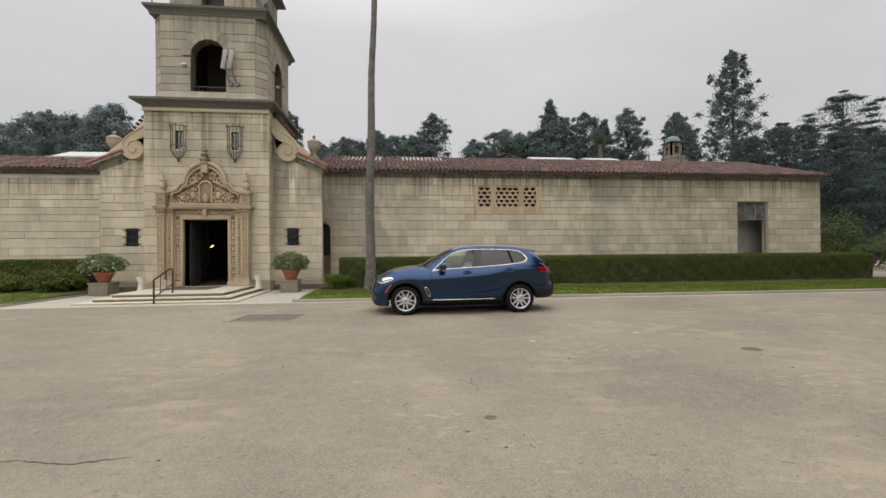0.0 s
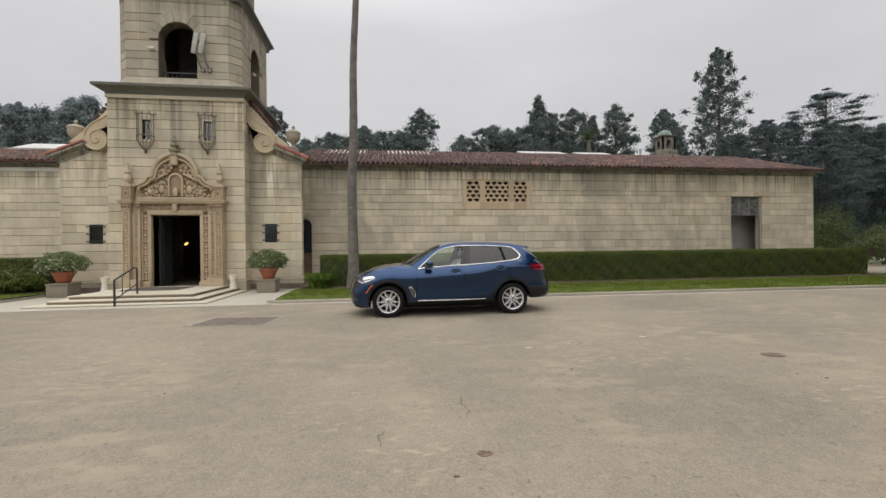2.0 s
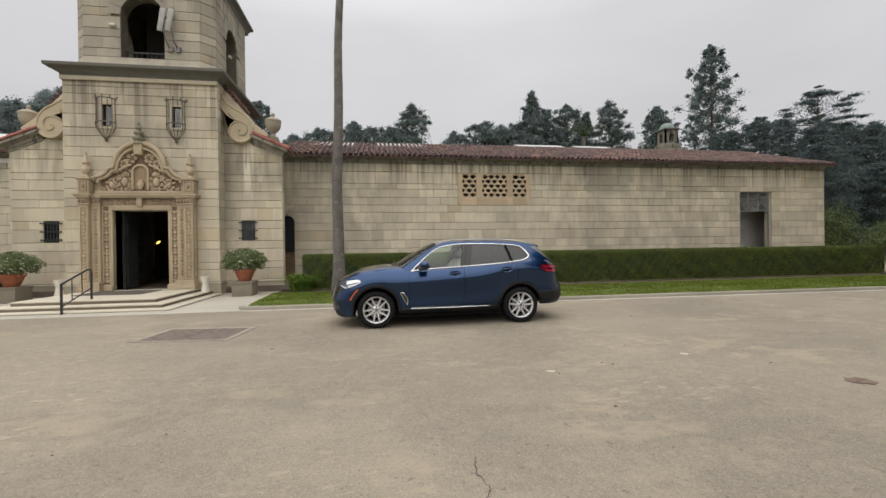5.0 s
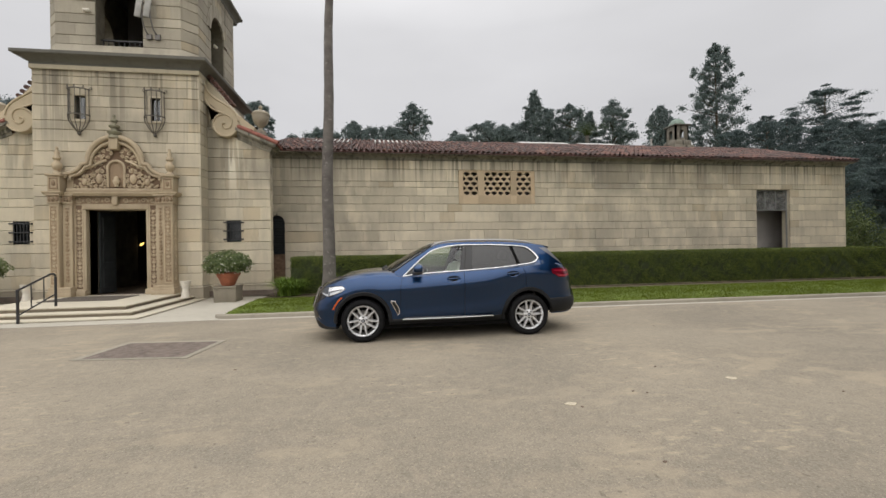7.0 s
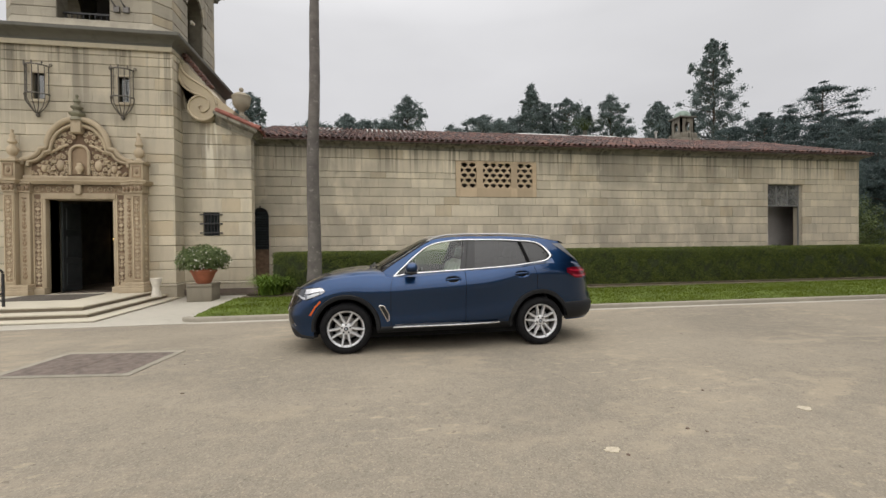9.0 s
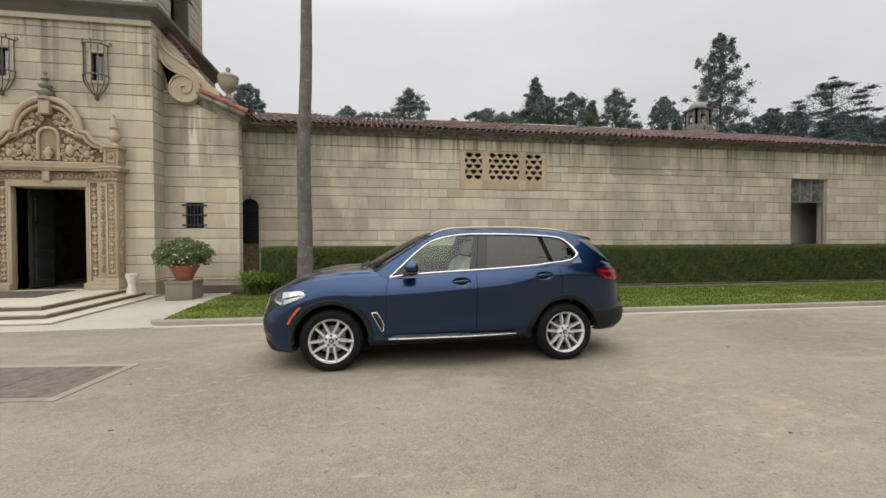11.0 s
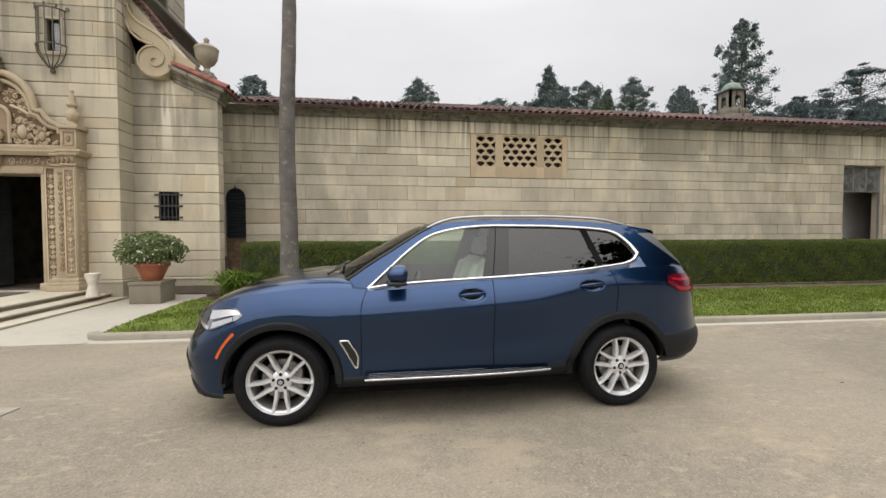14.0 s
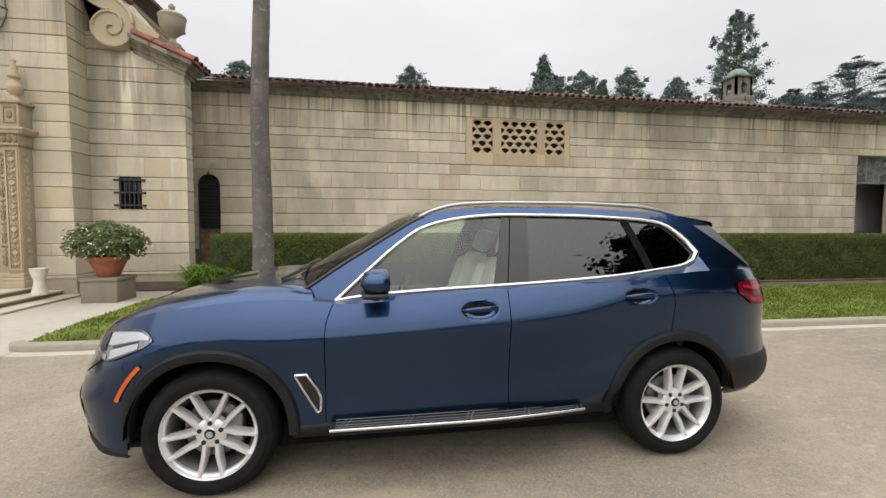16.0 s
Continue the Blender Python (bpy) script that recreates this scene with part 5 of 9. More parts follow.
# narrow windows with iron cages on the tower's front
def cage_window(i):
    ga, gb, gc, gd = NW[i]
    c = (ga + gb) / 2
    wn = tagged(new("window_%d" % (4 + i)), "narrow tower window behind a bowed wrought-iron cage", "window", kind="structure")
    wn.matrix_basis = Matrix.Translation((c, Y_TOW, gc))
    hw, h = (gb - ga) / 2, gd - gc
    part("backing", Mesh().box(-hw, hw, 0.24, 0.26, 0, h), M_SHUTTER, wn)
    part("pane", Mesh().box(-hw, hw, 0.12, 0.127, 0, h), M_PANE, wn)
    fr = Mesh().holes(-hw - 0.05, hw + 0.05, -0.04, h + 0.05, -0.008, 0.06, [(-hw, hw, 0, h)])
    part("surround", fr, M_STONE, wn, "plain raised stone surround")
    part("sill", Mesh().cham(-hw - 0.07, hw + 0.07, -0.05, 0.02, -0.10, -0.04, 0.012), M_STONE, wn)
    out = -0.26
    zt, zb = h + 0.16, -0.14
    for k in range(7):
        a = math.pi * k / 6
        x, y = -0.29 * math.cos(a), -0.05 + (out + 0.05) * math.sin(a)
        pts = [(x, y, zt), (x, y, 0.15), (x * 1.08, y * 1.08, zb + 0.22), (x * 1.0, y * 1.02, zb + 0.06), (x * 0.66, y * 0.72, zb - 0.12), (x * 0.25, y * 0.38 - 0.03, zb - 0.27), (0, -0.05, zb - 0.30)]
        part("cage_bar", Mesh().tube(pts, 0.013, 6), M_DARKIRON, wn, smooth=60)
    for z in (zt, zb + 0.24):
        ring = [(-0.30 * math.cos(math.pi * k / 12), -0.02 + out * 1.02 * math.sin(math.pi * k / 12), z) for k in range(13)]
        part("cage_ring", Mesh().tube(ring, 0.02, 6), M_DARKIRON, wn, smooth=60)
    for k in range(5):
        a = math.pi * k / 4
        x, y, sg = -0.30 * math.cos(a), -0.03 + out * math.sin(a), -1 if k < 2 else 1
        curl = [(x, y, zt)] + [(x + sg * (0.035 - 0.035 * math.cos(q)) * (1 if k in (0, 4) else 0.4), y, zt + 0.06 + 0.035 * math.sin(q)) for q in [math.pi * 1.5 * n / 9 for n in range(10)]]
        part("cresting", Mesh().tube(curl, 0.011, 6), M_DARKIRON, wn, smooth=60)
    part("drop", Mesh().lathe([(0.0, -0.14), (0.04, -0.11), (0.055, -0.06), (0.03, 0), (0.0, 0.02)], (0, -0.05, zb - 0.28), 10), M_DARKIRON, wn, smooth=60)


cage_window(0)
cage_window(1)


# ---------------------------------------------------------------- carved entrance surround
def spiral(cx, cz, y, r, turns, a0, tube, sgn=1):
    n = int(14 * turns)
    return [(cx + sgn * r * (1 - 0.82 * k / n) * math.cos(a0 + 2 * math.pi * turns * k / n), y, cz + r * (1 - 0.82 * k / n) * math.sin(a0 + 2 * math.pi * turns * k / n)) for k in range(n + 1)], [tube * (1 - 0.5 * k / n) for k in range(n + 1)]


def boss(m, x, y, z, rx, ry, rz, seg=8):
    """A rounded lump that stands out towards -y."""
    rows = []
    for j in range(4):
        b = math.pi / 2 * j / 3.6
        rows.append([(x + rx * math.cos(b) * math.cos(2 * math.pi * k / seg), y - ry * math.sin(b), z + rz * math.cos(b) * math.sin(2 * math.pi * k / seg)) for k in range(seg)])
    m.grid(rows, True)
    m.f.append(tuple(len(m.v) - seg + k for k in range(seg)))


def strip_carving(x, z0, z1, w, y, seed):
    """Candelabrum ornament up a narrow panel."""
    m, r = Mesh(), rng(seed)
    z = z0 + 0.05
    k = 0
    while z < z1 - 0.05:
        k += 1
        kind = k % 4
        if kind == 0:
            for s in (1, -1):
                p, t = spiral(x + s * w * 0.22, z, y - 0.008, w * 0.24, 1.2, r.uniform(0, 3), 0.013, s)
                m.tube(p, t, 5)
            z += 0.12
        elif kind == 1:
            boss(m, x, y, z, w * 0.22, 0.03, 0.055)
            for s in (1, -1):
                boss(m, x + s * w * 0.32, y, z + 0.03, w * 0.10, 0.02, 0.06, 6)
            z += 0.12
        elif kind == 2:
            boss(m, x, y, z, w * 0.13, 0.025, 0.07, 6)
            for s in (1, -1):
                m.tube([(x, y - 0.01, z - 0.05), (x + s * w * 0.25, y - 0.015, z), (x + s * w * 0.38, y - 0.01, z + 0.06)], [0.014, 0.012, 0.006], 5)
            z += 0.13
        else:
            m.prism([(x, z - 0.06), (x + w * 0.36, z), (x, z + 0.06), (x - w * 0.36, z)], y - 0.022, y + 0.002)
            z += 0.11
    return m


def panel_frame(m, x0, x1, z0, z1, y, b=0.03, d=0.022):
    m.holes(x0, x1, z0, z1, y - d, y + 0.002, [(x0 + b, x1 - b, z0 + b, z1 - b)])


def entrance():
    PXX = CX - 0.04
    th = thing("door_surround", (PXX, Y_TOW, 0.0), "richly carved ochre stone entrance surround with pilasters and curved pediment", "portal")
    for s in (1, -1):
        X = lambda a, b: (min(s * a, s * b), max(s * a, s * b))
        # stepped foot
        for nm, a, b, d, z0, z1 in (("foot", 1.14, 1.84, 0.46, 0.26, 0.40), ("foot_moulding", 1.16, 1.82, 0.43, 0.40, 0.47), ("foot_neck", 1.18, 1.80, 0.40, 0.47, 0.56), ("foot_block", 0.87, 1.14, 0.24, 0.26, 0.44)):
            x0, x1 = X(a, b)
            part(nm, Mesh().cham(x0, x1, -d, 0.03, z0, z1, 0.014), M_PORTAL, th, smooth=40)
        # outer pilaster with carved faces
        x0, x1 = X(1.50, 1.78)
        p = part("pilaster", Mesh().cham(x0, x1, -0.36, 0.03, 0.56, 3.20, 0.01), M_PORTAL, th, smooth=40)
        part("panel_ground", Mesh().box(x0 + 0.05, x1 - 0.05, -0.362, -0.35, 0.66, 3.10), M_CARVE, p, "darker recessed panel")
        fr = Mesh()
        panel_frame(fr, x0 + 0.02, x1 - 0.02, 0.63, 3.13, -0.36)
        part("panel_frame", fr, M_PORTAL, p)
        part("carving", strip_carving((x0 + x1) / 2, 0.70, 3.08, 0.18, -0.362, 200 + s), M_PORTAL, p, "raised candelabrum ornament", smooth=50)
        sd = strip_carving(0.18, 0.70, 3.08, 0.17, 0.0, 210 + s)
        sd.v = [((x1 if s > 0 else x0) + (0.0 - y) * s * 1.0 + 0.001 * s, -x, z) for x, y, z in sd.v]
        part("carving", sd, M_PORTAL, p, "raised candelabrum ornament", smooth=50, fix=True)
        # inner pilaster
        x0, x1 = X(1.22, 1.49)
        p = part("pilaster", Mesh().cham(x0, x1, -0.22, 0.03, 0.56, 3.20, 0.01), M_PORTAL, th, smooth=40)
        part("carving", strip_carving((x0 + x1) / 2, 0.70, 3.08, 0.13, -0.22, 220 + s), M_CARVE, p, "raised candelabrum ornament", smooth=50)
        # capitals
        for a, b, d in ((1.48, 1.80, 0.38), (1.20, 1.50, 0.24)):
            x0, x1 = X(a, b)
            c = part("capital", Mesh().cham(x0 - 0.01, x1 + 0.01, -d - 0.02, 0.03, 3.20, 3.25, 0.012).cham(x0 - 0.04, x1 + 0.04, -d - 0.05, 0.03, 3.44, 3.50, 0.012).box(x0, x1, -d, 0.03, 3.25, 3.44), M_PORTAL, th, smooth=40)
            lf = Mesh()
            for k in range(3):
                boss(lf, x0 + (x1 - x0) * (k + 0.5) / 3, -d, 3.32, 0.05, 0.05, 0.08)
            for e in (x0 + 0.03, x1 - 0.03):
                q, t = spiral(e, 3.41, -d - 0.02, 0.05, 1.3, 0, 0.016)
                lf.tube(q, t, 5)
            part("leaf_carving", lf, M_CARVE, c, smooth=50)
        # carved jamb and plain inner frame
        x0, x1 = X(0.96, 1.21)
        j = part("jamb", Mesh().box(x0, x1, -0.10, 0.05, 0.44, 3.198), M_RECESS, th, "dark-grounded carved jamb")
        part("carving", strip_carving((x0 + x1) / 2, 0.52, 3.08, 0.22, -0.10, 230 + s), M_PORTAL, j, smooth=50)
        fr = Mesh()
        panel_frame(fr, x0, x1, 0.44, 3.195, -0.10, 0.035, 0.03)
        part("panel_frame", fr, M_PORTAL, j)
        x0, x1 = X(0.88, 0.957)
        part("inner_frame", Mesh().cham(x0, x1, -0.13, 0.45, 0.26, 3.03, 0.01), M_PORTAL, th, "plain pale inner frame", smooth=40)
        # pedestal with panel, and vase
        x0, x1 = X(1.47, 1.81)
        q = part("pedestal", Mesh().cham(x0, x1, -0.36, 0.03, 3.58, 4.06, 0.01).cham(x0 - 0.05, x1 + 0.05, -0.41, 0.03, 4.06, 4.13, 0.015), M_PORTAL, th, smooth=40)
        fr = Mesh()
        panel_frame(fr, x0 + 0.05, x1 - 0.05, 3.66, 4.0, -0.36, 0.03)
        boss(fr, (x0 + x1) / 2, -0.36, 3.83, 0.06, 0.03, 0.09)
        part("panel_frame", fr, M_CARVE, q, smooth=40)
        part("vase", Mesh().lathe([(0.10, 0), (0.12, 0.03), (0.075, 0.08), (0.06, 0.12), (0.11, 0.18), (0.135, 0.27), (0.125, 0.34), (0.075, 0.40), (0.065, 0.45), (0.11, 0.50), (0.10, 0.56), (0.06, 0.62), (0.075, 0.68), (0.045, 0.74), (0.03, 0.80), (0.05, 0.84), (0.0, 0.89)], (s * 1.64, -0.19, 4.13), 20), M_PORTAL, th, "slender turned stone vase", smooth=50)
    # lintel, frieze and ledge
    part("lintel", Mesh().cham(-0.957, 0.957, -0.15, 0.45, 3.03, 3.20, 0.01), M_PORTAL, th, "plain pale lintel", smooth=40)
    fz = part("frieze", Mesh().box(-1.21, 1.21, -0.10, 0.03, 3.20, 3.44), M_CARVE, th, "dark-grounded carved frieze")
    cv = Mesh()
    r_ = rng(5)
    for k in range(9):
        x = -1.08 + k * 0.27
        if abs(x) < 0.1:
            continue
        q, t = spiral(x, 3.32, -0.115, 0.085, 1.4, r_.uniform(0, 6), 0.02, 1 if k % 2 else -1)
        cv.tube(q, t, 5)
        boss(cv, x + 0.13, -0.10, 3.30, 0.035, 0.035, 0.05, 6)
    part("carving", cv, M_PORTAL, fz, "raised leaf scrolls", smooth=50)
    part("keystone", Mesh().cham(-0.085, 0.085, -0.22, 0.03, 3.16, 3.46, 0.02), M_PORTAL, th, smooth=40)
    led = Mesh().sweep([(-1.86, -0.0, 3.44), (-1.86, -0.38, 3.44), (-1.46, -0.38, 3.44), (-1.44, -0.22, 3.44), (1.44, -0.22, 3.44), (1.46, -0.38, 3.44), (1.86, -0.38, 3.44), (1.86, 0.0, 3.44)], [(0.0, 0.0), (0.02, 0.02), (0.05, 0.07), (0.07, 0.09), (0.07, 0.13), (-0.34, 0.145)])
    part("ledge", led, M_PORTAL, th, "moulded ledge over the doorway", smooth=40, fix=True)

    # pediment: shouldered curve, field, border
    def outline(k):
        """Half outline from the foot to the crown; k shrinks it."""
        pts = [(1.46, 3.58), (1.46, 4.02), (1.44, 4.16)]
        for i in range(9):                      # hollow sweep up from the shoulder
            a = radians(270 - 70 * i / 8)
            pts.append((1.44 + 0.50 * math.cos(a), 4.66 + 0.50 * math.sin(a)))
        pts.append((0.86, 4.50))
        for i in range(0, 11):                  # round crown
            a = math.pi / 2 * i / 10
            pts.append((0.80 * math.cos(a), 4.53 + 0.84 * math.sin(a)))
        return [(x * k, 3.58 + (z - 3.58) * k) for x, z in pts]
    full = lambda k: [(x, z) for x, z in outline(k)] + [(-x, z) for x, z in reversed(outline(k)[:-1])]
    ped = part("pediment", Mesh().prism(full(1.0), -0.035, 0.03), M_PORTAL, th, "curved stone pediment", fix=True)
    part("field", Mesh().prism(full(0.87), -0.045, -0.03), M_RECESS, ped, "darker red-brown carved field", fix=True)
    edge = [(x, z) for x, z in outline(1.0)[1:]]
    edge = edge + [(-x, z) for x, z in reversed(edge[:-1])]
    part("crown_moulding", Mesh().tube([(x * 1.0, -0.14, z) for x, z in edge], [0.065 + 0.02 * (z > 4.6) for x, z in edge], 8), M_PORTAL, ped, "weathered rounded outer moulding", smooth=60)
    e2 = [(x * 0.90, 3.58 + (z - 3.58) * 0.90) for x, z in edge]
    part("inner_moulding", Mesh().tube([(x, -0.13, z) for x, z in e2], 0.048, 8), M_PORTAL, ped, smooth=60)
    part("foot_moulding", Mesh().cham(-1.40, 1.40, -0.20, 0.0, 3.58, 3.70, 0.02), M_PORTAL, ped, smooth=40)
    # niche with a small urn
    arc = [(0.22 * math.cos(math.pi * k / 12), 4.36 + 0.22 * math.sin(math.pi * k / 12)) for k in range(13)]
    part("niche", Mesh().prism([(0.22, 3.76), *arc, (-0.22, 3.76)], -0.06, -0.04), M_CARVE, ped, "round-headed niche", fix=True)
    part("niche_arch", Mesh().tube([(0.24, -0.09, 3.74)] + [(x * 1.12, -0.09, 4.36 + (z - 4.36) * 1.12) for x, z in arc] + [(-0.24, -0.09, 3.74)], 0.042, 8), M_PORTAL, ped, smooth=60)
    part("niche_urn", Mesh().lathe([(0.07, 0), (0.05, 0.04), (0.09, 0.10), (0.11, 0.18), (0.06, 0.26), (0.075, 0.30), (0.0, 0.34)], (0.03, -0.14, 3.76), 14), M_PORTAL, ped, smooth=60)
    rl, rd = Mesh(), Mesh()
    for s in (1, -1):
        for cx, cz, ry in ((0.50, 4.02, 0.25), (0.92, 3.92, 0.18)):
            boss(rd, s * cx, -0.045, cz, ry * 0.75, 0.05, ry * 1.15, 12)
            boss(rl, s * cx, -0.075, cz, ry * 0.42, 0.07, ry * 0.66, 10)
            for k in range(8):
                a = 2 * math.pi * k / 8 + 0.3
                q, t = spiral(s * cx + ry * 0.75 * math.cos(a), cz + ry * 1.05 * math.sin(a), -0.09, ry * 0.24, 1.2, a, 0.026, s)
                rl.tube(q, t, 5)
        for cx, cz, w in ((0.27, 4.84, 0.20), (0.53, 4.66, 0.16)):
            boss(rd, s * cx, -0.045, cz, w, 0.05, w * 1.1, 12)
            for k in range(5):
                a = 2 * math.pi * k / 5
                q, t = spiral(s * cx + w * 0.6 * math.cos(a), cz + w * 0.7 * math.sin(a), -0.085, w * 0.30, 1.2, a + 1, 0.024, s)
                rl.tube(q, t, 5)
        for k in range(7):
            boss(rl, s * (0.36 + 0.13 * k), -0.05, 3.76 + 0.015 * (k % 2), 0.045, 0.04, 0.05, 6)
        rl.tube([(s * 0.28, -0.10, 4.62), (s * 0.45, -0.10, 4.55), (s * 0.7, -0.10, 4.40), (s * 0.95, -0.09, 4.30), (s * 1.12, -0.08, 4.14)], 0.035, 6)
    # leaf work that fills the field: many small curls and lumps
    r3 = rng(61)
    put = 0
    while put < 64:
        x, z = r3.uniform(0.26, 1.22), r3.uniform(3.76, 5.20)
        top = 4.30 - 0.30 * (x - 0.6) if x > 0.78 else 4.52 + 0.70 * math.sqrt(max(0.0, 1 - (x / 0.70) ** 2))
        if z > top * 0.985 - 0.02 or (x < 0.32 and z < 4.64):
            continue
        put += 1
        for s in (1, -1):
            if put % 3:
                boss(rl, s * x, -0.045, z, r3.uniform(0.02, 0.045), r3.uniform(0.04, 0.08), r3.uniform(0.025, 0.06), 6)
            else:
                q, t = spiral(s * x, z, -0.075, r3.uniform(0.04, 0.07), 1.2, r3.uniform(0, 6), 0.017, s)
                rl.tube(q, t, 5)
    part("relief_ground", rd, M_RECESS, ped, "red-brown shield grounds", smooth=50)
    part("relief", rl, M_PORTAL, ped, "raised scrolls and shields", smooth=50)
    boss_c = Mesh().lathe([(0.0, 0), (0.17, 0.0), (0.15, 0.08), (0.12, 0.10), (0.19, 0.16), (0.20, 0.20), (0.10, 0.24), (0.08, 0.30), (0.15, 0.36), (0.15, 0.40), (0.06, 0.44), (0.05, 0.50), (0.095, 0.55), (0.085, 0.59), (0.035, 0.62), (0.03, 0.68), (0.05, 0.71), (0.0, 0.78)], (0, -0.16, 5.32), 18)
    part("finial", boss_c, M_GREENST, th, "mossy green stepped stone finial", smooth=50)
    part("finial_block", Mesh().cham(-0.13, 0.13, -0.26, 0.0, 4.95, 5.34, 0.02), M_PORTAL, th, smooth=40)


entrance()

# open door leaf, mat and hall
dl = tagged(new("door_1"), "tall grey entrance door leaf standing open inwards", "door", kind="structure")
dl.matrix_basis = Matrix.Translation((DOOR[0] + 0.06, Y_TOW + 0.44, 0.26)) @ pose(0, 0, 0, 0, 0, 85)
part("leaf", Mesh().cham(0.0, 0.75, -0.03, 0.03, 0.02, 2.72, 0.008), M_DOORWOOD, dl)
for k in range(3):
    part("door_panel", Mesh().cham(0.12, 0.63, -0.045, 0.045, 0.2 + k * 0.85, 0.85 + k * 0.85, 0.012), M_DOORWOOD, dl)
part("door_handle", Mesh().tube([(0.68, -0.03, 1.0), (0.68, -0.08, 1.0), (0.58, -0.08, 1.0)], 0.012, 6), M_CHROME, dl)
tagged(part("door_mat", Mesh().cham(CX - 1.15, CX + 0.80, 16.75, 18.15, 0.255, 0.275, 0.005), M_MAT), "dark brown doormat on the top step", "mat")
tagged(part("wall_hall", Mesh().holes(-12.0, -3.4, 0.24, 5.2, 26.0, 26.2, [(-9.0, -8.2, 0.24, 2.3)]), M_DARKROOM), "hall wall with a doorway, darkened as unlit", "wall", kind="structure")
tagged(part("ceiling_porch", Mesh().box(TOW_L + 0.6, TOW_R - 0.6, Y_TOW + 0.6, 21.7, 4.6, 4.75), M_DARKROOM), "porch ceiling darkened as unlit", "ceiling", kind="structure")
hl = thing("hanging_lamp", (-9.63, 23.9, 2.0), "small warm yellow hanging lamp in the dark hall", "lamp")
part("lamp_glass", Mesh().lathe([(0.0, -0.11), (0.035, -0.08), (0.048, 0.0), (0.035, 0.08), (0.0, 0.11)], seg=14).move(pose(0, 0, 0, 0, 55, 0)), M_BULB, hl, "glowing yellow glass", smooth=60)
part("lamp_cord", Mesh().tube([(0, 0, 0.13), (0, 0, 3.2)], 0.008, 6), M_IRON, hl)
lp = new("hall_lamp_light", bpy.data.lights.new("hall_lamp_light", "POINT"))
lp.data.energy, lp.data.color, lp.data.shadow_soft_size = 1.0, (1.0, 0.72, 0.4), 0.1
lp.location = (-9.53, 23.7, 1.95)


# ---------------------------------------------------------------- volutes and urns on the pavilions
def volute(s):
    th = thing("volute", (CX + s * 3.10, Y_PAV - 0.20, 6.05), "large pale stone scroll leaning against the tower", "scroll", "tower scrolls")
    # body: an S that comes down from the tower and curls under into a spiral
    def sweep_line(p0, p1, p2, p3, n=14):
        return [tuple((1 - t) ** 3 * a + 3 * t * (1 - t) ** 2 * b + 3 * t * t * (1 - t) * c + t ** 3 * d for a, b, c, d in zip(p0, p1, p2, p3)) for t in [k / n for k in range(n + 1)]]
    ex, ez, R = 0.036, -0.02, 0.44
    upper = sweep_line((0.462, 0.10), (0.40, 0.78), (-0.52, 0.72), (-0.60, 1.33))
    under = sweep_line((-0.67, 1.18), (-0.66, 0.64), (-0.34, 0.43), (-0.01, 0.37))
    rim = [(ex + R * math.cos(radians(d)), ez + R * math.sin(radians(d))) for d in range(-261, 12, 12)]
    m = Mesh().prism(upper + under[:-1] + rim, 0.0, 0.42)
    m.v = [(s * x, y, z) for x, y, z in m.v]
    b = part("body", m, M_SCROLL, th, smooth=35, fix=True)
    reach = curve([(30, 0.445), (90, 0.435), (180, 0.43), (270, 0.375), (360, 0.225), (450, 0.165), (540, 0.12), (640, 0.055)])
    rows = []
    for d in range(30, 641, 10):
        r, w = reach(d), 0.042 + 0.035 * max(0.0, (400 - d) / 370)
        c, sn = math.cos(radians(-d)), math.sin(radians(-d))
        rows.append([(s * (ex + (r - q) * c), e, ez + (r - q) * sn) for q, e in ((0.0, 0.0), (0.006, -0.038), (w * 0.7, -0.045), (w * 0.95, -0.02), (w, 0.0))])
    part("spiral", Mesh().grid(rows), M_SCROLL, b, "raised spiral band", smooth=50, fix=True)
    for line in (upper, under):
        part("edge_band", Mesh().tube([(s * x, -0.005, z) for x, z in line], 0.034, 8), M_SCROLL, b, "raised edge of the scroll", smooth=60)
    fill = Mesh().prism([(0.28, 0.50), (0.42, -0.19), (0.94, -0.225), (0.99, -0.09), (0.62, 0.20)], 0.05, 0.42)
    fill.v = [(s * x, y, z) for x, y, z in fill.v]
    part("shoulder", fill, M_SCROLL, th, "plain stone shoulder beside the scroll", fix=True)
    for k in range(7):
        x, z = -0.52 + 0.115 * k, 1.66 - 0.145 * k
        part("tile", Mesh().tube([(s * x, 0.12, z), (s * x, 0.55, z + 0.02)], 0.07, 8), M_TILE_J, th, "red clay coping tile", smooth=50)
    part("backing", Mesh().add([(s * x, y, z) for x, y, z in ((-0.65, 0.12, 1.62), (0.9, 0.12, -0.2), (0.9, 1.6, -0.2), (-0.65, 1.6, 1.62), (-0.65, 0.42, -0.4), (-0.65, 1.6, -0.4))], [(0, 1, 2, 3), (0, 4, 1), (3, 2, 5), (0, 3, 5, 4), (1, 4, 5, 2)]), M_STONE, th, "plain stone slope behind the scroll", fix=True)
    u = thing("urn", (CX + s * 4.17, 19.62, 5.85), "covered grey stone urn on the pavilion roof", "urn", "roof urns")
    part("plinth", Mesh().cham(-0.20, 0.20, -0.20, 0.20, -0.20, 0.06, 0.02), M_EAVE, u, smooth=40)
    part("bowl", Mesh().lathe([(0.17, 0.06), (0.18, 0.10), (0.09, 0.15), (0.065, 0.22), (0.10, 0.28), (0.20, 0.36), (0.265, 0.48), (0.29, 0.62), (0.29, 0.68), (0.31, 0.71), (0.31, 0.74)], seg=28), M_PLINTH, u, smooth=45)
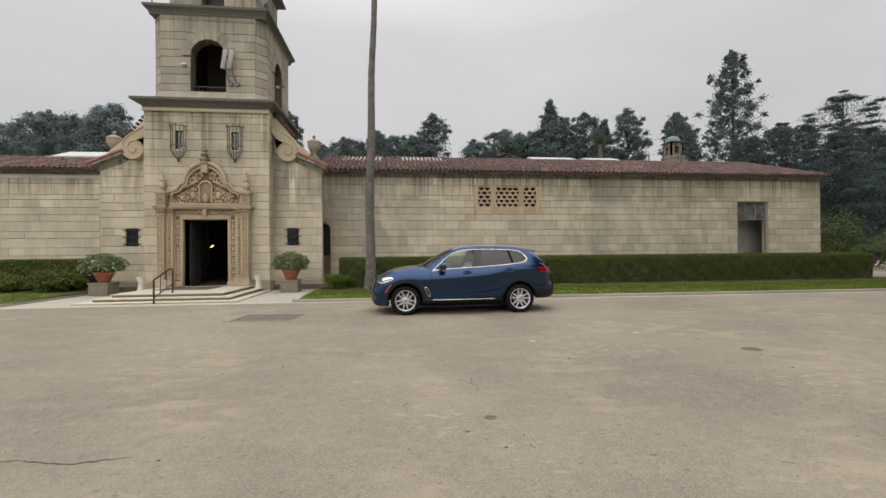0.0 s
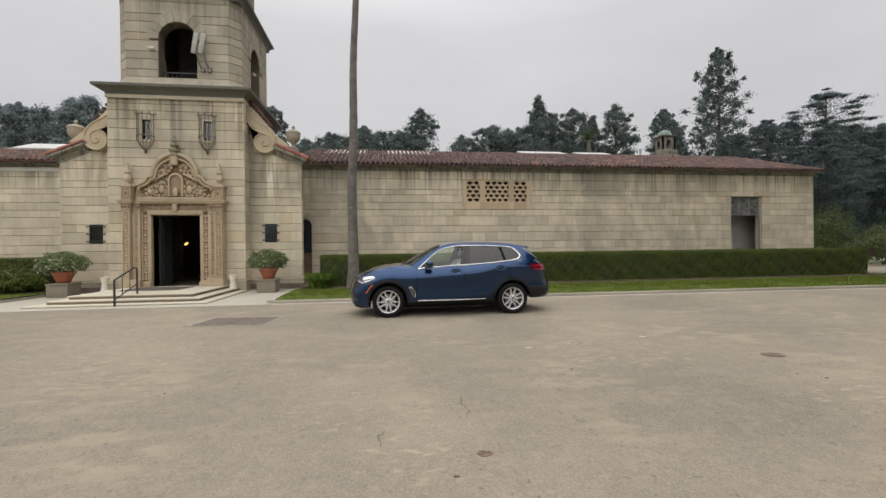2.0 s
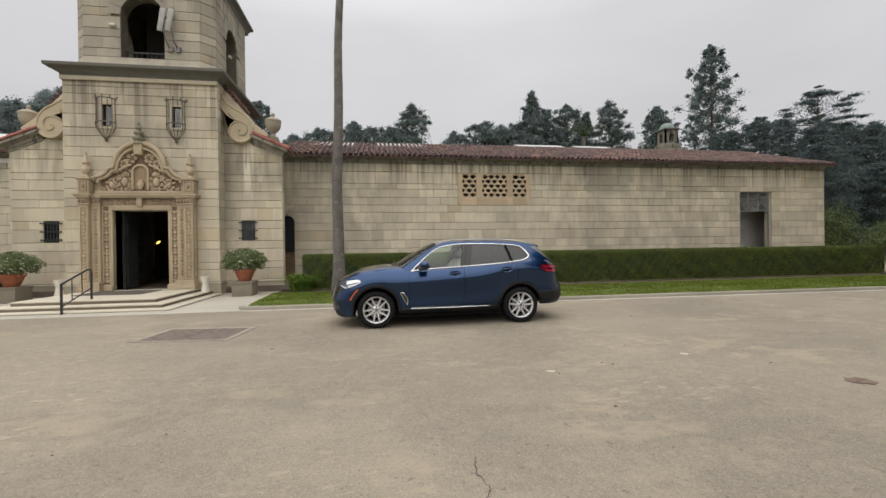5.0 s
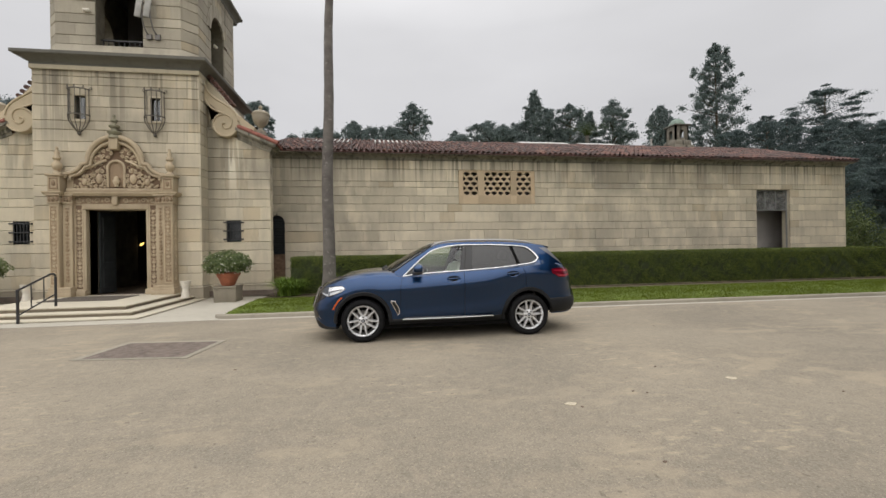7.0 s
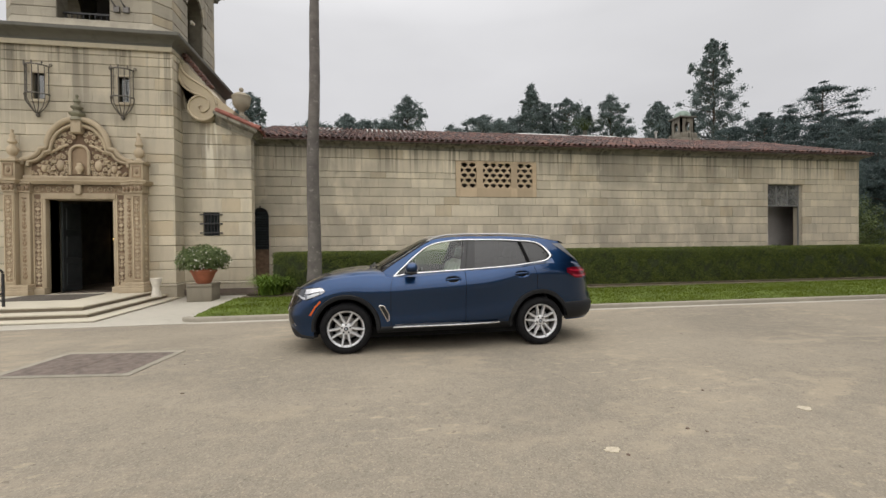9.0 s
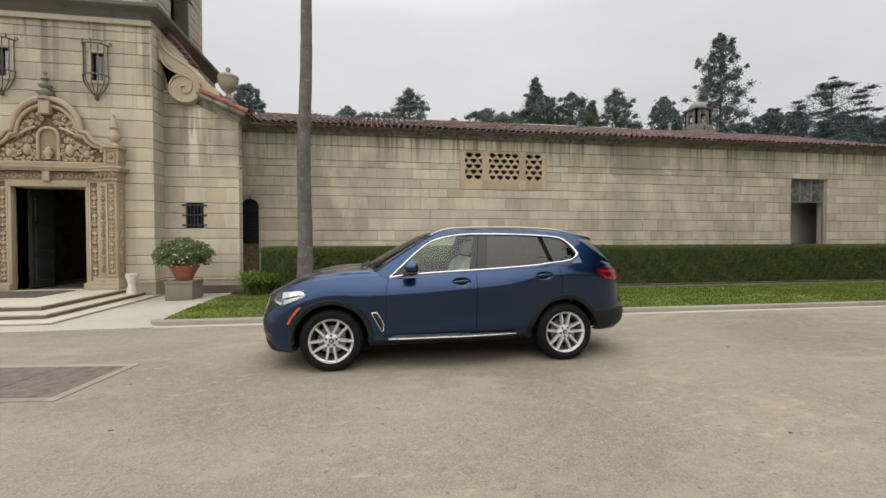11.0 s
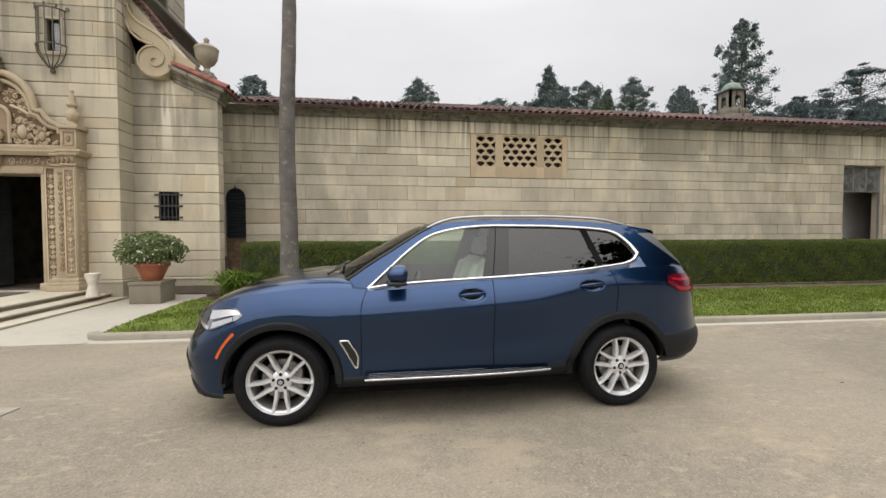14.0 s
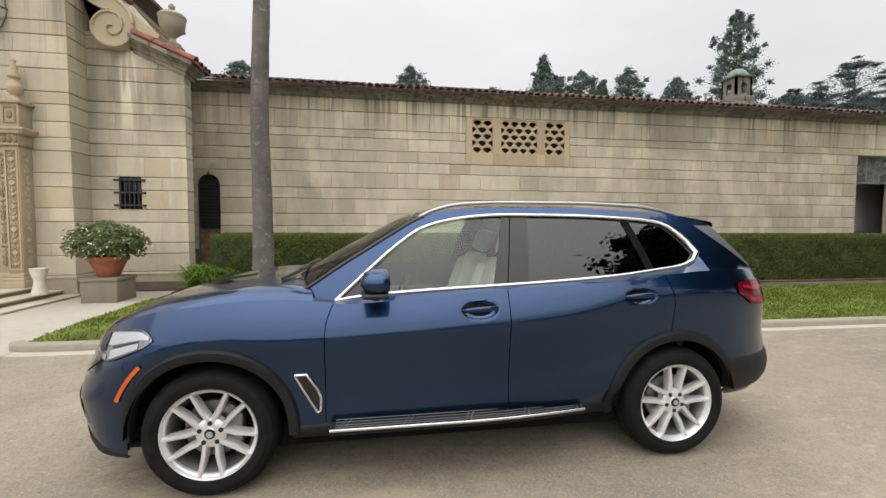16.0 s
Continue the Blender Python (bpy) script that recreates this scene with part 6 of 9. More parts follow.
    part("lid", Mesh().lathe([(0.30, 0.74), (0.27, 0.79), (0.18, 0.84), (0.09, 0.87), (0.04, 0.90), (0.07, 0.95), (0.075, 0.99), (0.04, 1.04), (0.0, 1.06)], seg=24), M_PLINTH, u, smooth=45)


volute(1)
volute(-1)

# aerials, cameras and conduit on the tower
for x, ry in ((CX + 0.72, 14), (CX + 0.98, 18)):
    a = thing("antenna", (x, 18.54, 9.72), "pale flat antenna panel on a bent steel bracket", "antenna", "antennas")
    part("panel", Mesh().cham(-0.085, 0.085, -0.05, 0.03, -0.40, 0.40, 0.015).move(pose(0, 0, 0, 4, 9, ry)), M_ANT, a, smooth=40)
    part("bracket", Mesh().tube([(0.02, 0.05, 0.2), (0.05, 0.03, -0.35), (0.12, 0.06, -0.75), (0.20, 0.22, -0.95), (0.20, 0.30, -0.95)], 0.025, 8), M_ANTD, a, smooth=50)
    part("foot", Mesh().cham(0.12, 0.28, 0.16, 0.24, -1.04, -0.86, 0.01), M_ANTD, a)
for p, rz in (((CX - 0.86, 18.70, 9.52), 0), ((CX + 2.38, 20.55, 9.35), 90)):
    c = thing("security_camera", Matrix.Translation(p) @ pose(0, 0, 0, 0, 0, rz), "small white security camera fixed to the tower", "camera", "cameras")
    part("housing", Mesh().lathe([(0.0, -0.16), (0.05, -0.15), (0.055, 0.02), (0.0, 0.04)], seg=12, axis="x"), M_WHITE, c, smooth=50)
    part("arm", Mesh().tube([(0, 0, 0), (0.02, 0.10, 0.0)], 0.018, 6), M_WHITE, c)
ls = thing("loudspeaker", (CX + 2.30, 18.95, 12.0), "dark horn loudspeaker on the tower cornice", "loudspeaker")
part("post", Mesh().tube([(0, 0, 0), (0, 0, 0.35)], 0.025, 8), M_ANTD, ls)
part("horn", Mesh().lathe([(0.16, -0.22), (0.10, -0.10), (0.05, 0.05), (0.04, 0.16), (0.0, 0.17)], (0, 0, 0.42), 16, "y"), M_ANTD, ls, smooth=50)
ls2 = thing("loudspeaker", (CX - 2.30, 18.95, 12.0), "dark horn loudspeaker on the tower cornice", "loudspeaker")
part("post", Mesh().tube([(0, 0, 0), (0, 0, 0.35)], 0.025, 8), M_ANTD, ls2)
part("horn", Mesh().lathe([(0.10, -0.22), (0.07, -0.10), (0.04, 0.05), (0.03, 0.16), (0.0, 0.17)], (0, 0, 0.42), 16, "x"), M_ANTD, ls2, smooth=50)
cd = thing("downpipe", (-13.75, YL - 0.06, 0.0), "thin grey conduit up the wall", "pipe")
part("pipe", Mesh().tube([(0, 0, 0.1), (0, 0, 3.6)], 0.025, 8), M_CORN, cd)

# roof cupola
cp = thing("cupola", (18.95, 27.1, 7.22), "small square stone roof lantern with green copper dome", "cupola")
part("base", Mesh().cham(-0.66, 0.66, -0.66, 0.66, -0.6, 0.40, 0.03).cham(-0.56, 0.56, -0.56, 0.56, 0.40, 0.72, 0.06), M_EAVE, cp, smooth=40)
for k in range(4):
    w4 = Mesh().holes(-0.44, 0.44, 0.72, 1.62, -0.44, -0.34, [(-0.17, 0.17, 0.86, 1.36)])
    part("lantern_wall", w4.move(pose(0, 0, 0, 0, 0, 90 * k)), M_EAVE, cp)
    hd = Mesh()
    for s in (1, -1):
        hd.prism([(s * 0.17 * math.cos(math.pi / 2 * i / 6), 1.20 + 0.17 * math.sin(math.pi / 2 * i / 6)) for i in range(7)] + [(0, 1.39), (s * 0.17, 1.39)], -0.435, -0.345)
    part("arch_head", hd.move(pose(0, 0, 0, 0, 0, 90 * k)), M_EAVE, cp, fix=True)
part("eave", Mesh().cham(-0.54, 0.54, -0.54, 0.54, 1.60, 1.70, 0.03), M_CORN, cp, smooth=40)
part("dome", Mesh().lathe([(0.48, 1.70), (0.46, 1.80), (0.40, 1.92), (0.29, 2.03), (0.14, 2.10), (0.0, 2.12)], seg=12), M_COPPER, cp, "green copper dome", smooth=30)
vp = thing("roof_vent", (17.0, 26.8, 7.0), "thin pale roof vent pipe", "vent")
part("pipe", Mesh().tube([(0, 0, -0.4), (0, 0, 0.9)], 0.06, 8), M_ANT, vp)
part("cap", Mesh().lathe([(0.10, 0.9), (0.10, 0.98), (0.0, 1.02)], seg=10), M_ANT, vp)


# ---------------------------------------------------------------- planters, rail, small things by the steps
def leaves(n, pick, size, seed, up=0.5, aspect=0.45):
    """n small bent leaves; pick(rs) gives centres and outward directions as arrays."""
    rs = np.random.RandomState(seed)
    c, d = pick(rs, n)
    d = d + rs.normal(0, 0.55, (n, 3)) + np.array([0, 0, up])
    d /= np.linalg.norm(d, axis=1)[:, None] + 1e-9
    t = np.cross(d, rs.normal(0, 1, (n, 3)))
    t /= np.linalg.norm(t, axis=1)[:, None] + 1e-9
    b = np.cross(d, t)
    s = size * rs.uniform(0.6, 1.3, n)[:, None]
    v = np.empty((n, 4, 3))
    v[:, 0] = c - t * s * 0.5
    v[:, 1] = c + b * s * aspect * 0.5 + d * s * 0.08
    v[:, 2] = c + t * s * 0.5 - d * s * 0.05
    v[:, 3] = c - b * s * aspect * 0.5 + d * s * 0.08
    me = bpy.data.meshes.new("leaves")
    me.from_pydata(v.reshape(-1, 3).tolist(), [], np.arange(n * 4).reshape(-1, 4).tolist())
    return me


def shell(cx, cy, cz, rx, ry, rz, lo=0.75, floor=-0.6, bumps=0.15):
    def pick(rs, n):
        d = rs.normal(0, 1, (n * 3, 3))
        d /= np.linalg.norm(d, axis=1)[:, None]
        d = d[d[:, 2] > floor][:n]
        while len(d) < n:
            d = np.concatenate([d, d])[:n]
        r = rs.uniform(lo, 1.0, n) + bumps * np.sin(d[:, 0] * 7 + cx) * np.cos(d[:, 1] * 6 + d[:, 2] * 8)
        return np.array([cx, cy, cz]) + d * np.array([rx, ry, rz]) * r[:, None], d
    return pick


def planter(x, y, hx, fol, seed):
    th = thing("planter", (x, y, 0.012), "terracotta pot with a leafy white-flowering shrub on a stone block", "planter", "entrance planters")
    part("block", Mesh().cham(-hx, hx, -0.36, 0.36, 0.0, 0.43, 0.012), M_POTSTONE, th, "stained concrete block", smooth=40)
    part("block_cap", Mesh().cham(-hx - 0.02, hx + 0.02, -0.38, 0.38, 0.43, 0.50, 0.012), M_POTSTONE, th, smooth=40)
    pot = part("pot", Mesh().lathe([(0.0, 0.50), (0.18, 0.50), (0.195, 0.52), (0.325, 0.82), (0.35, 0.83), (0.365, 0.86), (0.365, 0.915), (0.35, 0.925), (0.33, 0.88), (0.0, 0.86)], seg=36), M_TERRA, th, "terracotta bowl", smooth=35)
    part("soil", Mesh().lathe([(0.0, 0.885), (0.33, 0.885)], seg=24), M_SOIL, pot)
    for k in range(9):
        a = 2 * math.pi * k / 9
        part("stem", Mesh().tube([(0.05 * math.cos(a), 0.05 * math.sin(a), 0.86), (0.2 * math.cos(a), 0.2 * math.sin(a), 1.1), (fol * 0.6 * math.cos(a), fol * 0.55 * math.sin(a), 1.32)], [0.015, 0.011, 0.005], 5), M_BARK, th)
    for nm, n, args, sz, mt in (("leaves", 5200, (0, 0, 1.22, fol, fol * 0.85, 0.42, 0.55, -0.75), 0.085, M_SHRUB), ("flowers", 330, (0, 0, 1.16, fol * 1.02, fol * 0.87, 0.40, 0.90, -0.8), 0.042, M_FLOWER)):
        me = leaves(n, shell(*args), sz, seed, 0.6, 0.45 if nm == "leaves" else 0.9)
        me.materials.append(mt)
        tagged(part(nm, me, mt, th), "dense small green leaves" if nm == "leaves" else "small white blossoms", kind="stuff")
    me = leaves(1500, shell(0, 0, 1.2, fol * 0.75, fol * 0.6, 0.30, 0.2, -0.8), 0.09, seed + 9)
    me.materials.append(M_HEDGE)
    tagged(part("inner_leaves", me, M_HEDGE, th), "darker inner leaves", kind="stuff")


planter(-4.19, 17.95, 0.33, 0.74, 301)
planter(-11.28, 17.95, 0.34, 0.82, 302)
for x in (-5.47, -9.93):
    v_ = thing("hourglass_vase", (x, 17.95, 0.155), "white hourglass-shaped ceramic stand on the step", "vase", "white vases")
    part("body", Mesh().lathe([(0.0, 0), (0.135, 0.0), (0.14, 0.02), (0.10, 0.20), (0.085, 0.27), (0.10, 0.33), (0.145, 0.47), (0.15, 0.52), (0.155, 0.54), (0.13, 0.54), (0.0, 0.50)], seg=28), M_WHITE, v_, smooth=40)

hr = thing("handrail", (-7.62, 14.42, 0.0), "black painted steel handrail beside the steps", "handrail")
part("post", Mesh().cham(-0.022, 0.022, -0.022, 0.022, 0.0, 0.80, 0.004), M_IRON, hr)
part("post", Mesh().cham(-0.062, -0.018, 1.238, 1.282, 0.26, 1.02, 0.004), M_IRON, hr)
part("top_rail", Mesh().tube([(0, 0, 0.78), (-0.035, 0.98, 1.07), (-0.038, 1.06, 1.10), (-0.04, 1.20, 1.10), (-0.04, 1.26, 1.04)], 0.025, 8), M_IRON, hr, smooth=50)
part("lower_rail", Mesh().tube([(0, 0, 0.20), (-0.04, 1.26, 0.58)], 0.018, 8), M_IRON, hr, smooth=50)
for k in (1, 2):
    t = k / 3
    part("baluster", Mesh().tube([(-0.04 * t, 1.26 * t, 0.20 + 0.38 * t), (-0.04 * t, 1.26 * t, 0.78 + 0.37 * t)], 0.013, 6), M_IRON, hr)

# low drain hole at the plinth, beside the steps
vt = thing("drain_hole", (-5.06, Y_PAV - 0.06, 0.02), "small dark drain hole at the foot of the plinth", "drain")
part("rim", Mesh().holes(-0.13, 0.13, 0.0, 0.26, -0.02, 0.03, [(-0.09, 0.09, 0.03, 0.22)]), M_PLINTH, vt)
# dark panel set in place of the hole's unlit depth
part("void", Mesh().box(-0.10, 0.10, 0.0, 0.02, 0.02, 0.24), M_IRON, vt)

# drain cover in the road: two plates in a pale concrete frame
dr = thing("drain_cover", pose(-3.07, 10.86, 0.006, 0, 0, -7), "two dark steel drain plates in a pale concrete frame", "drain")
part("concrete_frame", Mesh().holes(-0.87, 0.87, -0.64, 0.64, -0.05, 0.004, [(-0.76, 0.76, -0.54, 0.54)]).move(Matrix(((1, 0, 0, 0), (0, 0, 1, 0), (0, 1, 0, 0), (0, 0, 0, 1)))), M_KERB, dr, "pale concrete frame", fix=True)
for s in (-1, 1):
    part("plate", Mesh().cham(min(0.006 * s, 0.755 * s), max(0.006 * s, 0.755 * s), -0.535, 0.535, -0.03, 0.006, 0.004), M_PLATE, dr, "dark rusty steel plate")


# litter, covers and cracks on the road
def blot(name, x, y, rx, ry, mat, label, cat, seed, h=0.004, n=22):
    r = rng(seed)
    z = road_z(y)
    pts = []
    for k in range(n):
        a = 2 * math.pi * k / n
        q = 0.75 + 0.35 * r.random()
        pts.append((rx * q * math.cos(a), ry * q * math.sin(a)))
    o = Mesh().prism(pts, 0.0, h, "xy")
    tagged(part(name, o, mat, at=Matrix.Translation((x, y, z + 0.001)), fix=True), label, cat)


blot("litter", 2.53, 7.37, 0.07, 0.05, M_DEBRIS, "small pale scrap flattened on the road", "litter", 1)
blot("litter", 4.80, 7.78, 0.07, 0.06, M_DEBRIS, "small pale scrap flattened on the road", "litter", 2)
blot("road_cover", 5.98, 6.32, 0.17, 0.14, M_PATCH, "rusty round cover sunk in the asphalt", "cover", 3)
blot("road_cover", 0.99, 4.0, 0.075, 0.05, M_PATCH, "small rusty cover sunk in the asphalt", "cover", 4)

r = rng(93)
for k in range(18):
    blot("leaf_scrap", r.uniform(-3.5, 6.5), r.uniform(3.2, 11.2), r.uniform(0.010, 0.022), r.uniform(0.007, 0.015), M_PATCH, "small dark dry leaf scrap on the road", "litter", 40 + k, 0.006, 9)


def crack(pts, w, seed):
    r = rng(seed)
    fine = []
    for (x0, y0), (x1, y1) in zip(pts, pts[1:]):
        for k in range(8):
            t = k / 8
            fine.append((x0 + (x1 - x0) * t + r.uniform(-0.02, 0.02), y0 + (y1 - y0) * t + r.uniform(-0.02, 0.02)))
    fine.append(pts[-1])
    m = Mesh()
    rows = []
    for i, (x, y) in enumerate(fine):
        a, b = fine[max(0, i - 1)], fine[min(len(fine) - 1, i + 1)]
        d = math.hypot(b[0] - a[0], b[1] - a[1]) or 1
        nx, ny = -(b[1] - a[1]) / d, (b[0] - a[0]) / d
        k = w * r.uniform(0.3, 1.0) * min(1, 0.2 + 4 * min(i, len(fine) - 1 - i) / len(fine))
        rows.append([(x + nx * k, y + ny * k, road_z(y) + 0.0035), (x - nx * k, y - ny * k, road_z(y) + 0.0035)])
    m.grid(rows)
    tagged(part("road_crack", m, M_CRACK), "thin dark crack in the asphalt", "crack", kind="structure")


crack([(-4.2, 3.62), (-3.0, 3.60), (-2.6, 3.50), (-2.1, 3.56)], 0.010, 1)
crack([(1.06, 5.45), (1.0, 5.2), (1.05, 4.95), (0.95, 4.70)], 0.006, 2)
crack([(2.82, 9.33), (2.92, 9.05), (2.96, 8.86)], 0.004, 3)
crack([(0.2, 4.6), (0.12, 4.45), (0.16, 4.25)], 0.005, 4)

# ---------------------------------------------------------------- hedge, lily clump, palm
hd = thing("hedge", (0, 0, 0.14), "long clipped dark green hedge along the wall", "hedge")
hc = Mesh()
X0, X1, Y0, Y1, ZT = -2.25, 23.0, 18.12, 19.35, 1.24
r = rng(8)
nx = 100
sec = [(0.0, 0.02), (-0.03, 0.35), (-0.03, 0.8), (0.0, 1.12), (0.06, 1.2), (0.3, 1.24), (0.9, 1.24), (1.17, 1.2), (1.23, 1.1), (1.23, 0.0)]
rows = []
for i in range(nx + 1):
    x = X0 + (X1 - X0) * i / nx
    rows.append([(x, Y0 + a + r.uniform(-0.03, 0.03), b - 0.03 + r.uniform(-0.02, 0.02)) for a, b in sec])
hc.grid(rows)
hc.f += [tuple(range(len(sec)))[::-1], tuple(len(hc.v) - len(sec) + k for k in range(len(sec)))]
part("core", hc, M_HEDGECORE, hd, "dark green body under the leaves", smooth=60)


def hedge_pick(x0, x1, y0, y1, zt, top):
    def pick(rs, n):
        k = rs.uniform(0, 1, n)
        x = rs.uniform(x0, x1, n)
        z_ = k * zt
        wob = 0.012 * np.sin(x * 1.9 + 3 * np.sin(z_ * 4)) + 0.018 * np.sin(x * 7.1 + z_ * 9 + 2 * np.sin(x * 0.7)) + 0.012 * np.sin(x * 17 - z_ * 14)
        if top:
            y = y0 + (y1 - y0) * k
            z = zt + wob * 0.5 + rs.uniform(-0.04, 0.025, n)
            d = np.tile([0.0, 0.0, 1.0], (n, 1))
        else:
            z = zt * k
            y = y0 - 0.02 + wob + rs.uniform(-0.045, 0.045, n) + 0.04 * np.maximum(0, k - 0.95) / 0.05
            d = np.tile([0.0, -1.0, 0.0], (n, 1))
        return np.stack([x, y, z], 1), d
    return pick


for nm, n, pk, sz, lb in (("front_leaves", 150000, hedge_pick(X0, X1, Y0, Y1, 1.24, False), 0.036, "small glossy green leaves"), ("top_leaves", 50000, hedge_pick(X0, X1, Y0, Y1, 1.235, True), 0.040, "lighter clipped leaf tips")):
    me = leaves(n, pk, sz, 401 + n, 0.15, 0.6)
    me.materials.append(M_HEDGE)
    tagged(part(nm, me, M_HEDGE, hd), lb, kind="stuff")


def end_pick(rs, n):
    y, z = rs.uniform(Y0, Y1, n), rs.uniform(0, 1.24, n)
    x = np.where(rs.uniform(0, 1, n) < 0.5, X0 - 0.02, X1 + 0.02) + rs.uniform(-0.03, 0.03, n)
    return np.stack([x, y, z], 1), np.stack([np.sign(x), np.zeros(n), np.zeros(n)], 1)


me = leaves(10000, end_pick, 0.038, 433, 0.2, 0.6)
me.materials.append(M_HEDGE)
tagged(part("end_leaves", me, M_HEDGE, hd), "small glossy green leaves", kind="stuff")

# dark shrubs before the left wing
hw_ = thing("hedge", (0, 0, 0.14), "dark green hedge before the stone wing wall", "hedge")
hb = Mesh().box(-30, -12.75, 19.1, 20.4, 0, 1.25)
part("core", hb, M_HEDGECORE, hw_, "dark green body under the leaves")
me = leaves(30000, hedge_pick(-30, -12.7, 19.1, 20.4, 1.27, False), 0.065, 441, 0.2, 0.6)
me.materials.append(M_HEDGE)
tagged(part("front_leaves", me, M_HEDGE, hw_), "small dark green leaves", kind="stuff")
me = leaves(9000, hedge_pick(-30, -12.7, 19.1, 20.4, 1.27, True), 0.065, 442, 0.2, 0.6)
me.materials.append(M_HEDGE)
tagged(part("top_leaves", me, M_HEDGE, hw_), "clipped leaf tips", kind="stuff")


def bush(x, y, z, rx, ry, rz, n, mat, size, seed, label, name="bush"):
    th = thing(name, (x, y, z), label, "bush")
    for k in range(7):
        a = 2 * math.pi * k / 7
        part("stem", Mesh().tube([(0, 0, 0), (rx * 0.3 * math.cos(a), ry * 0.3 * math.sin(a), rz * 0.5), (rx * 0.7 * math.cos(a), ry * 0.7 * math.sin(a), rz * 0.95)], [0.03, 0.02, 0.008], 5), M_BARK, th)
    me_ = leaves(n, shell(0, 0, rz * 0.75, rx, ry, rz * 0.8, 0.4, -0.8, 0.2), size, seed, 0.4, 0.5)
    me_.materials.append(mat)
    tagged(part("leaves", me_, mat, th), "dense leaves", kind="stuff")


bush(-13.35, 18.5, 0.12, 1.0, 0.7, 0.62, 5000, M_HEDGE, 0.11, 451, "low dark green bush on the lawn's edge")
bush(-15.3, 18.6, 0.12, 0.8, 0.6, 0.5, 3500, M_HEDGE, 0.10, 452, "low dark green bush on the lawn's edge")
bush(33.0, 28.5, 0.0, 2.0, 1.8, 2.9, 6000, M_OLIVE, 0.16, 453, "rounded light green bush beyond the wing's end")
bush(36.6, 27.5, 0.0, 1.6, 1.4, 1.9, 5000, M_OLIVE, 0.16, 454, "loose green shrub beyond the hedge")
bush(40.0, 29.0, 0.0, 1.8, 1.6, 2.2, 5000, M_OLIVE, 0.16, 455, "loose green shrub beyond the hedge")


def strap_clump(name, x, y, z, rad, h, n, mat, seed, label):
    """A clump of long arching strap leaves."""
    th = thing(name, (x, y, z), label, "plant")
    r = rng(seed)
    m = Mesh()
    for i in range(n):
        a, ln = r.uniform(0, 6.283), r.uniform(0.6, 1.1)
        px, py = r.gauss(0, 0.13), r.gauss(0, 0.13)
        reach, top = rad * ln, h * r.uniform(0.65, 1.05)
        w = r.uniform(0.012, 0.020)
        rows = []
        for k in range(7):
            t = k / 6
            d = reach * (t ** 1.3)
            zz = top * (1.9 * t - 1.15 * t * t * (0.7 + 0.5 * ln))
            ww = w * (1 - t) ** 0.6 + 0.001
            cx_, cy_ = px + d * math.cos(a), py + d * math.sin(a)
            rows.append([(cx_ - ww * math.sin(a), cy_ + ww * math.cos(a), max(0.01, zz)), (cx_ + ww * math.sin(a), cy_ - ww * math.cos(a), max(0.01, zz))])
        m.grid(rows)
    tagged(part("leaves", m, mat, th, smooth=60), "bright green strap leaves", kind="stuff")


strap_clump("lily_clump", -2.34, 17.9, 0.13, 0.72, 0.80, 480, M_LILY, 461, "bright green clump of arching strap leaves by the hedge")

pm = thing("palm_tree", (-0.93, 17.0, 0.12), "tall slender grey palm trunk rising from the lawn", "palm tree")
r = rng(12)
pts, rad = [], []
for k in range(61):
    t = k / 60
    zz = 21.0 * t
    pts.append((0.23 * min(1, zz / 11.5) * (zz / 11.5 if zz < 11.5 else 1) + 0.02 * math.sin(zz * 1.3), 0.02 * math.sin(zz * 0.9), zz))
    rad.append((0.197 - 0.085 * min(1, zz / 11)) * (1 + 0.03 * math.sin(zz * 7.3)) + 0.075 * math.exp(-zz / 0.45))
part("trunk", Mesh().tube(pts, rad, 18), M_PALMBARK, pm, "ringed grey trunk", smooth=60)
fr = Mesh()
for k in range(34):
    a, el = r.uniform(0, 6.283), r.uniform(-0.6, 1.2)
    ln = 2.2
    rows = []
    spine = [(0.27 + ln * t * math.cos(a) * math.cos(el * (1 - 0.4 * t)), ln * t * math.sin(a) * math.cos(el * (1 - 0.4 * t)), 20.9 + ln * t * math.sin(el) - 0.9 * t * t) for t in [j / 6 for j in range(7)]]
    for j, p in enumerate(spine):
        w = 0.34 * math.sin(math.pi * (0.15 + 0.8 * j / 6))
        rows.append([(p[0] - w * math.sin(a), p[1] + w * math.cos(a), p[2] - 0.15), p, (p[0] + w * math.sin(a), p[1] - w * math.cos(a), p[2] - 0.15)])
    fr.grid(rows)
tagged(part("fronds", fr, M_PALMLEAF, pm), "crown of green fan fronds", kind="stuff")


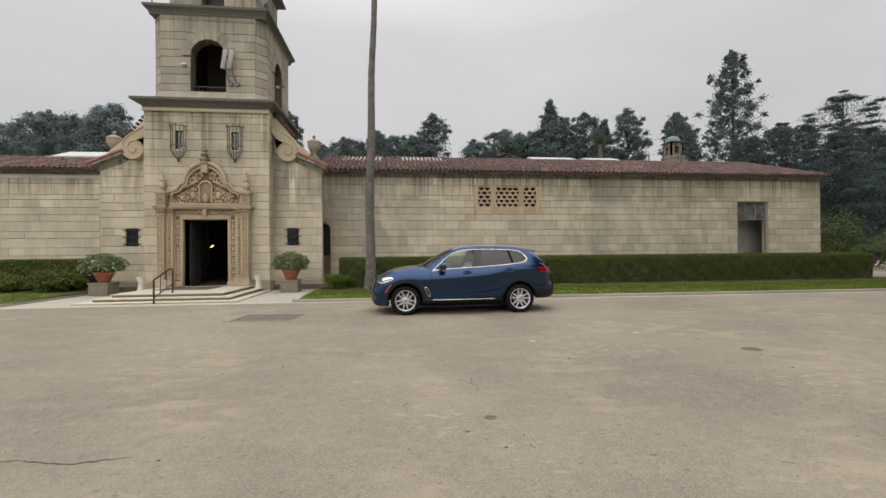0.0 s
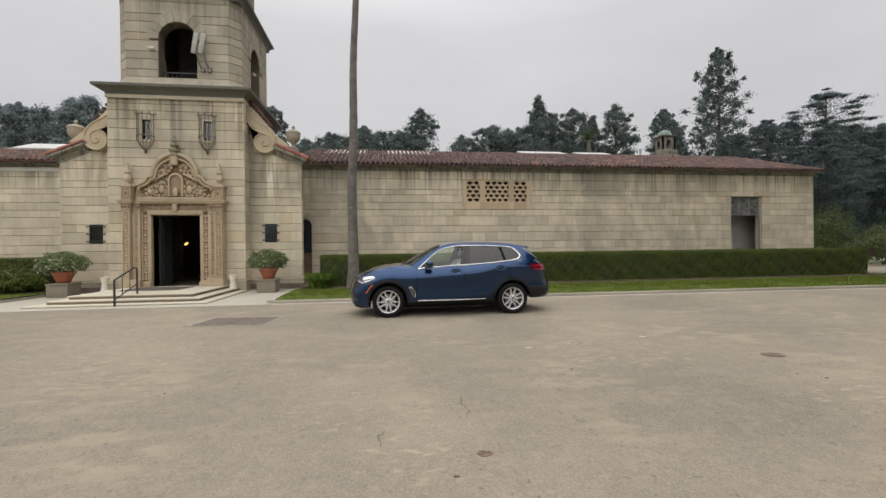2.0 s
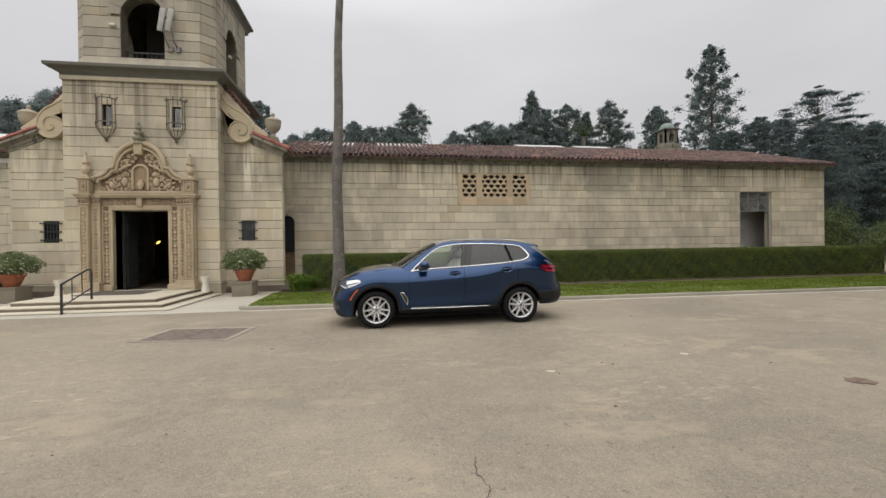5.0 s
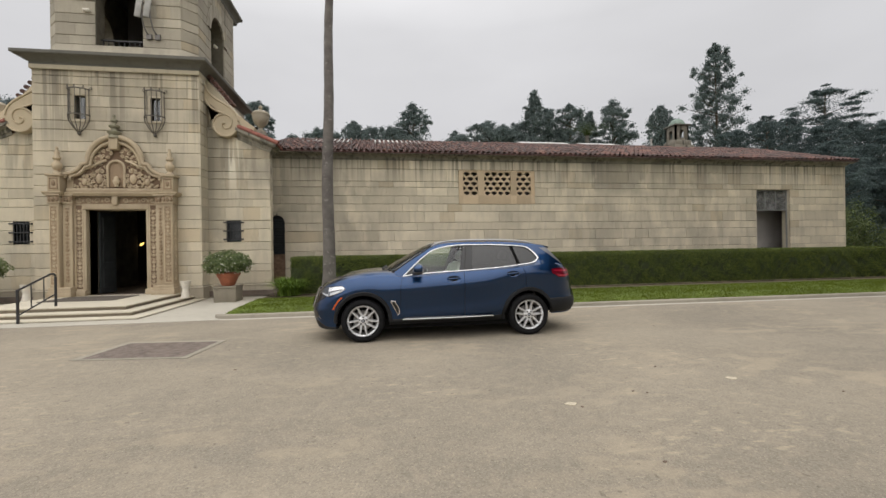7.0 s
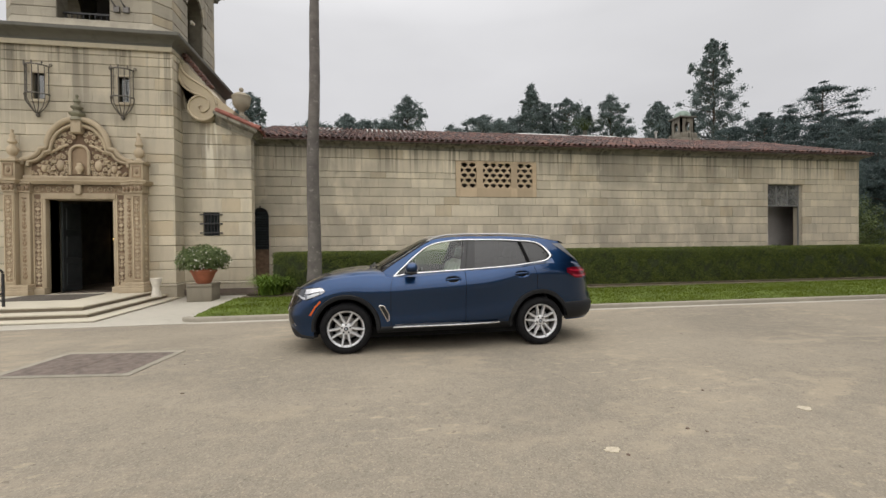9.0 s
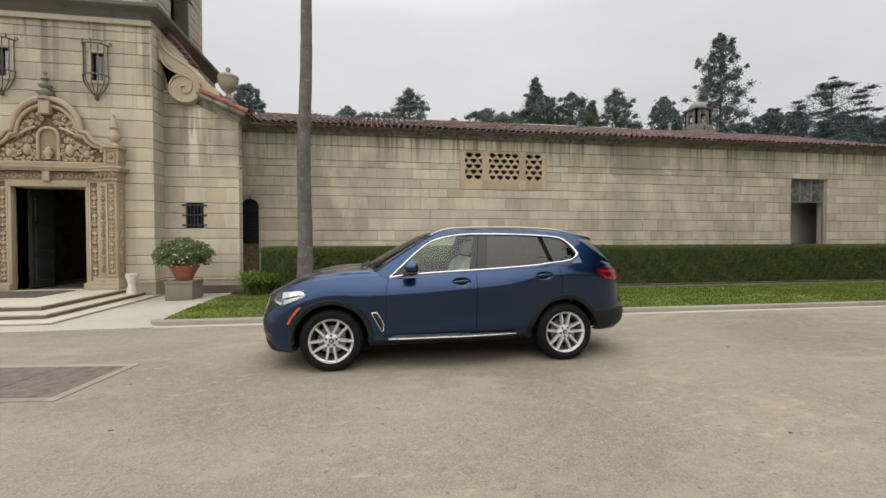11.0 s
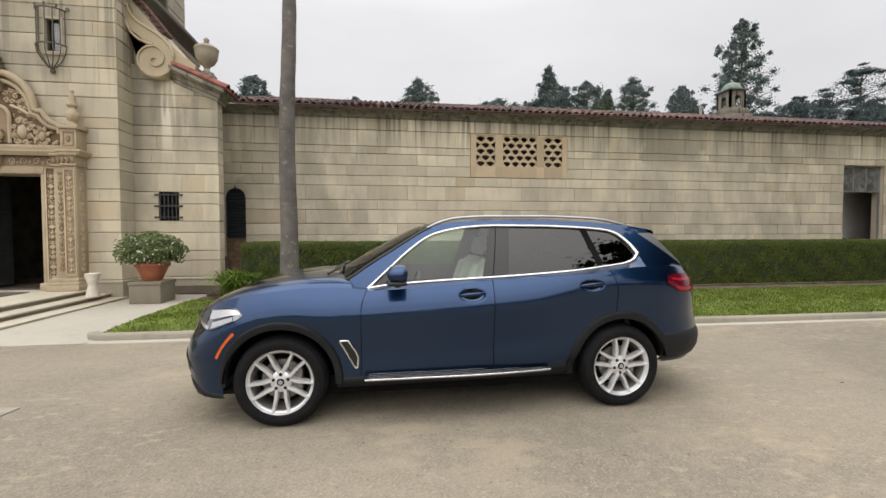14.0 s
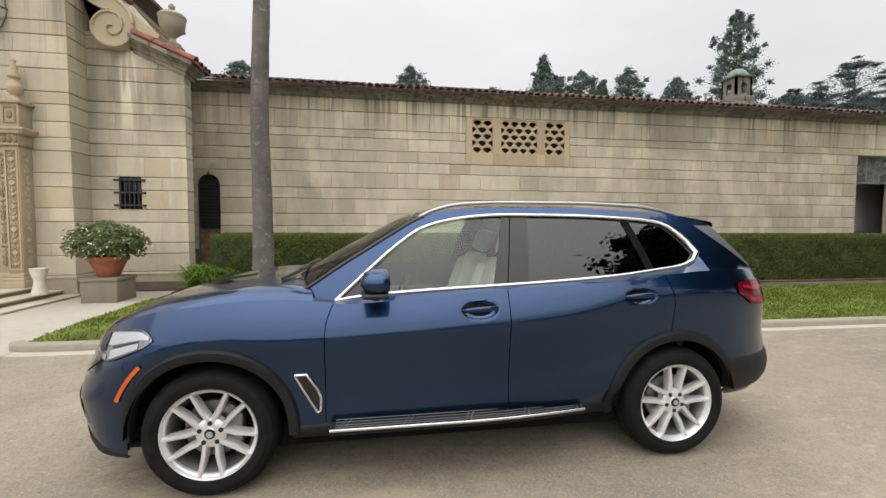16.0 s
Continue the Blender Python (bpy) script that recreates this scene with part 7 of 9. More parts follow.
# ---------------------------------------------------------------- distant trees
def tree(x, y, h, prof, n_clump, per, leaf, mat, seed, label, flat=0.8, spread=1.0, trunk_r=0.35, jag=0.30, fill=0.3):
    """A tree: tapered trunk, limbs, and a ragged crown of many small leaves in clumps.
    prof: knots (height share, crown radius in metres); flat: how flat the clumps lie; fill: share of leaves between them."""
    th = thing("tree", (x, y, 0.0), label, "tree", "background trees")
    r = rng(seed)
    f = curve(prof)
    t0, t1 = prof[0][0], prof[-1][0]
    part("trunk", Mesh().tube([(0, 0, -0.1), (r.uniform(-.2, .2), 0, h * 0.3), (r.uniform(-.3, .3), r.uniform(-.3, .3), h * 0.65), (0, 0, h * 0.97)], [trunk_r, trunk_r * 0.75, trunk_r * 0.45, 0.04], 8), M_BARK, th)
    boughs = Mesh()
    cs, rsz = [], []
    for i in range(n_clump):
        t = t0 + (t1 - t0) * ((i + r.random()) / n_clump)
        R = f(t)
        a = r.uniform(0, 6.283)
        q = math.sqrt(r.uniform(0.05, 1.0)) * (1 + r.uniform(-jag, jag))
        c = (R * q * math.cos(a), R * q * math.sin(a), h * t + r.uniform(-0.4, 0.4))
        cs.append(c)
        rsz.append((0.35 + 0.15 * R) * r.uniform(0.55, 1.3) * spread)
        if i % 2 == 0 and R > 0.6:
            boughs.tube([(0, 0, max(0.2, c[2] - 0.35 * R)), (c[0] * 0.5, c[1] * 0.5, c[2] - 0.18 * R), c], [0.10, 0.07, 0.02], 5)
    tagged(part("branchwork", boughs, M_BARK, th), "spreading limbs", kind="stuff")
    cs, rsz = np.array(cs), np.array(rsz)
    tt = np.linspace(t0, t1, 60)
    ff = np.array([f(v) for v in tt])

    def pick(rs, n):
        k = rs.randint(0, len(cs), n)
        d = rs.normal(0, 1, (n, 3))
        d /= np.linalg.norm(d, axis=1)[:, None]
        rr = rsz[k][:, None] * np.minimum(np.abs(rs.normal(0, 0.62, (n, 1))), 1.5)
        p = cs[k] + d * rr * np.array([1, 1, flat])
        # the rest fills the crown loosely
        m_ = rs.uniform(0, 1, n) < fill
        t = rs.uniform(t0, t1, n)
        a = rs.uniform(0, 6.283, n)
        q = np.sqrt(rs.uniform(0, 1, n)) * 0.85 * np.interp(t, tt, ff)
        p[m_] = np.stack([q * np.cos(a), q * np.sin(a), t * h], 1)[m_]
        return p, d
    me_ = leaves(int(n_clump * per), pick, leaf, seed, 0.3, 0.7)
    me_.materials.append(mat)
    tagged(part("crown", me_, mat, th), "ragged dark green crown", kind="stuff")


PINE = [(0.45, 2.4), (0.58, 3.4), (0.72, 3.1), (0.84, 2.2), (0.93, 1.2), (1.0, 0.3)]
ROUND = [(0.50, 2.2), (0.62, 3.4), (0.76, 3.7), (0.88, 2.9), (0.96, 1.6), (1.0, 0.5)]
DOME = [(0.55, 2.6), (0.75, 3.8), (0.88, 3.6), (0.95, 2.8), (1.0, 0.9)]
CONE = [(0.5, 2.6), (0.62, 4.0), (0.74, 3.4), (0.86, 1.9), (0.95, 1.1), (1.0, 0.25)]
SPIRE = [(0.35, 5.0), (0.48, 6.0), (0.60, 6.6), (0.70, 6.0), (0.78, 4.9), (0.86, 4.0), (0.94, 2.4), (1.0, 0.5)]
CEDAR = [(0.30, 6.5), (0.45, 8.5), (0.62, 8.0), (0.80, 7.0), (0.90, 5.6), (0.96, 3.6), (1.0, 1.6)]
P_ = "dark green pine behind the building"
B_ = "broad dark green tree behind the building"
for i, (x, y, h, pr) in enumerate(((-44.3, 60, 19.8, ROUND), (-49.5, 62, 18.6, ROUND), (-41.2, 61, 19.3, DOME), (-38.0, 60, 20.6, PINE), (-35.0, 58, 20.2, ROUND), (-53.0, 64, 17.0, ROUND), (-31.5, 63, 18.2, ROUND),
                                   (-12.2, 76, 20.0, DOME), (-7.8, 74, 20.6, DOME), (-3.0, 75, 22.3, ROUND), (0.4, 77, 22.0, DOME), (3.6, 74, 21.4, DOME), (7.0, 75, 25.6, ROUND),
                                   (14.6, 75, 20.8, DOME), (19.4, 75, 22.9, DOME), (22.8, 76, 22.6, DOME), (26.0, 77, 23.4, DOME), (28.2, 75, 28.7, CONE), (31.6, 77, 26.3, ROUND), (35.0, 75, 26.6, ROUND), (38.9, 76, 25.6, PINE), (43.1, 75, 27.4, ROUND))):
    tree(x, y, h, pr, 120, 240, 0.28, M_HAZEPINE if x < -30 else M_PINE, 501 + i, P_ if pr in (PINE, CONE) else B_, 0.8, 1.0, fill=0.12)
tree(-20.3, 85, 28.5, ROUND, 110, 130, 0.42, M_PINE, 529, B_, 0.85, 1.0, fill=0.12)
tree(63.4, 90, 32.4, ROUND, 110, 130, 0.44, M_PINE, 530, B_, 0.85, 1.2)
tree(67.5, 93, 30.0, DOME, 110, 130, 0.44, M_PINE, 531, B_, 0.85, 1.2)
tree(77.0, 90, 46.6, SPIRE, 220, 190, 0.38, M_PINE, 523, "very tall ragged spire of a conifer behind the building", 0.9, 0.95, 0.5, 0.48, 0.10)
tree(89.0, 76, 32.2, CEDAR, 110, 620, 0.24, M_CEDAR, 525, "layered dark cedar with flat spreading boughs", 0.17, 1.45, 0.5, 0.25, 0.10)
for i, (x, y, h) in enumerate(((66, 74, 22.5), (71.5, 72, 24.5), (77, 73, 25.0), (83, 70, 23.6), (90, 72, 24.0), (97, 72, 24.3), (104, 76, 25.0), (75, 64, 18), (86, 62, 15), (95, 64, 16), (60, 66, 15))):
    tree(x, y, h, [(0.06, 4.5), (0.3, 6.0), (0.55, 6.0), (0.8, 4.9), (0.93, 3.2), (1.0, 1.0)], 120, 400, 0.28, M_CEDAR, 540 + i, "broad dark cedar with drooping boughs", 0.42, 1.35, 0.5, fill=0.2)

# palm fronds just over the roof, far off
strap_clump("fan_palm", 30.2, 60, 17.0, 4.2, 2.4, 160, M_PALMLEAF, 571, "spreading palm crown seen over the roof")
part("trunk", Mesh().tube([(0, 0, -17.1), (0, 0, 0.2)], 0.3, 8), M_PALMBARK, bpy.data.objects["fan_palm"])

# a large tree across the drive, seen only in the car's windows
tree(26.0, -6.0, 29.0, [(0.25, 4.0), (0.4, 7.5), (0.6, 9.0), (0.8, 8.0), (0.93, 4.6), (1.0, 1.0)], 300, 120, 0.95, M_DARKLEAF, 580, "large spreading tree across the drive", 0.6, 1.4, 0.5)

tree(36.0, 4.0, 30.0, [(0.12, 5.0), (0.3, 8.5), (0.6, 9.5), (0.8, 8.0), (0.93, 4.6), (1.0, 1.0)], 300, 120, 0.95, M_DARKLEAF, 581, "large spreading tree across the drive", 0.6, 1.4, 0.5)

# wood across the road, behind the camera's start
for i in range(17):
    x = -78 + i * 10 + rng(i).uniform(-3, 3)
    tree(x, -38 - rng(i + 50).uniform(0, 10), rng(i + 90).uniform(6, 9) if i < 11 else rng(i + 90).uniform(11, 16), [(0.10, 3.8), (0.35, 5.2), (0.6, 5.0), (0.85, 3.4), (1.0, 0.8)], 70, 60, 0.85, M_PINE, 600 + i, "broad dark tree across the road", 0.6, 1.4)

# dark potted foliage inside the tall opening
pl_ = thing("indoor_plant", (19.75, 21.9, 0.25), "dark leafy plant standing inside the bare window opening", "plant")
part("pot", Mesh().lathe([(0.16, 0.0), (0.22, 0.35), (0.24, 0.40), (0.21, 0.40), (0.19, 0.33)], seg=20), M_POTSTONE, pl_, smooth=50)
for k in range(6):
    a = 2 * math.pi * k / 6
    part("stem", Mesh().tube([(0, 0, 0.3), (0.2 * math.cos(a), 0.1 * math.sin(a), 0.7), (0.5 * math.cos(a), 0.2 * math.sin(a), 1.0)], [0.02, 0.015, 0.008], 5), M_BARK, pl_)
me = leaves(500, shell(0, 0, 0.85, 0.65, 0.25, 0.32, 0.3, -0.9, 0.3), 0.13, 481, 0.3, 0.5)
me.materials.append(M_PALMLEAF)
tagged(part("foliage", me, M_PALMLEAF, pl_), "dark green leaves", kind="stuff")

# leaning tree at the hedge's end, and a pale wall with steps far beyond it
lt = thing("leaning_tree", (23.62, 18.85, 0.12), "small dark tree leaning away from the hedge's end", "tree")
part("trunk", Mesh().tube([(-0.05, 0, -0.1), (0.02, 0, 0.25), (0.22, 0.05, 0.65), (0.62, 0.1, 1.02), (1.05, 0.15, 1.22), (1.7, 0.25, 1.42)], [0.19, 0.16, 0.17, 0.16, 0.12, 0.04], 10), M_BARK, lt, "dark curved trunk", smooth=60)
for k, (ax, az) in enumerate(((0.35, 1.35), (0.9, 1.55), (1.5, 1.65))):
    part("branch", Mesh().tube([(0.22 + 0.4 * k, 0.05 + 0.05 * k, 0.65 + 0.28 * k), (ax, 0.1, az - 0.1), (ax + 0.2, 0.15, az)], [0.06, 0.04, 0.015], 6), M_BARK, lt, smooth=60)


def lean_pick(rs, n):
    t = rs.uniform(0, 1, n)
    p = np.stack([-0.15 + 2.6 * t, 0.15 + rs.normal(0, 0.35, n), 1.22 + 0.35 * t + np.abs(rs.normal(0, 0.13, n)) * (1 + t)], 1)
    return p, np.tile([0.0, -0.3, 1.0], (n, 1))


me = leaves(4200, lean_pick, 0.09, 471, 0.3, 0.6)
me.materials.append(M_OLIVE)
tagged(part("crown", me, M_OLIVE, lt), "low spreading green crown", kind="stuff")
fw = Mesh().box(36, 75, 34.0, 34.4, 0, 1.05)
tagged(part("far_wall", fw, M_FARWALL), "low pale garden wall in the distance", "wall", kind="structure")
fs = Mesh().box(34.5, 75, 31.0, 33.9, 0.0, 0.22).box(35.2, 75, 32.2, 33.95, 0.22, 0.44)
tagged(part("far_step", fs, M_FARWALL), "pale stone steps before the far wall", "steps", kind="structure")


# ---------------------------------------------------------------- the blue car (front towards -x, driver's side towards -y)
HUB_F, HUB_R, HUB_Z, R_TYRE = 0.870, 3.85, 0.370, 0.378
R_ARCH = 0.47
HANDLES = ((2.468, 1.047, 0.118, 0.056), (3.545, 1.115, 0.112, 0.050))   # x, z and half sizes of the grip recesses
plan_w = curve([(0, 0.50), (0.03, 0.585), (0.08, 0.67), (0.15, 0.755), (0.25, 0.842), (0.4, 0.92), (0.6, 0.966), (0.875, 0.985), (1.5, 0.983), (2.6, 0.985), (3.4, 0.992), (3.85, 1.0), (4.2, 0.982), (4.4, 0.952), (4.55, 0.905), (4.68, 0.835), (4.8, 0.735), (4.88, 0.63), (4.92, 0.52)])
belt = curve([(0, 0.90), (0.12, 0.950), (0.3, 1.005), (0.6, 1.075), (0.88, 1.113), (1.1, 1.130), (1.3, 1.130), (1.45, 1.115), (1.6, 1.10), (2.66, 1.168), (3.6, 1.225), (4.0, 1.272), (4.35, 1.28), (4.6, 1.235), (4.8, 1.16), (4.92, 1.08)])
crease = curve([(0, 0.745), (0.3, 0.75), (0.42, 0.775), (0.55, 0.825), (0.7, 0.878), (0.87, 0.903), (1.0, 0.905), (1.12, 0.893), (1.25, 0.887), (1.5, 0.893), (2.2, 0.928), (2.7, 0.96), (3.05, 0.993), (3.25, 1.035), (3.5, 1.09), (3.9, 1.115), (4.3, 1.10), (4.6, 1.05), (4.92, 0.99)])
tuck = curve([(-0.75, 0.14), (-0.64, 0.085), (-0.56, 0.050), (-0.46, 0.043), (-0.36, 0.046), (-0.25, 0.036), (-0.12, 0.015), (-0.05, 0.003), (0.0, 0.0), (0.05, 0.009), (0.12, 0.036), (0.2, 0.079), (0.3, 0.14), (0.45, 0.22)])
nose_in = curve([(0.2, 0.10), (0.32, 0.045), (0.45, 0.01), (0.55, 0.0), (0.65, 0.02), (0.75, 0.06), (0.85, 0.09), (0.95, 0.125), (1.1, 0.20)])
tail_in = curve([(0.25, 0.16), (0.4, 0.05), (0.55, 0.0), (0.68, 0.01), (0.8, 0.06), (1.0, 0.10), (1.2, 0.13), (1.4, 0.2)])


nose_low = curve([(0, 0.05), (0.03, 0.075), (0.08, 0.085), (0.15, 0.07), (0.25, 0.043), (0.4, 0.015), (0.6, 0.0)])


def shift(x, z):
    if x < 0.6:
        x += nose_in(z) * (1 - x / 0.6) ** 1.6
    if x > 4.2:
        x -= tail_in(z) * ((x - 4.2) / 0.72) ** 1.6
    return x


def skin(x, z, out=0.0):
    """A point of the car's left side."""
    full = nose_low(x) * max(0.0, min(1.0, (0.78 - z) / 0.22))
    return (shift(x, z), -(plan_w(x) + full - tuck(z - crease(x)) + out), z)


def grip_dent(x, z):
    """Depth of the hollow behind a door handle."""
    for hx, hz, a, b in HANDLES:
        e = ((x - hx) / a) ** 2 + ((z - hz) / b) ** 2
        if e < 1:
            return 0.042 * (1 - e) ** 0.9
    return 0.0


def cut_bend(x, z):
    """The doors' front and rear cut lines lean over near the belt."""
    up = lambda a, b: max(0.0, min(1.0, (z - a) / (b - a))) ** 2
    return 0.05 * up(0.92, 1.11) * math.exp(-((x - 1.52) / 0.12) ** 2) - 0.055 * up(1.0, 1.24) * math.exp(-((x - 3.79) / 0.10) ** 2)


def low(x, sill=0.36):
    z = sill
    if x < 0.5:
        z = 0.25 + 0.03 * x
    if x > 4.2:
        z = 0.36
    for hx in (HUB_F, HUB_R):
        if abs(x - hx) < R_ARCH:
            z = max(z, HUB_Z + math.sqrt(R_ARCH**2 - (x - hx) ** 2))
    return z


STATIONS = sorted({round(v, 4) for v in
                   [0.0, 0.01, 0.03, 0.055, 0.085, 0.12, 0.16, 0.21, 0.27, 0.33, 0.39]
                   + [h - R_ARCH * math.cos(math.pi * k / 26) for h in (HUB_F, HUB_R) for k in range(27)]
                   + [1.33 + 0.07 * k for k in range(30)] + [h[0] - 0.125 + 0.0125 * k for h in HANDLES for k in range(21)] + [4.33, 4.4, 4.47, 4.54, 4.6, 4.66, 4.72, 4.77, 4.81, 4.845, 4.875, 4.9, 4.912, 4.92]})


def side_panel(x0, x1, rows=26):
    xs_ = [x0] + [x for x in STATIONS if x0 + 0.004 < x < x1 - 0.004] + [x1]
    m = Mesh()

    def at(x, j, out=0.0):
        z = low(x) + (belt(x) - low(x)) * j / rows
        xb = x + cut_bend(x, z)
        return skin(xb, z, out - grip_dent(xb, z))
    m.grid([[at(x, j) for x in xs_] for j in range(rows + 1)])
    # turned-in edges give the panel its thickness
    edge = [[at(x, j, -o) for j in range(rows + 1)] for x in (x0, x1) for o in (0.0, 0.018)]
    m.grid(edge[:2]).grid(edge[2:])
    return m


def mirror(m):
    k = Mesh()
    k.v = [(x, -y, z) for x, y, z in m.v]
    k.f = [tuple(reversed(q)) for q in m.f]
    return k


# greenhouse curves
roof_edge = curve([(1.25, 1.10), (1.43, 1.205), (1.59, 1.312), (1.77, 1.422), (1.95, 1.532), (2.1, 1.617), (2.25, 1.668), (2.45, 1.695), (2.75, 1.708), (3.2, 1.708), (3.7, 1.69), (4.1, 1.652), (4.42, 1.59)])
dlo_top = curve([(1.575, 1.112), (1.65, 1.178), (1.768, 1.285), (1.953, 1.442), (2.143, 1.564), (2.34, 1.618), (2.54, 1.645), (2.75, 1.655), (3.17, 1.652), (3.6, 1.634), (3.845, 1.609), (3.915, 1.585), (3.985, 1.532), (4.045, 1.465), (4.08, 1.425), (4.095, 1.39)])
dlo_bot = curve([(1.575, 1.112), (1.75, 1.137), (1.94, 1.152), (2.3, 1.173), (2.67, 1.191), (3.06, 1.214), (3.47, 1.245), (3.70, 1.272), (3.95, 1.304), (4.04, 1.338), (4.095, 1.39)])
house_base = curve([(1.2, 0.80), (1.6, 0.845), (2.2, 0.852), (2.6, 0.860), (3.0, 0.872), (3.4, 0.879), (3.9, 0.868), (4.2, 0.845), (4.4, 0.812), (4.6, 0.755), (4.8, 0.68)])


def house(x, z, out=0.0):
    """A point of the left side above the belt; it leans inwards."""
    h = max(0.0, z - (1.10 + 0.0635 * (x - 1.6)))
    return (x, -(house_base(x) + out - 0.46 * h - 0.22 * h * h), z)


back = curve([(1.20, 4.625), (1.284, 4.565), (1.40, 4.465), (1.456, 4.415), (1.587, 4.30), (1.66, 4.235), (1.69, 4.21)])


def wheel(parent, x, y, sgn, phase):
    """One wheel: five arms that each fork into two spokes; phase: the angle of one arm; sgn -1: it faces -y."""
    w = part("wheel", Mesh().lathe([(0.268, 0.0), (0.265, -0.004), (0.260, 0.004), (0.255, 0.016), (0.243, 0.022), (0.240, 0.035)], seg=64, axis="y", cap=False), M_RIM, parent, smooth=40)
    w.matrix_basis = Matrix.Translation((x, y, HUB_Z)) @ (Matrix.Identity(4) if sgn < 0 else Matrix.Rotation(math.pi, 4, "Z"))
    t = Mesh().lathe([(0.262, 0.015), (0.270, -0.002), (0.276, -0.010), (0.292, -0.016), (0.300, -0.0165), (0.302, -0.019), (0.320, -0.019), (0.322, -0.016), (0.345, -0.008), (0.362, 0.012), (0.373, 0.04), (R_TYRE, 0.07), (R_TYRE, 0.19), (0.370, 0.235), (0.345, 0.262), (0.30, 0.27), (0.24, 0.25)], seg=72, axis="y", cap=False)
    part("tyre", t, M_RUBBER, w, "black road tyre", smooth=30)
    for k in range(4):
        part("tread_groove", Mesh().lathe([(R_TYRE + 0.0006, 0.082 + k * 0.032), (R_TYRE + 0.0006, 0.089 + k * 0.032)], seg=64, axis="y", cap=False), M_BLACK, w)
    part("brake_disc", Mesh().lathe([(0.06, 0.105), (0.165, 0.10), (0.168, 0.105), (0.168, 0.125), (0.06, 0.13)], seg=40, axis="y", cap=False), M_DISC, w, smooth=40)
    # disc metal here puts the shade behind the spokes into the colour
    part("barrel", Mesh().lathe([(0.214, 0.17), (0.226, 0.06), (0.243, 0.03)], seg=48, axis="y", cap=False), M_DISC, w, "inner rim in darker metal for the shade behind the spokes", smooth=40)
    part("back_plate", Mesh().lathe([(0.02, 0.165), (0.22, 0.168)], seg=40, axis="y"), M_UNDER, w)
    part("caliper", Mesh().cham(0.07, 0.165, 0.07, 0.15, -0.10, 0.09, 0.014), M_DISC, w)
    hub = Mesh().lathe([(0.0, 0.014), (0.030, 0.014), (0.034, 0.019), (0.070, 0.022), (0.086, 0.034), (0.090, 0.08)], seg=36, axis="y", cap=False)
    part("hub", hub, M_RIM, w, smooth=40)
    part("hub_cap", Mesh().lathe([(0.0, 0.004), (0.026, 0.005), (0.031, 0.013)], seg=28, axis="y"), M_GLOSSBLK, w, smooth=40)
    part("badge", Mesh().lathe([(0.0, 0.0025), (0.018, 0.003), (0.0185, 0.005)], seg=24, axis="y"), M_LOGO, w, smooth=40)
    for k in range(5):
        a0 = phase + 2 * math.pi * k / 5
        part("lug_hole", Mesh().lathe([(0.0, 0.0165), (0.0135, 0.0165), (0.0145, 0.03)], (0.061 * math.cos(a0), 0.0, 0.061 * math.sin(a0)), 14, "y"), M_BLACK, w)
        for s in (1, -1):
            # one spoke: it leaves the arm beside the lug hole, opens outwards, and runs straight to the rim
            knots = [(Vector((rad * math.cos(a0 + s * da), rad * math.sin(a0 + s * da))), hw, dp) for rad, da, hw, dp in ((0.040, 0.30, 0.0105, 0.021), (0.068, 0.205, 0.0110, 0.019), (0.088, 0.215, 0.0130, 0.017), (0.140, 0.350, 0.0140, 0.012), (0.200, 0.372, 0.0125, 0.007), (0.258, 0.385, 0.0100, 0.002))]
            rows = []
            for k2, (p, hw, dp) in enumerate(knots):
                d = (knots[min(k2 + 1, 5)][0] - knots[max(k2 - 1, 0)][0]).normalized()
                rows.append([(p.x - d.y * o * hw, dp + e, p.y + d.x * o * hw) for o, e in ((-1.40, 0.055), (-1.30, 0.020), (-0.95, 0.006), (-0.70, 0.0), (0.70, 0.0), (0.95, 0.006), (1.30, 0.020), (1.40, 0.055))])
            part("spoke", Mesh().grid(rows), M_RIM, w, smooth=28, fix=False)
    return w


def seat(parent, x, y, front=True):
    s = part("seat", Mesh().cham(x - 0.26, x + 0.27, y - 0.26, y + 0.26, 0.62, 0.80, 0.06), M_SEAT, parent, "pale leather seat", smooth=60)
    lean = Matrix.Translation((x + 0.24, y, 0.78)) @ Matrix.Rotation(radians(20), 4, "Y")
    part("seat_back", Mesh().cham(-0.08, 0.10, -0.25, 0.25, -0.08, 0.58, 0.07).move(lean), M_SEAT, s, smooth=60)
    for k in (-1, 1):
        part("seat_bolster", Mesh().cham(-0.13, 0.04, k * 0.21 - 0.06, k * 0.21 + 0.06, 0.0, 0.50, 0.05).move(lean), M_SEAT, s, smooth=60)
    part("head_rest", Mesh().cham(-0.07, 0.06, -0.13, 0.13, 0.60, 0.80, 0.05).move(lean), M_SEAT, s, smooth=60)


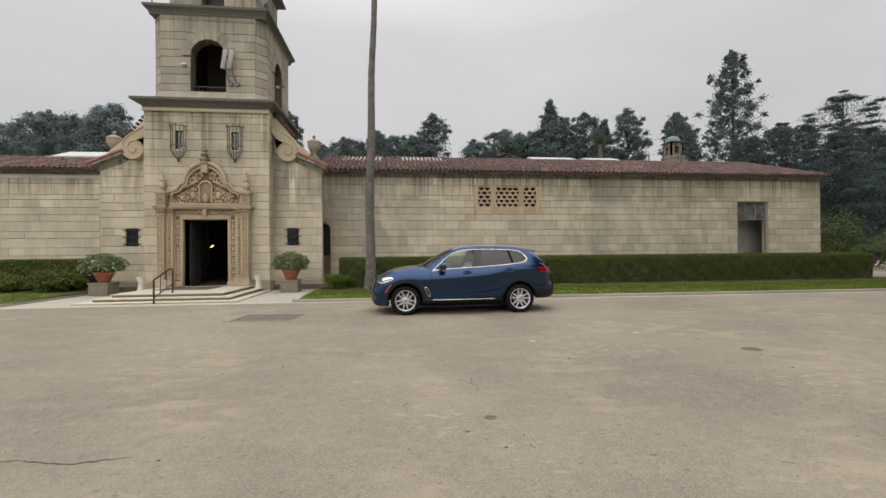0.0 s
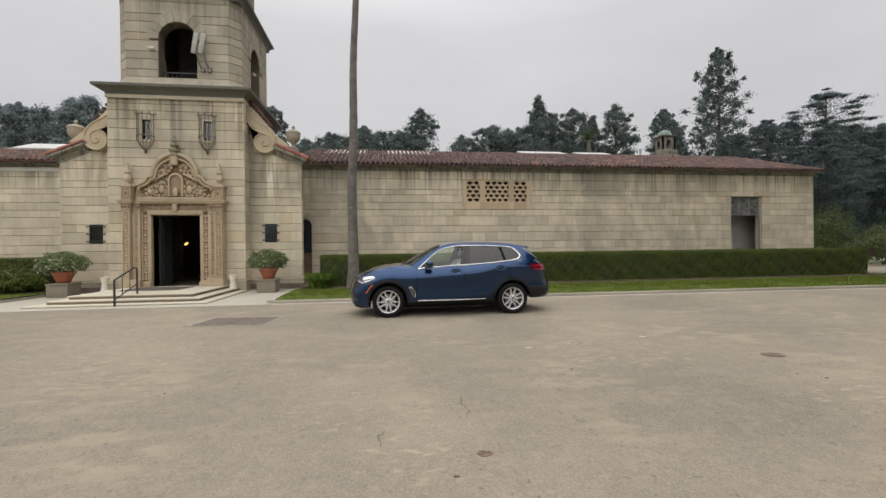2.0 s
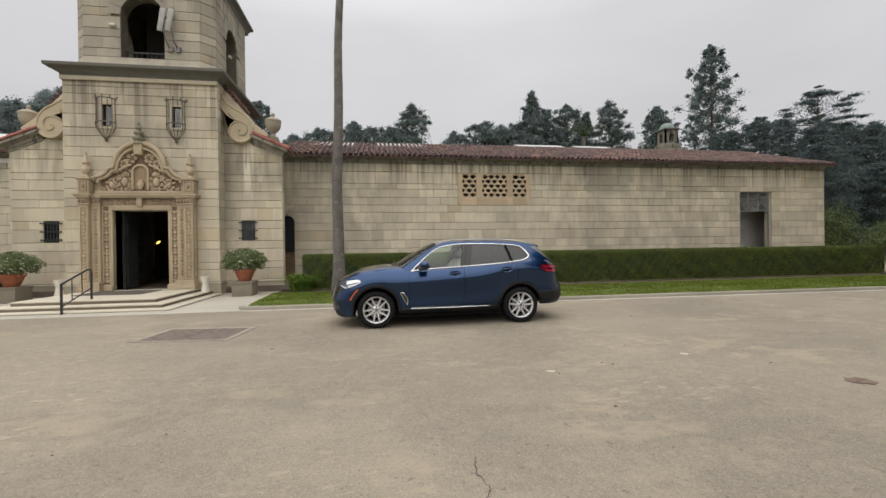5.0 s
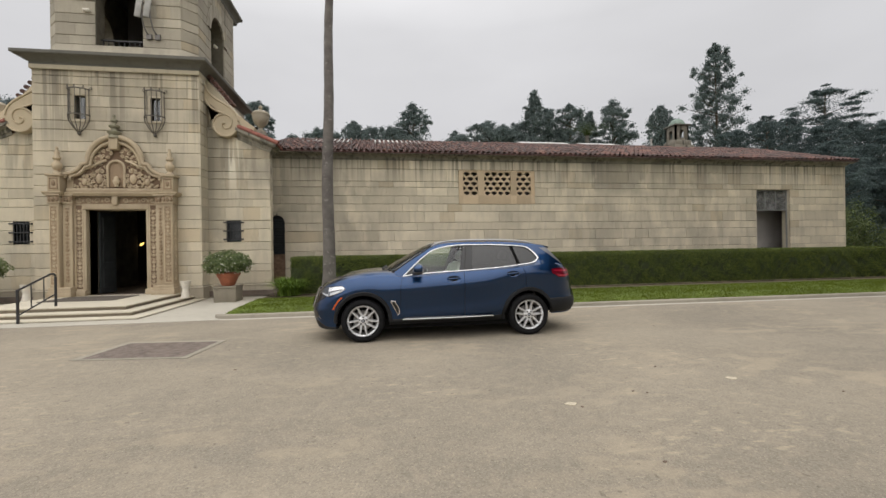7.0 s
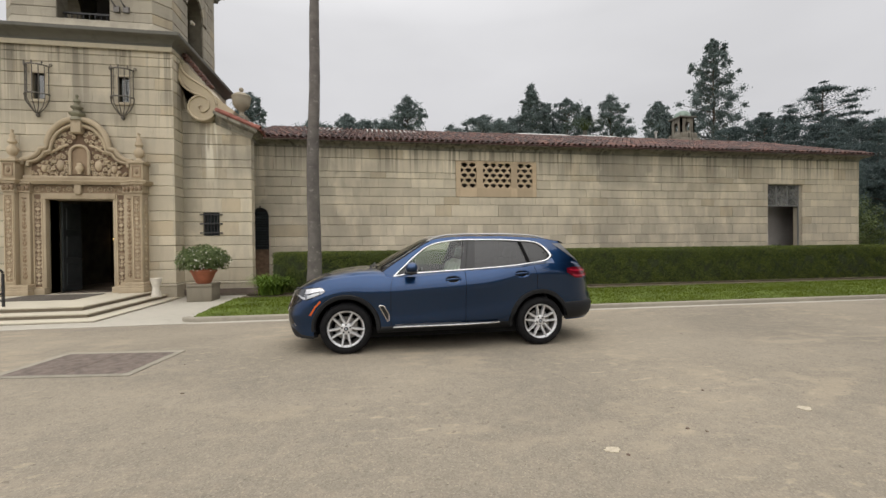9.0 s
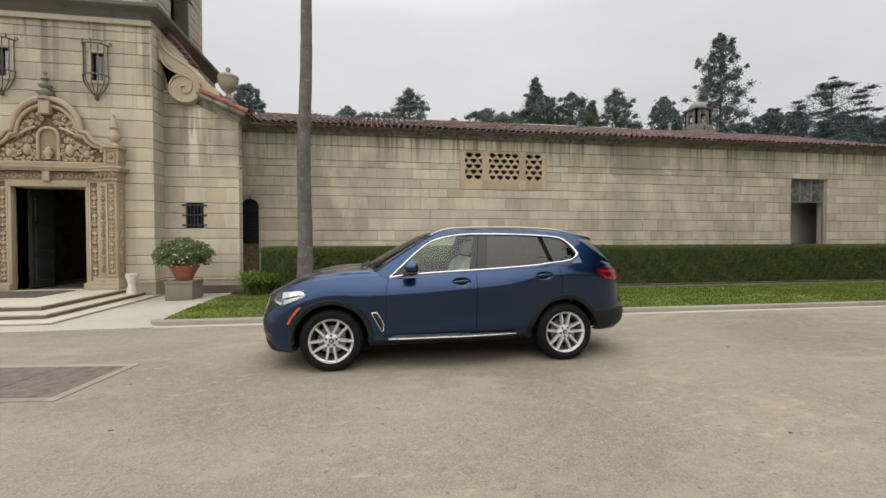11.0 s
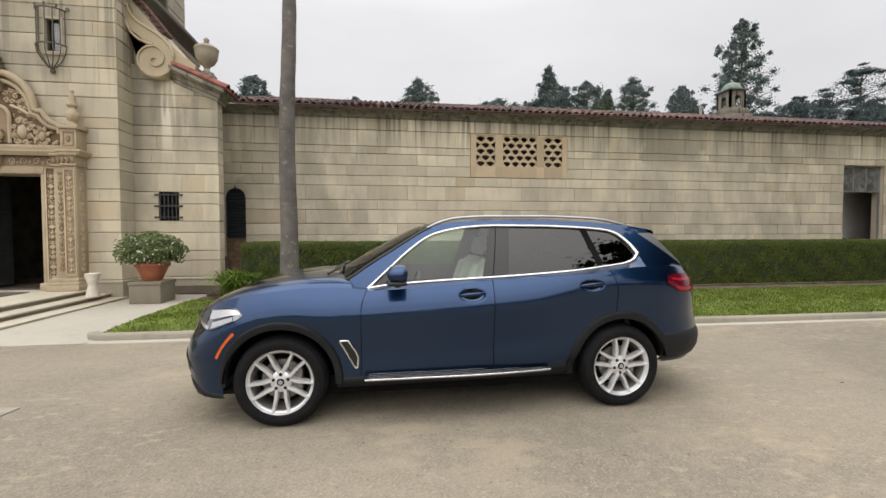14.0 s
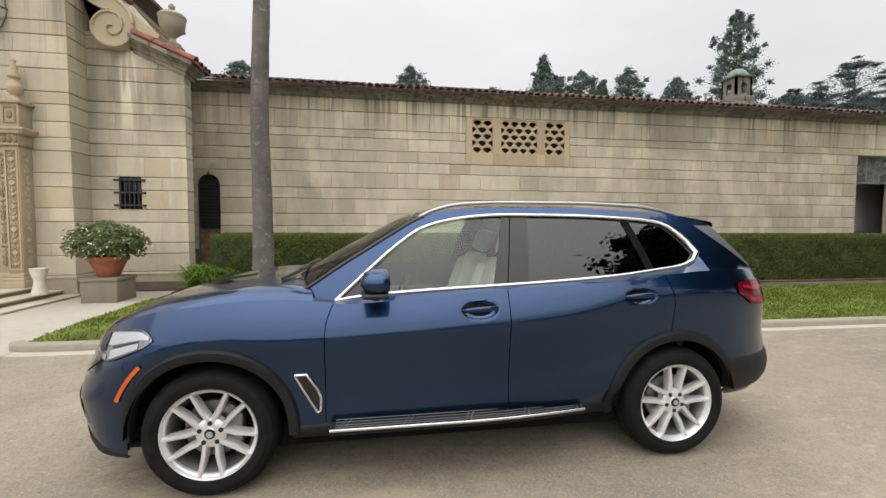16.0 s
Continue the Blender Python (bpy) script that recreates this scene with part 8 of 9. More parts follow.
def suv():
    car = thing("car", (-0.565, 11.60, 0.0), "dark blue metallic utility car with silver wheels on the road", "car")
    both = lambda m: (m, mirror(m))

    # painted panels
    for i, (nm, x0, x1) in enumerate((("front_fender", 0.0, 1.517), ("front_door", 1.523, 2.655), ("rear_door", 2.661, 3.787), ("rear_quarter", 3.793, 4.92))):
        for s, m in zip((-1, 1), both(side_panel(x0, x1, 64 if "door" in nm else 30))):
            p = part(nm, m, M_PAINT, car, smooth=42, fix=True)
            if "door" in nm:
                hx, hz = HANDLES[0][:2] if nm == "front_door" else HANDLES[1][:2]
                hy = skin(hx, hz)[1]
                bar = Mesh()
                for dx, dy, dz, h, d in ((-0.116, 0.004, 0.000, 0.008, 0.004), (-0.10, -0.012, 0.003, 0.012, 0.008), (-0.06, -0.020, 0.007, 0.0155, 0.010), (0.0, -0.023, 0.011, 0.017, 0.010), (0.06, -0.020, 0.014, 0.0155, 0.010), (0.10, -0.012, 0.015, 0.012, 0.008), (0.116, 0.004, 0.014, 0.008, 0.004)):
                    bar.v += [(hx + dx, hy + dy + d * math.cos(a), hz + dz + h * math.sin(a)) for a in [2 * math.pi * k / 10 for k in range(10)]]
                bar.f = [(r * 10 + k, r * 10 + (k + 1) % 10, r * 10 + 10 + (k + 1) % 10, r * 10 + 10 + k) for r in range(6) for k in range(10)]
                part("door_handle", bar if s < 0 else mirror(bar), M_PAINT, p, "blue pull handle", smooth=50, fix=True)
    # dark shell behind the gaps
    for m in both(Mesh().grid([[skin(x, low(x) + 0.01 + (belt(x) - low(x) - 0.012) * j / 8, -0.02) for x in STATIONS if 0.3 < x < 4.6] for j in range(9)])):
        part("inner_shell", m, M_UNDER, car)

    # hood, from fender crest to the middle
    def hood_pt(x, u):
        z0 = belt(x)
        y0 = skin(x, z0)[1]
        y = y0 * (1 - u)
        crown = curve([(0, 0.02), (0.1, 0.033), (0.3, 0.056), (0.6, 0.078), (1.0, 0.092), (1.45, 0.098)])(x)
        rise = 0.55 * (1 - (1 - min(1.0, u / 0.14)) ** 2) + 0.45 * math.sin(math.pi / 2 * min(1.0, u / 0.62)) - 0.06 * max(0.0, (u - 0.62) / 0.38) ** 1.5
        xx = shift(x, z0) + (0.0 if x > 0.5 else -0.05 * u * (1 - x / 0.5)) - (0.13 * (1 - (1 - u) ** 2) if x > 1.2 else 0.0) * (x - 1.2) / 0.25 * (1 if x > 1.2 else 0)
        return (xx, y, z0 + crown * rise)
    hx = [x for x in STATIONS if 0.055 <= x <= 1.43] + [1.45]
    us = [0.0, 0.015, 0.03, 0.05, 0.075, 0.105, 0.14] + [0.14 + 0.86 * k / 14 for k in range(1, 15)]
    hood = Mesh().grid([[hood_pt(x, u) for u in us] + [(a, -b, c) for a, b, c in [hood_pt(x, u) for u in reversed(us[:-1])]] for x in hx])
    part("hood", hood, M_PAINT, car, smooth=50, fix=True)
    # front: fascia, grille frame, intake
    fas = Mesh()
    zz = [0.25 + (belt(0.0) - 0.25) * j / 14 for j in range(15)]
    fas.grid([[(shift(0.0, z) - 0.07 * (1 - (y / 0.51) ** 2), y, z) for y in [-0.51 + 1.02 * k / 16 for k in range(17)]] for z in zz])
    part("front_bumper", fas, M_PAINT, car, smooth=50, fix=True)
    lip = Mesh().grid([[(shift(0.055, z) - 0.01, -0.51 + 1.02 * k / 12, z) for k in range(13)] for z in (0.875, 0.91, 0.945)])
    part("hood_lip", lip, M_PAINT, car, smooth=50, fix=True)
    nose = lambda y, z: shift(0.0, z) - 0.07 * (1 - (y / 0.51) ** 2)
    for s in (-1, 1):
        kid = Mesh().holes(0.05, 0.37, 0.57, 0.885, -0.008, 0.03, [(0.072, 0.348, 0.595, 0.862)])
        kid.v = [(nose(x, z) + y, s * x, z) for x, y, z in kid.v]
        part("grille_frame", kid, M_CHROME, car, "chrome grille surround", fix=True)
        for k in range(7):
            yy = 0.095 + k * 0.038
            sl = Mesh().grid([[(nose(yy, z) - d, s * (yy + o), z) for o, d in ((-0.008, 0.0), (-0.008, 0.012), (0.008, 0.012), (0.008, 0.0))] for z in (0.60, 0.69, 0.78, 0.86)])
            part("grille_slat", sl, M_BLACK, car)
        part("intake_trim", Mesh().tube([(p[0], p[1] * -s, p[2]) for p in (skin(0.13, 0.41, 0.003), skin(0.115, 0.44, 0.003), skin(0.075, 0.50, 0.003), skin(0.05, 0.54, 0.003))], 0.005, 8), M_STEPRIB, car, "silver bumper trim", smooth=50)
    part("air_intake", Mesh().grid([[(nose(y, z) - 0.004, y, z) for y in [-0.40 + 0.80 * k / 12 for k in range(13)]] for z in (0.30, 0.34, 0.39, 0.44)]), M_BLACK, car, smooth=50)
    skirt_top = curve([(0.0, 0.40), (0.05, 0.395), (0.10, 0.37), (0.16, 0.32), (0.22, 0.29), (0.40, 0.275)])
    for m in both(Mesh().grid([[skin(x, 0.232 + (skirt_top(x) - 0.232) * q, out * (1 + 2.5 * max(0.0, 0.12 - x) / 0.12)) for x in [0.0, 0.02, 0.05, 0.09, 0.12, 0.16, 0.2, 0.27, 0.34, 0.40]] for q, out in ((0.0, -0.03), (0.10, 0.004), (0.45, 0.008), (0.85, 0.005), (1.0, -0.004))])):
        part("bumper_skirt", m, M_CLAD, car, "matt dark lower bumper edge", smooth=50, fix=True)
    part("front_lip", Mesh().cham(0.20, 0.45, -0.74, 0.74, 0.215, 0.27, 0.02), M_CLAD, car, smooth=50)

    # headlights wrap the front corner
    for s in (-1, 1):
        def lamp_pt(x, u, out):
            top = curve([(0.0, 0.892), (0.066, 0.924), (0.27, 0.962), (0.494, 0.977), (0.54, 0.968), (0.585, 0.930)])(x)
            bot = curve([(0.0, 0.850), (0.118, 0.836), (0.191, 0.806), (0.27, 0.790), (0.364, 0.818), (0.446, 0.849), (0.523, 0.880), (0.585, 0.922)])(x)
            p = skin(x, bot + (top - bot) * u, out)
            return (p[0] - out * 0.6, p[1], p[2])
        xs_ = [0.004, 0.02, 0.04, 0.07, 0.1, 0.14, 0.19, 0.23, 0.27, 0.32, 0.38, 0.44, 0.49, 0.52, 0.55, 0.585]
        m = Mesh().grid([[lamp_pt(x, u / 8, 0.006) for x in xs_] for u in range(9)])
        hl = part("headlight", m if s < 0 else mirror(m), M_LENSIN, car, "clear headlight", smooth=60, fix=True)
        for x0, x1, u0, u1, mt in ((0.25, 0.565, 0.52, 0.90, M_CHROME), (0.29, 0.50, 0.10, 0.38, M_LENS), (0.02, 0.23, 0.30, 0.93, M_LENSDK), (0.05, 0.24, 0.36, 0.44, M_CHROME), (0.075, 0.125, 0.52, 0.86, M_LENS), (0.155, 0.205, 0.48, 0.84, M_LENS), (0.12, 0.26, 0.05, 0.22, M_CHROME), (0.30, 0.50, 0.42, 0.48, M_GLOSSBLK), (0.02, 0.585, 0.955, 1.0, M_GLOSSBLK), (0.02, 0.52, 0.0, 0.045, M_GLOSSBLK)):
            k = Mesh().grid([[lamp_pt(x0 + (x1 - x0) * i / 6, u0 + (u1 - u0) * j / 3, 0.009 + (0.002 if mt is M_LENSDK else 0)) for i in range(7)] for j in range(4)])
            part("light_unit", k if s < 0 else mirror(k), mt, hl, smooth=60, fix=True)
        cn = Mesh().grid([[(lambda p: (p[0] - 0.004, p[1], p[2]))(skin(x, z0 + (z1 - z0) * j / 4, 0.005)) for x, z0, z1 in ((0.0, 0.66, 0.845), (0.04, 0.68, 0.842), (0.08, 0.705, 0.838), (0.12, 0.735, 0.832), (0.16, 0.76, 0.815), (0.20, 0.785, 0.798))] for j in range(5)])
        part("corner_trim", cn if s < 0 else mirror(cn), M_GLOSSBLK, car, "gloss black trim below the headlight", smooth=60, fix=True)
        si = Mesh().grid([[(lambda p: (p[0] - 0.003, p[1], p[2]))(skin(x, z0 + (z1 - z0) * j / 4, 0.004)) for x, z0, z1 in ((0.0, 0.42, 0.62), (0.03, 0.42, 0.60), (0.06, 0.43, 0.565), (0.09, 0.435, 0.52), (0.11, 0.44, 0.475))] for j in range(5)])
        part("side_intake", si if s < 0 else mirror(si), M_BLACK, car, "black bumper side intake", smooth=60, fix=True)
        o = Mesh().grid([[skin(HUB_F - (0.533 + w) * math.cos(a), HUB_Z + (0.533 + w) * math.sin(a), 0.010) for a in [radians(d) for d in range(22, 52, 3)]] for w in (0.0, 0.010, 0.024)])
        part("side_marker", o if s < 0 else mirror(o), M_ORANGE, car, "orange side reflector", smooth=60, fix=True)

    # wheel-arch and sill cladding
    for hx_, a0, a1 in ((HUB_F, -4, 184), (HUB_R, -8, 173)):
        rows = []
        for rr, out in ((0.436, -0.03), (0.439, 0.024), (0.465, 0.030), (0.490, 0.026), (0.503, 0.0)):
            row = []
            for k in range(41):
                a = radians(a0 + (a1 - a0) * k / 40)
                x, z = hx_ - rr * math.cos(a), max(0.30, HUB_Z + rr * math.sin(a))
                p = skin(x, max(z, 0.33), out)
                row.append((p[0], p[1], z))
            rows.append(row)
        for m in both(Mesh().grid(rows)):
            part("arch_trim", m, M_CLAD, car, "matt dark wheel-arch trim", smooth=50, fix=True)
        well = Mesh().grid([[(hx_ - 0.447 * math.cos(radians(k * 9)), y, HUB_Z + 0.447 * math.sin(radians(k * 9))) for k in range(0, 20)] for y in (-0.965, -0.55)])
        well.add([(hx_ - 0.46, -0.56, 0.36), (hx_ + 0.46, -0.56, 0.36), (hx_ + 0.46, -0.56, 0.86), (hx_ - 0.46, -0.56, 0.86)], [(0, 1, 2, 3)])
        for m in both(well):
            part("wheel_well", m, M_UNDER, car)
    for m in both(Mesh().grid([[skin(1.32 + 2.10 * k / 24, z, out) for k in range(25)] for z, out in ((0.27, -0.06), (0.30, 0.0), (0.345, 0.008), (0.375, 0.006), (0.39, -0.01))])):
        part("sill", m, M_CLAD, car, "matt dark sill", smooth=50, fix=True)
    for m in both(Mesh().grid([[skin(4.27 + 0.65 * (k / 14) ** 0.8, z + 0.03 * (1 - q) * (k / 14) ** 2.2, out) for k in range(15)] for z, out, q in ((0.375, -0.05, 0), (0.38, 0.0, 0), (0.41, 0.018, 0.1), (0.48, 0.028, 0.5), (0.56, 0.03, 0.8), (0.62, 0.024, 1), (0.65, 0.010, 1), (0.66, -0.005, 1))])):
        part("rear_bumper_trim", m, M_CLAD, car, "matt dark rear bumper", smooth=50, fix=True)
    part("underbody", Mesh().box(0.62, 4.05, -0.80, 0.80, 0.20, 0.36), M_UNDER, car)

    # running boards with bright edge and ribs; the rear end draws in
    def draw_in(m):
        m.v = [(x, y + 0.07 * max(0.0, (x - 2.3) / 0.87) ** 2, z) for x, y, z in m.v]
        return m

    def board(x0, x1, y0, y1, z0, z1, c):
        sec = [(y0 + c, z0), (y1, z0), (y1, z1), (y0 + c, z1), (y0, z1 - c), (y0, z0 + c)]
        m = Mesh().grid([[(x0 + (x1 - x0) * k / 16, y, z) for y, z in sec] for k in range(17)], True)
        m.f += [tuple(range(6)), tuple(16 * 6 + k for k in range(6))]
        return draw_in(m)

    for s in (-1, 1):
        b = board(1.55, 3.17, -1.045, -0.90, 0.350, 0.388, 0.010)
        rb = part("running_board", b if s < 0 else mirror(b), M_CLAD, car, "black running board", smooth=50, fix=True)
        e = board(1.55, 3.17, -1.051, -1.041, 0.374, 0.391, 0.003)
        part("edge_strip", e if s < 0 else mirror(e), M_CHROME, rb, "bright metal edge", smooth=50, fix=True)
        for k in range(5):
            x = 1.60 + k * 0.38
            for d in (0.0, 0.03):
                t = draw_in(Mesh().tube([(x + d, -1.04, 0.389), (x + d + 0.02, -0.985, 0.391), (x + d + 0.04, -0.945, 0.400)], 0.0032, 6))
                part("rib", t if s < 0 else mirror(t), M_STEPRIB, rb)
        for y, z in ((-1.018, 0.389), (-0.99, 0.390), (-0.962, 0.394), (-0.942, 0.402)):
            t = draw_in(Mesh().tube([(1.58 + (3.12 - 1.58) * k / 12, y, z) for k in range(13)], 0.0026, 6))
            part("rib", t if s < 0 else mirror(t), M_STEPRIB, rb)
        # air vent behind the front wheel
        fr = [(1.346, 0.692), (1.412, 0.695), (1.474, 0.60), (1.494, 0.545), (1.494, 0.468), (1.47, 0.458)]
        t = Mesh().tube([skin(x, z, 0.006) for x, z in fr + fr[:1]], 0.0095, 8)
        part("vent_frame", t if s < 0 else mirror(t), M_CHROME, car, "chrome side-vent frame", smooth=50)
        t = Mesh().add([skin(x, z, 0.003) for x, z in fr], [tuple(range(6))])
        part("vent", t if s < 0 else mirror(t), M_BLACK, car)

    # greenhouse: painted frame round the side windows
    n = 46
    for s in (-1, 1):
        fl = (lambda m: m) if s < 0 else mirror
        xs_ = [1.575 + (4.095 - 1.575) * k / n for k in range(n + 1)]
        rows = []
        for j in range(7):
            rows.append([house(x, dlo_top(x) + (roof_edge(x) - dlo_top(x)) * j / 6) for x in [v for v in xs_ if v < 3.80] + [3.80]])
        part("roof_frame", fl(Mesh().grid(rows)), M_PAINT, car, smooth=50, fix=True)
        ap = Mesh().grid([[house(x, belt(x) - 0.004 + (max(roof_edge(x), belt(x)) - belt(x) + 0.004) * j / 4) for x in [1.27 + 0.305 * k / 8 for k in range(9)]] for j in range(5)])
        part("pillar_foot", fl(ap), M_PAINT, car, smooth=50, fix=True)
        bt = Mesh().grid([[(lambda p, q, t: tuple(p[i] + (q[i] - p[i]) * t for i in range(3)))(skin(x, belt(x)), house(x, dlo_bot(x) if x >= 1.575 else belt(x) + 0.012), j / 4) for x in [1.36, 1.40, 1.44, 1.48, 1.52, 1.55] + xs_] for j in range(5)])
        part("waist", fl(bt), M_PAINT, car, smooth=50, fix=True)
        # rear pillar, from the window's tip to the tailgate
        rows = []
        for j in range(13):
            z = 1.275 + (1.69 - 1.275) * j / 12
            tip = 4.095 if z < 1.39 else 3.80 if z > dlo_top(3.80) else next(4.095 - 0.3 * k / 200 for k in range(201) if dlo_top(4.095 - 0.3 * k / 200) >= z or k == 200)
            xe = back(z)
            row = []
            for k in range(13):
                x = tip + (xe - tip) * k / 12
                row.append(house(x, min(z, roof_edge(x))))
            rows.append(row)
        lowrow = [skin(x, belt(x)) for x in [4.095 + (4.64 - 4.095) * k / 12 for k in range(13)]]
        part("rear_pillar", fl(Mesh().grid([lowrow] + rows)), M_PAINT, car, smooth=50, fix=True)
        # bright outline of the side windows
        loop = [house(x, dlo_top(x), 0.006) for x in xs_] + [house(x, dlo_bot(x), 0.008) for x in reversed(xs_[:-1])]
        wd = [0.0125 + 0.012 * max(0.0, (p[0] - 3.80) / 0.295) ** 2 for p in loop + loop[:1]]
        part("window_trim", fl(Mesh().tube(loop + loop[:1], wd, 8)), M_CHROME, car, "bright window outline", smooth=60)
        # glass
        div_t, div_b = 3.60, 3.70
        front_b = lambda j: 2.585 + 0.125 * j
        rear_f = lambda j: 2.812 + 0.073 * j

        def pane(xa, xb, tint, nm):
            m = Mesh().grid([[house(xa(j / 10) + (xb(j / 10) - xa(j / 10)) * k / 24, dlo_bot(xa(j / 10) + (xb(j / 10) - xa(j / 10)) * k / 24) + (dlo_top(xa(j / 10) + (xb(j / 10) - xa(j / 10)) * k / 24) - dlo_bot(xa(j / 10) + (xb(j / 10) - xa(j / 10)) * k / 24)) * j / 10, -0.008) for k in range(25)] for j in range(11)])
            g = part(nm, fl(m), tint, car, smooth=60, fix=True)
            g.visible_shadow = tint is M_TINT
        pane(lambda j: 1.58, front_b, M_CARGLASS, "front_window")
        pane(rear_f, lambda j: div_b + (div_t - div_b) * j - 0.03, M_TINT, "rear_window")
        pane(lambda j: div_b + (div_t - div_b) * j + 0.03, lambda j: 4.09, M_TINT, "quarter_window")
        post = Mesh().grid([[house(front_b(j / 8) - 0.004 + (rear_f(j / 8) - front_b(j / 8) + 0.008) * k / 4, dlo_bot(2.7) + (dlo_top(2.8) - dlo_bot(2.7)) * j / 8, -0.003) for k in range(5)] for j in range(9)])
        part("door_pillar", fl(post), M_BLACK, car, "black window pillar", smooth=60, fix=True)
        gap = Mesh().grid([[house(2.672 + 0.09 * j / 8 + 0.007 * k, dlo_bot(2.7) + (dlo_top(2.8) - dlo_bot(2.7)) * j / 8, 0.0) for k in range(2)] for j in range(9)])
        part("door_gap", fl(gap), M_UNDER, car)
        post = Mesh().grid([[house(div_b + (div_t - div_b) * j / 8 - 0.03 + 0.06 * k / 3, dlo_bot(3.73) + (dlo_top(3.5) - dlo_bot(3.73)) * j / 8, -0.002) for k in range(4)] for j in range(9)])
        part("quarter_pillar", fl(post), M_UNDER, car, "black window pillar", smooth=60, fix=True)
        tri = Mesh().add([house(1.58, 1.118, -0.002), house(1.80, 1.145, -0.002), house(1.80, 1.31, -0.002)], [(0, 1, 2)])
        part("mirror_foot", fl(tri), M_GLOSSBLK, car)
        # door mirror
        mm = Mesh()
        sec = [(0.0, 0.03), (0.02, 0.075), (0.06, 0.095), (0.11, 0.10), (0.15, 0.092), (0.165, 0.06)]
        rows = []
        for dx, h in sec:
            rows.append([(1.735 + dx, -1.055 + 0.115 * math.cos(2 * math.pi * k / 20) * (0.45 + 0.55 * h / 0.1), 1.245 + h * (0.85 if math.sin(2 * math.pi * k / 20) > 0 else 0.75) * math.sin(2 * math.pi * k / 20)) for k in range(20)])
        mm.grid(rows, True)
        mm.f += [tuple(range(19, -1, -1)), tuple(len(mm.v) - 20 + k for k in range(20))]
        mo = part("door_mirror", fl(mm), M_PAINT, car, "blue door mirror with a black base", smooth=60, fix=True)
        part("mirror_base", fl(Mesh().tube([(1.76, -0.90, 1.165), (1.80, -0.98, 1.175), (1.82, -1.05, 1.18)], [0.035, 0.03, 0.045], 10)), M_BLACK, mo, smooth=60)
        part("mirror_lower", fl(Mesh().cham(1.745, 1.895, -1.15, -0.965, 1.160, 1.195, 0.015)), M_BLACK, mo, smooth=60)
        # added gloss tube gives the pillar edge its bright sky reflection
        pt = Mesh().tube([house(x, roof_edge(x), -0.004) for x in [1.33 + 0.82 * k / 20 for k in range(21)]], 0.014, 10)
        part("windscreen_sheen", fl(pt), M_GLOSSBLK, car, "added gloss tube that catches the sky along the windscreen", smooth=60)
        # roof rail
        rl = [house(x, roof_edge(x) + 0.0, -0.01) for x in [2.12 + (4.05 - 2.12) * k / 24 for k in range(25)]]
        rl = [(a, b + 0.02, c + 0.008 + 0.030 * math.sin(math.pi * min(1, k / 4 if k < 4 else (24 - k) / 4 if k > 20 else 1) / 2)) for k, (a, b, c) in enumerate(rl)]
        part("roof_rail", fl(Mesh().tube(rl, 0.013, 10)), M_RAIL, car, "silver roof rail", smooth=60)
        # rear lamp
        t_top = curve([(4.29, 1.19), (4.45, 1.205), (4.6, 1.205), (4.86, 1.17)])
        t_bot = curve([(4.29, 1.12), (4.36, 1.085), (4.46, 1.035), (4.6, 1.03), (4.86, 1.06)])
        lm = Mesh().grid([[skin(4.29 + 0.57 * k / 14, t_bot(4.29 + 0.57 * k / 14) + (t_top(4.29 + 0.57 * k / 14) - t_bot(4.29 + 0.57 * k / 14)) * j / 6, 0.012) for k in range(15)] for j in range(7)])
        tl = part("tail_light", fl(lm), M_RED, car, "red wrap-around tail light", smooth=60, fix=True)
        for u0, u1, x0, x1 in ((0.12, 0.30, 4.40, 4.84), (0.62, 0.78, 4.34, 4.84)):
            lb = Mesh().grid([[skin(x, t_bot(x) + (t_top(x) - t_bot(x)) * u, 0.0145) for x in [x0 + (x1 - x0) * k / 10 for k in range(11)]] for u in (u0, u1)])
            part("light_bar", fl(lb), M_REDBAR, tl, "brighter red light bar", smooth=60, fix=True)
    # roof skin
    rf = Mesh()
    xs_ = [2.15 + (4.31 - 2.15) * k / 26 for k in range(27)]
    rf.grid([[(lambda p, u: (x, p[1] * -u, p[2] + 0.045 * (1 - u * u)))(house(x, roof_edge(x)), -1 + 2 * j / 16) for j in range(17)] for x in xs_])
    part("roof", rf, M_PAINT, car, smooth=50, fix=True)
    yb = lambda z: -house(back(z), z)[1]
    sp = Mesh().grid([[(x + 0.05 * (1 - u * u), yy * u, z + 0.035 * (1 - u * u)) for u in [-1 + 2 * j / 14 for j in range(15)]] for x, yy, z in ((4.27, yb(1.60) + 0.004, 1.622), (4.32, yb(1.58) - 0.01, 1.612), (4.365, yb(1.56) - 0.05, 1.596), (4.365, yb(1.56) - 0.05, 1.580), (4.31, yb(1.56) - 0.03, 1.566))])
    part("spoiler", sp, M_PAINT, car, smooth=50, fix=True)
    for s in (-1, 1):
        # grey metal stands in for the sky reflected in a gloss black fin
        fin = Mesh().grid([[(house(back(z) - d, z, 0.006)[0], s * -house(back(z) - d, z, 0.006)[1], z) for d in (0.015 + 0.022 * k, 0.0)] for k, z in enumerate((1.29, 1.34, 1.39, 1.44, 1.49, 1.54, 1.585))])
        part("spoiler_fin", fin, M_STEPRIB, car, "dark fin beside the rear glass, its reflection put into grey metal", fix=True)
    # windscreen and rear glass
    ws = Mesh()
    rows = []
    for j in range(13):
        x = 1.33 + (2.17 - 1.33) * j / 12
        p = house(x, roof_edge(x))
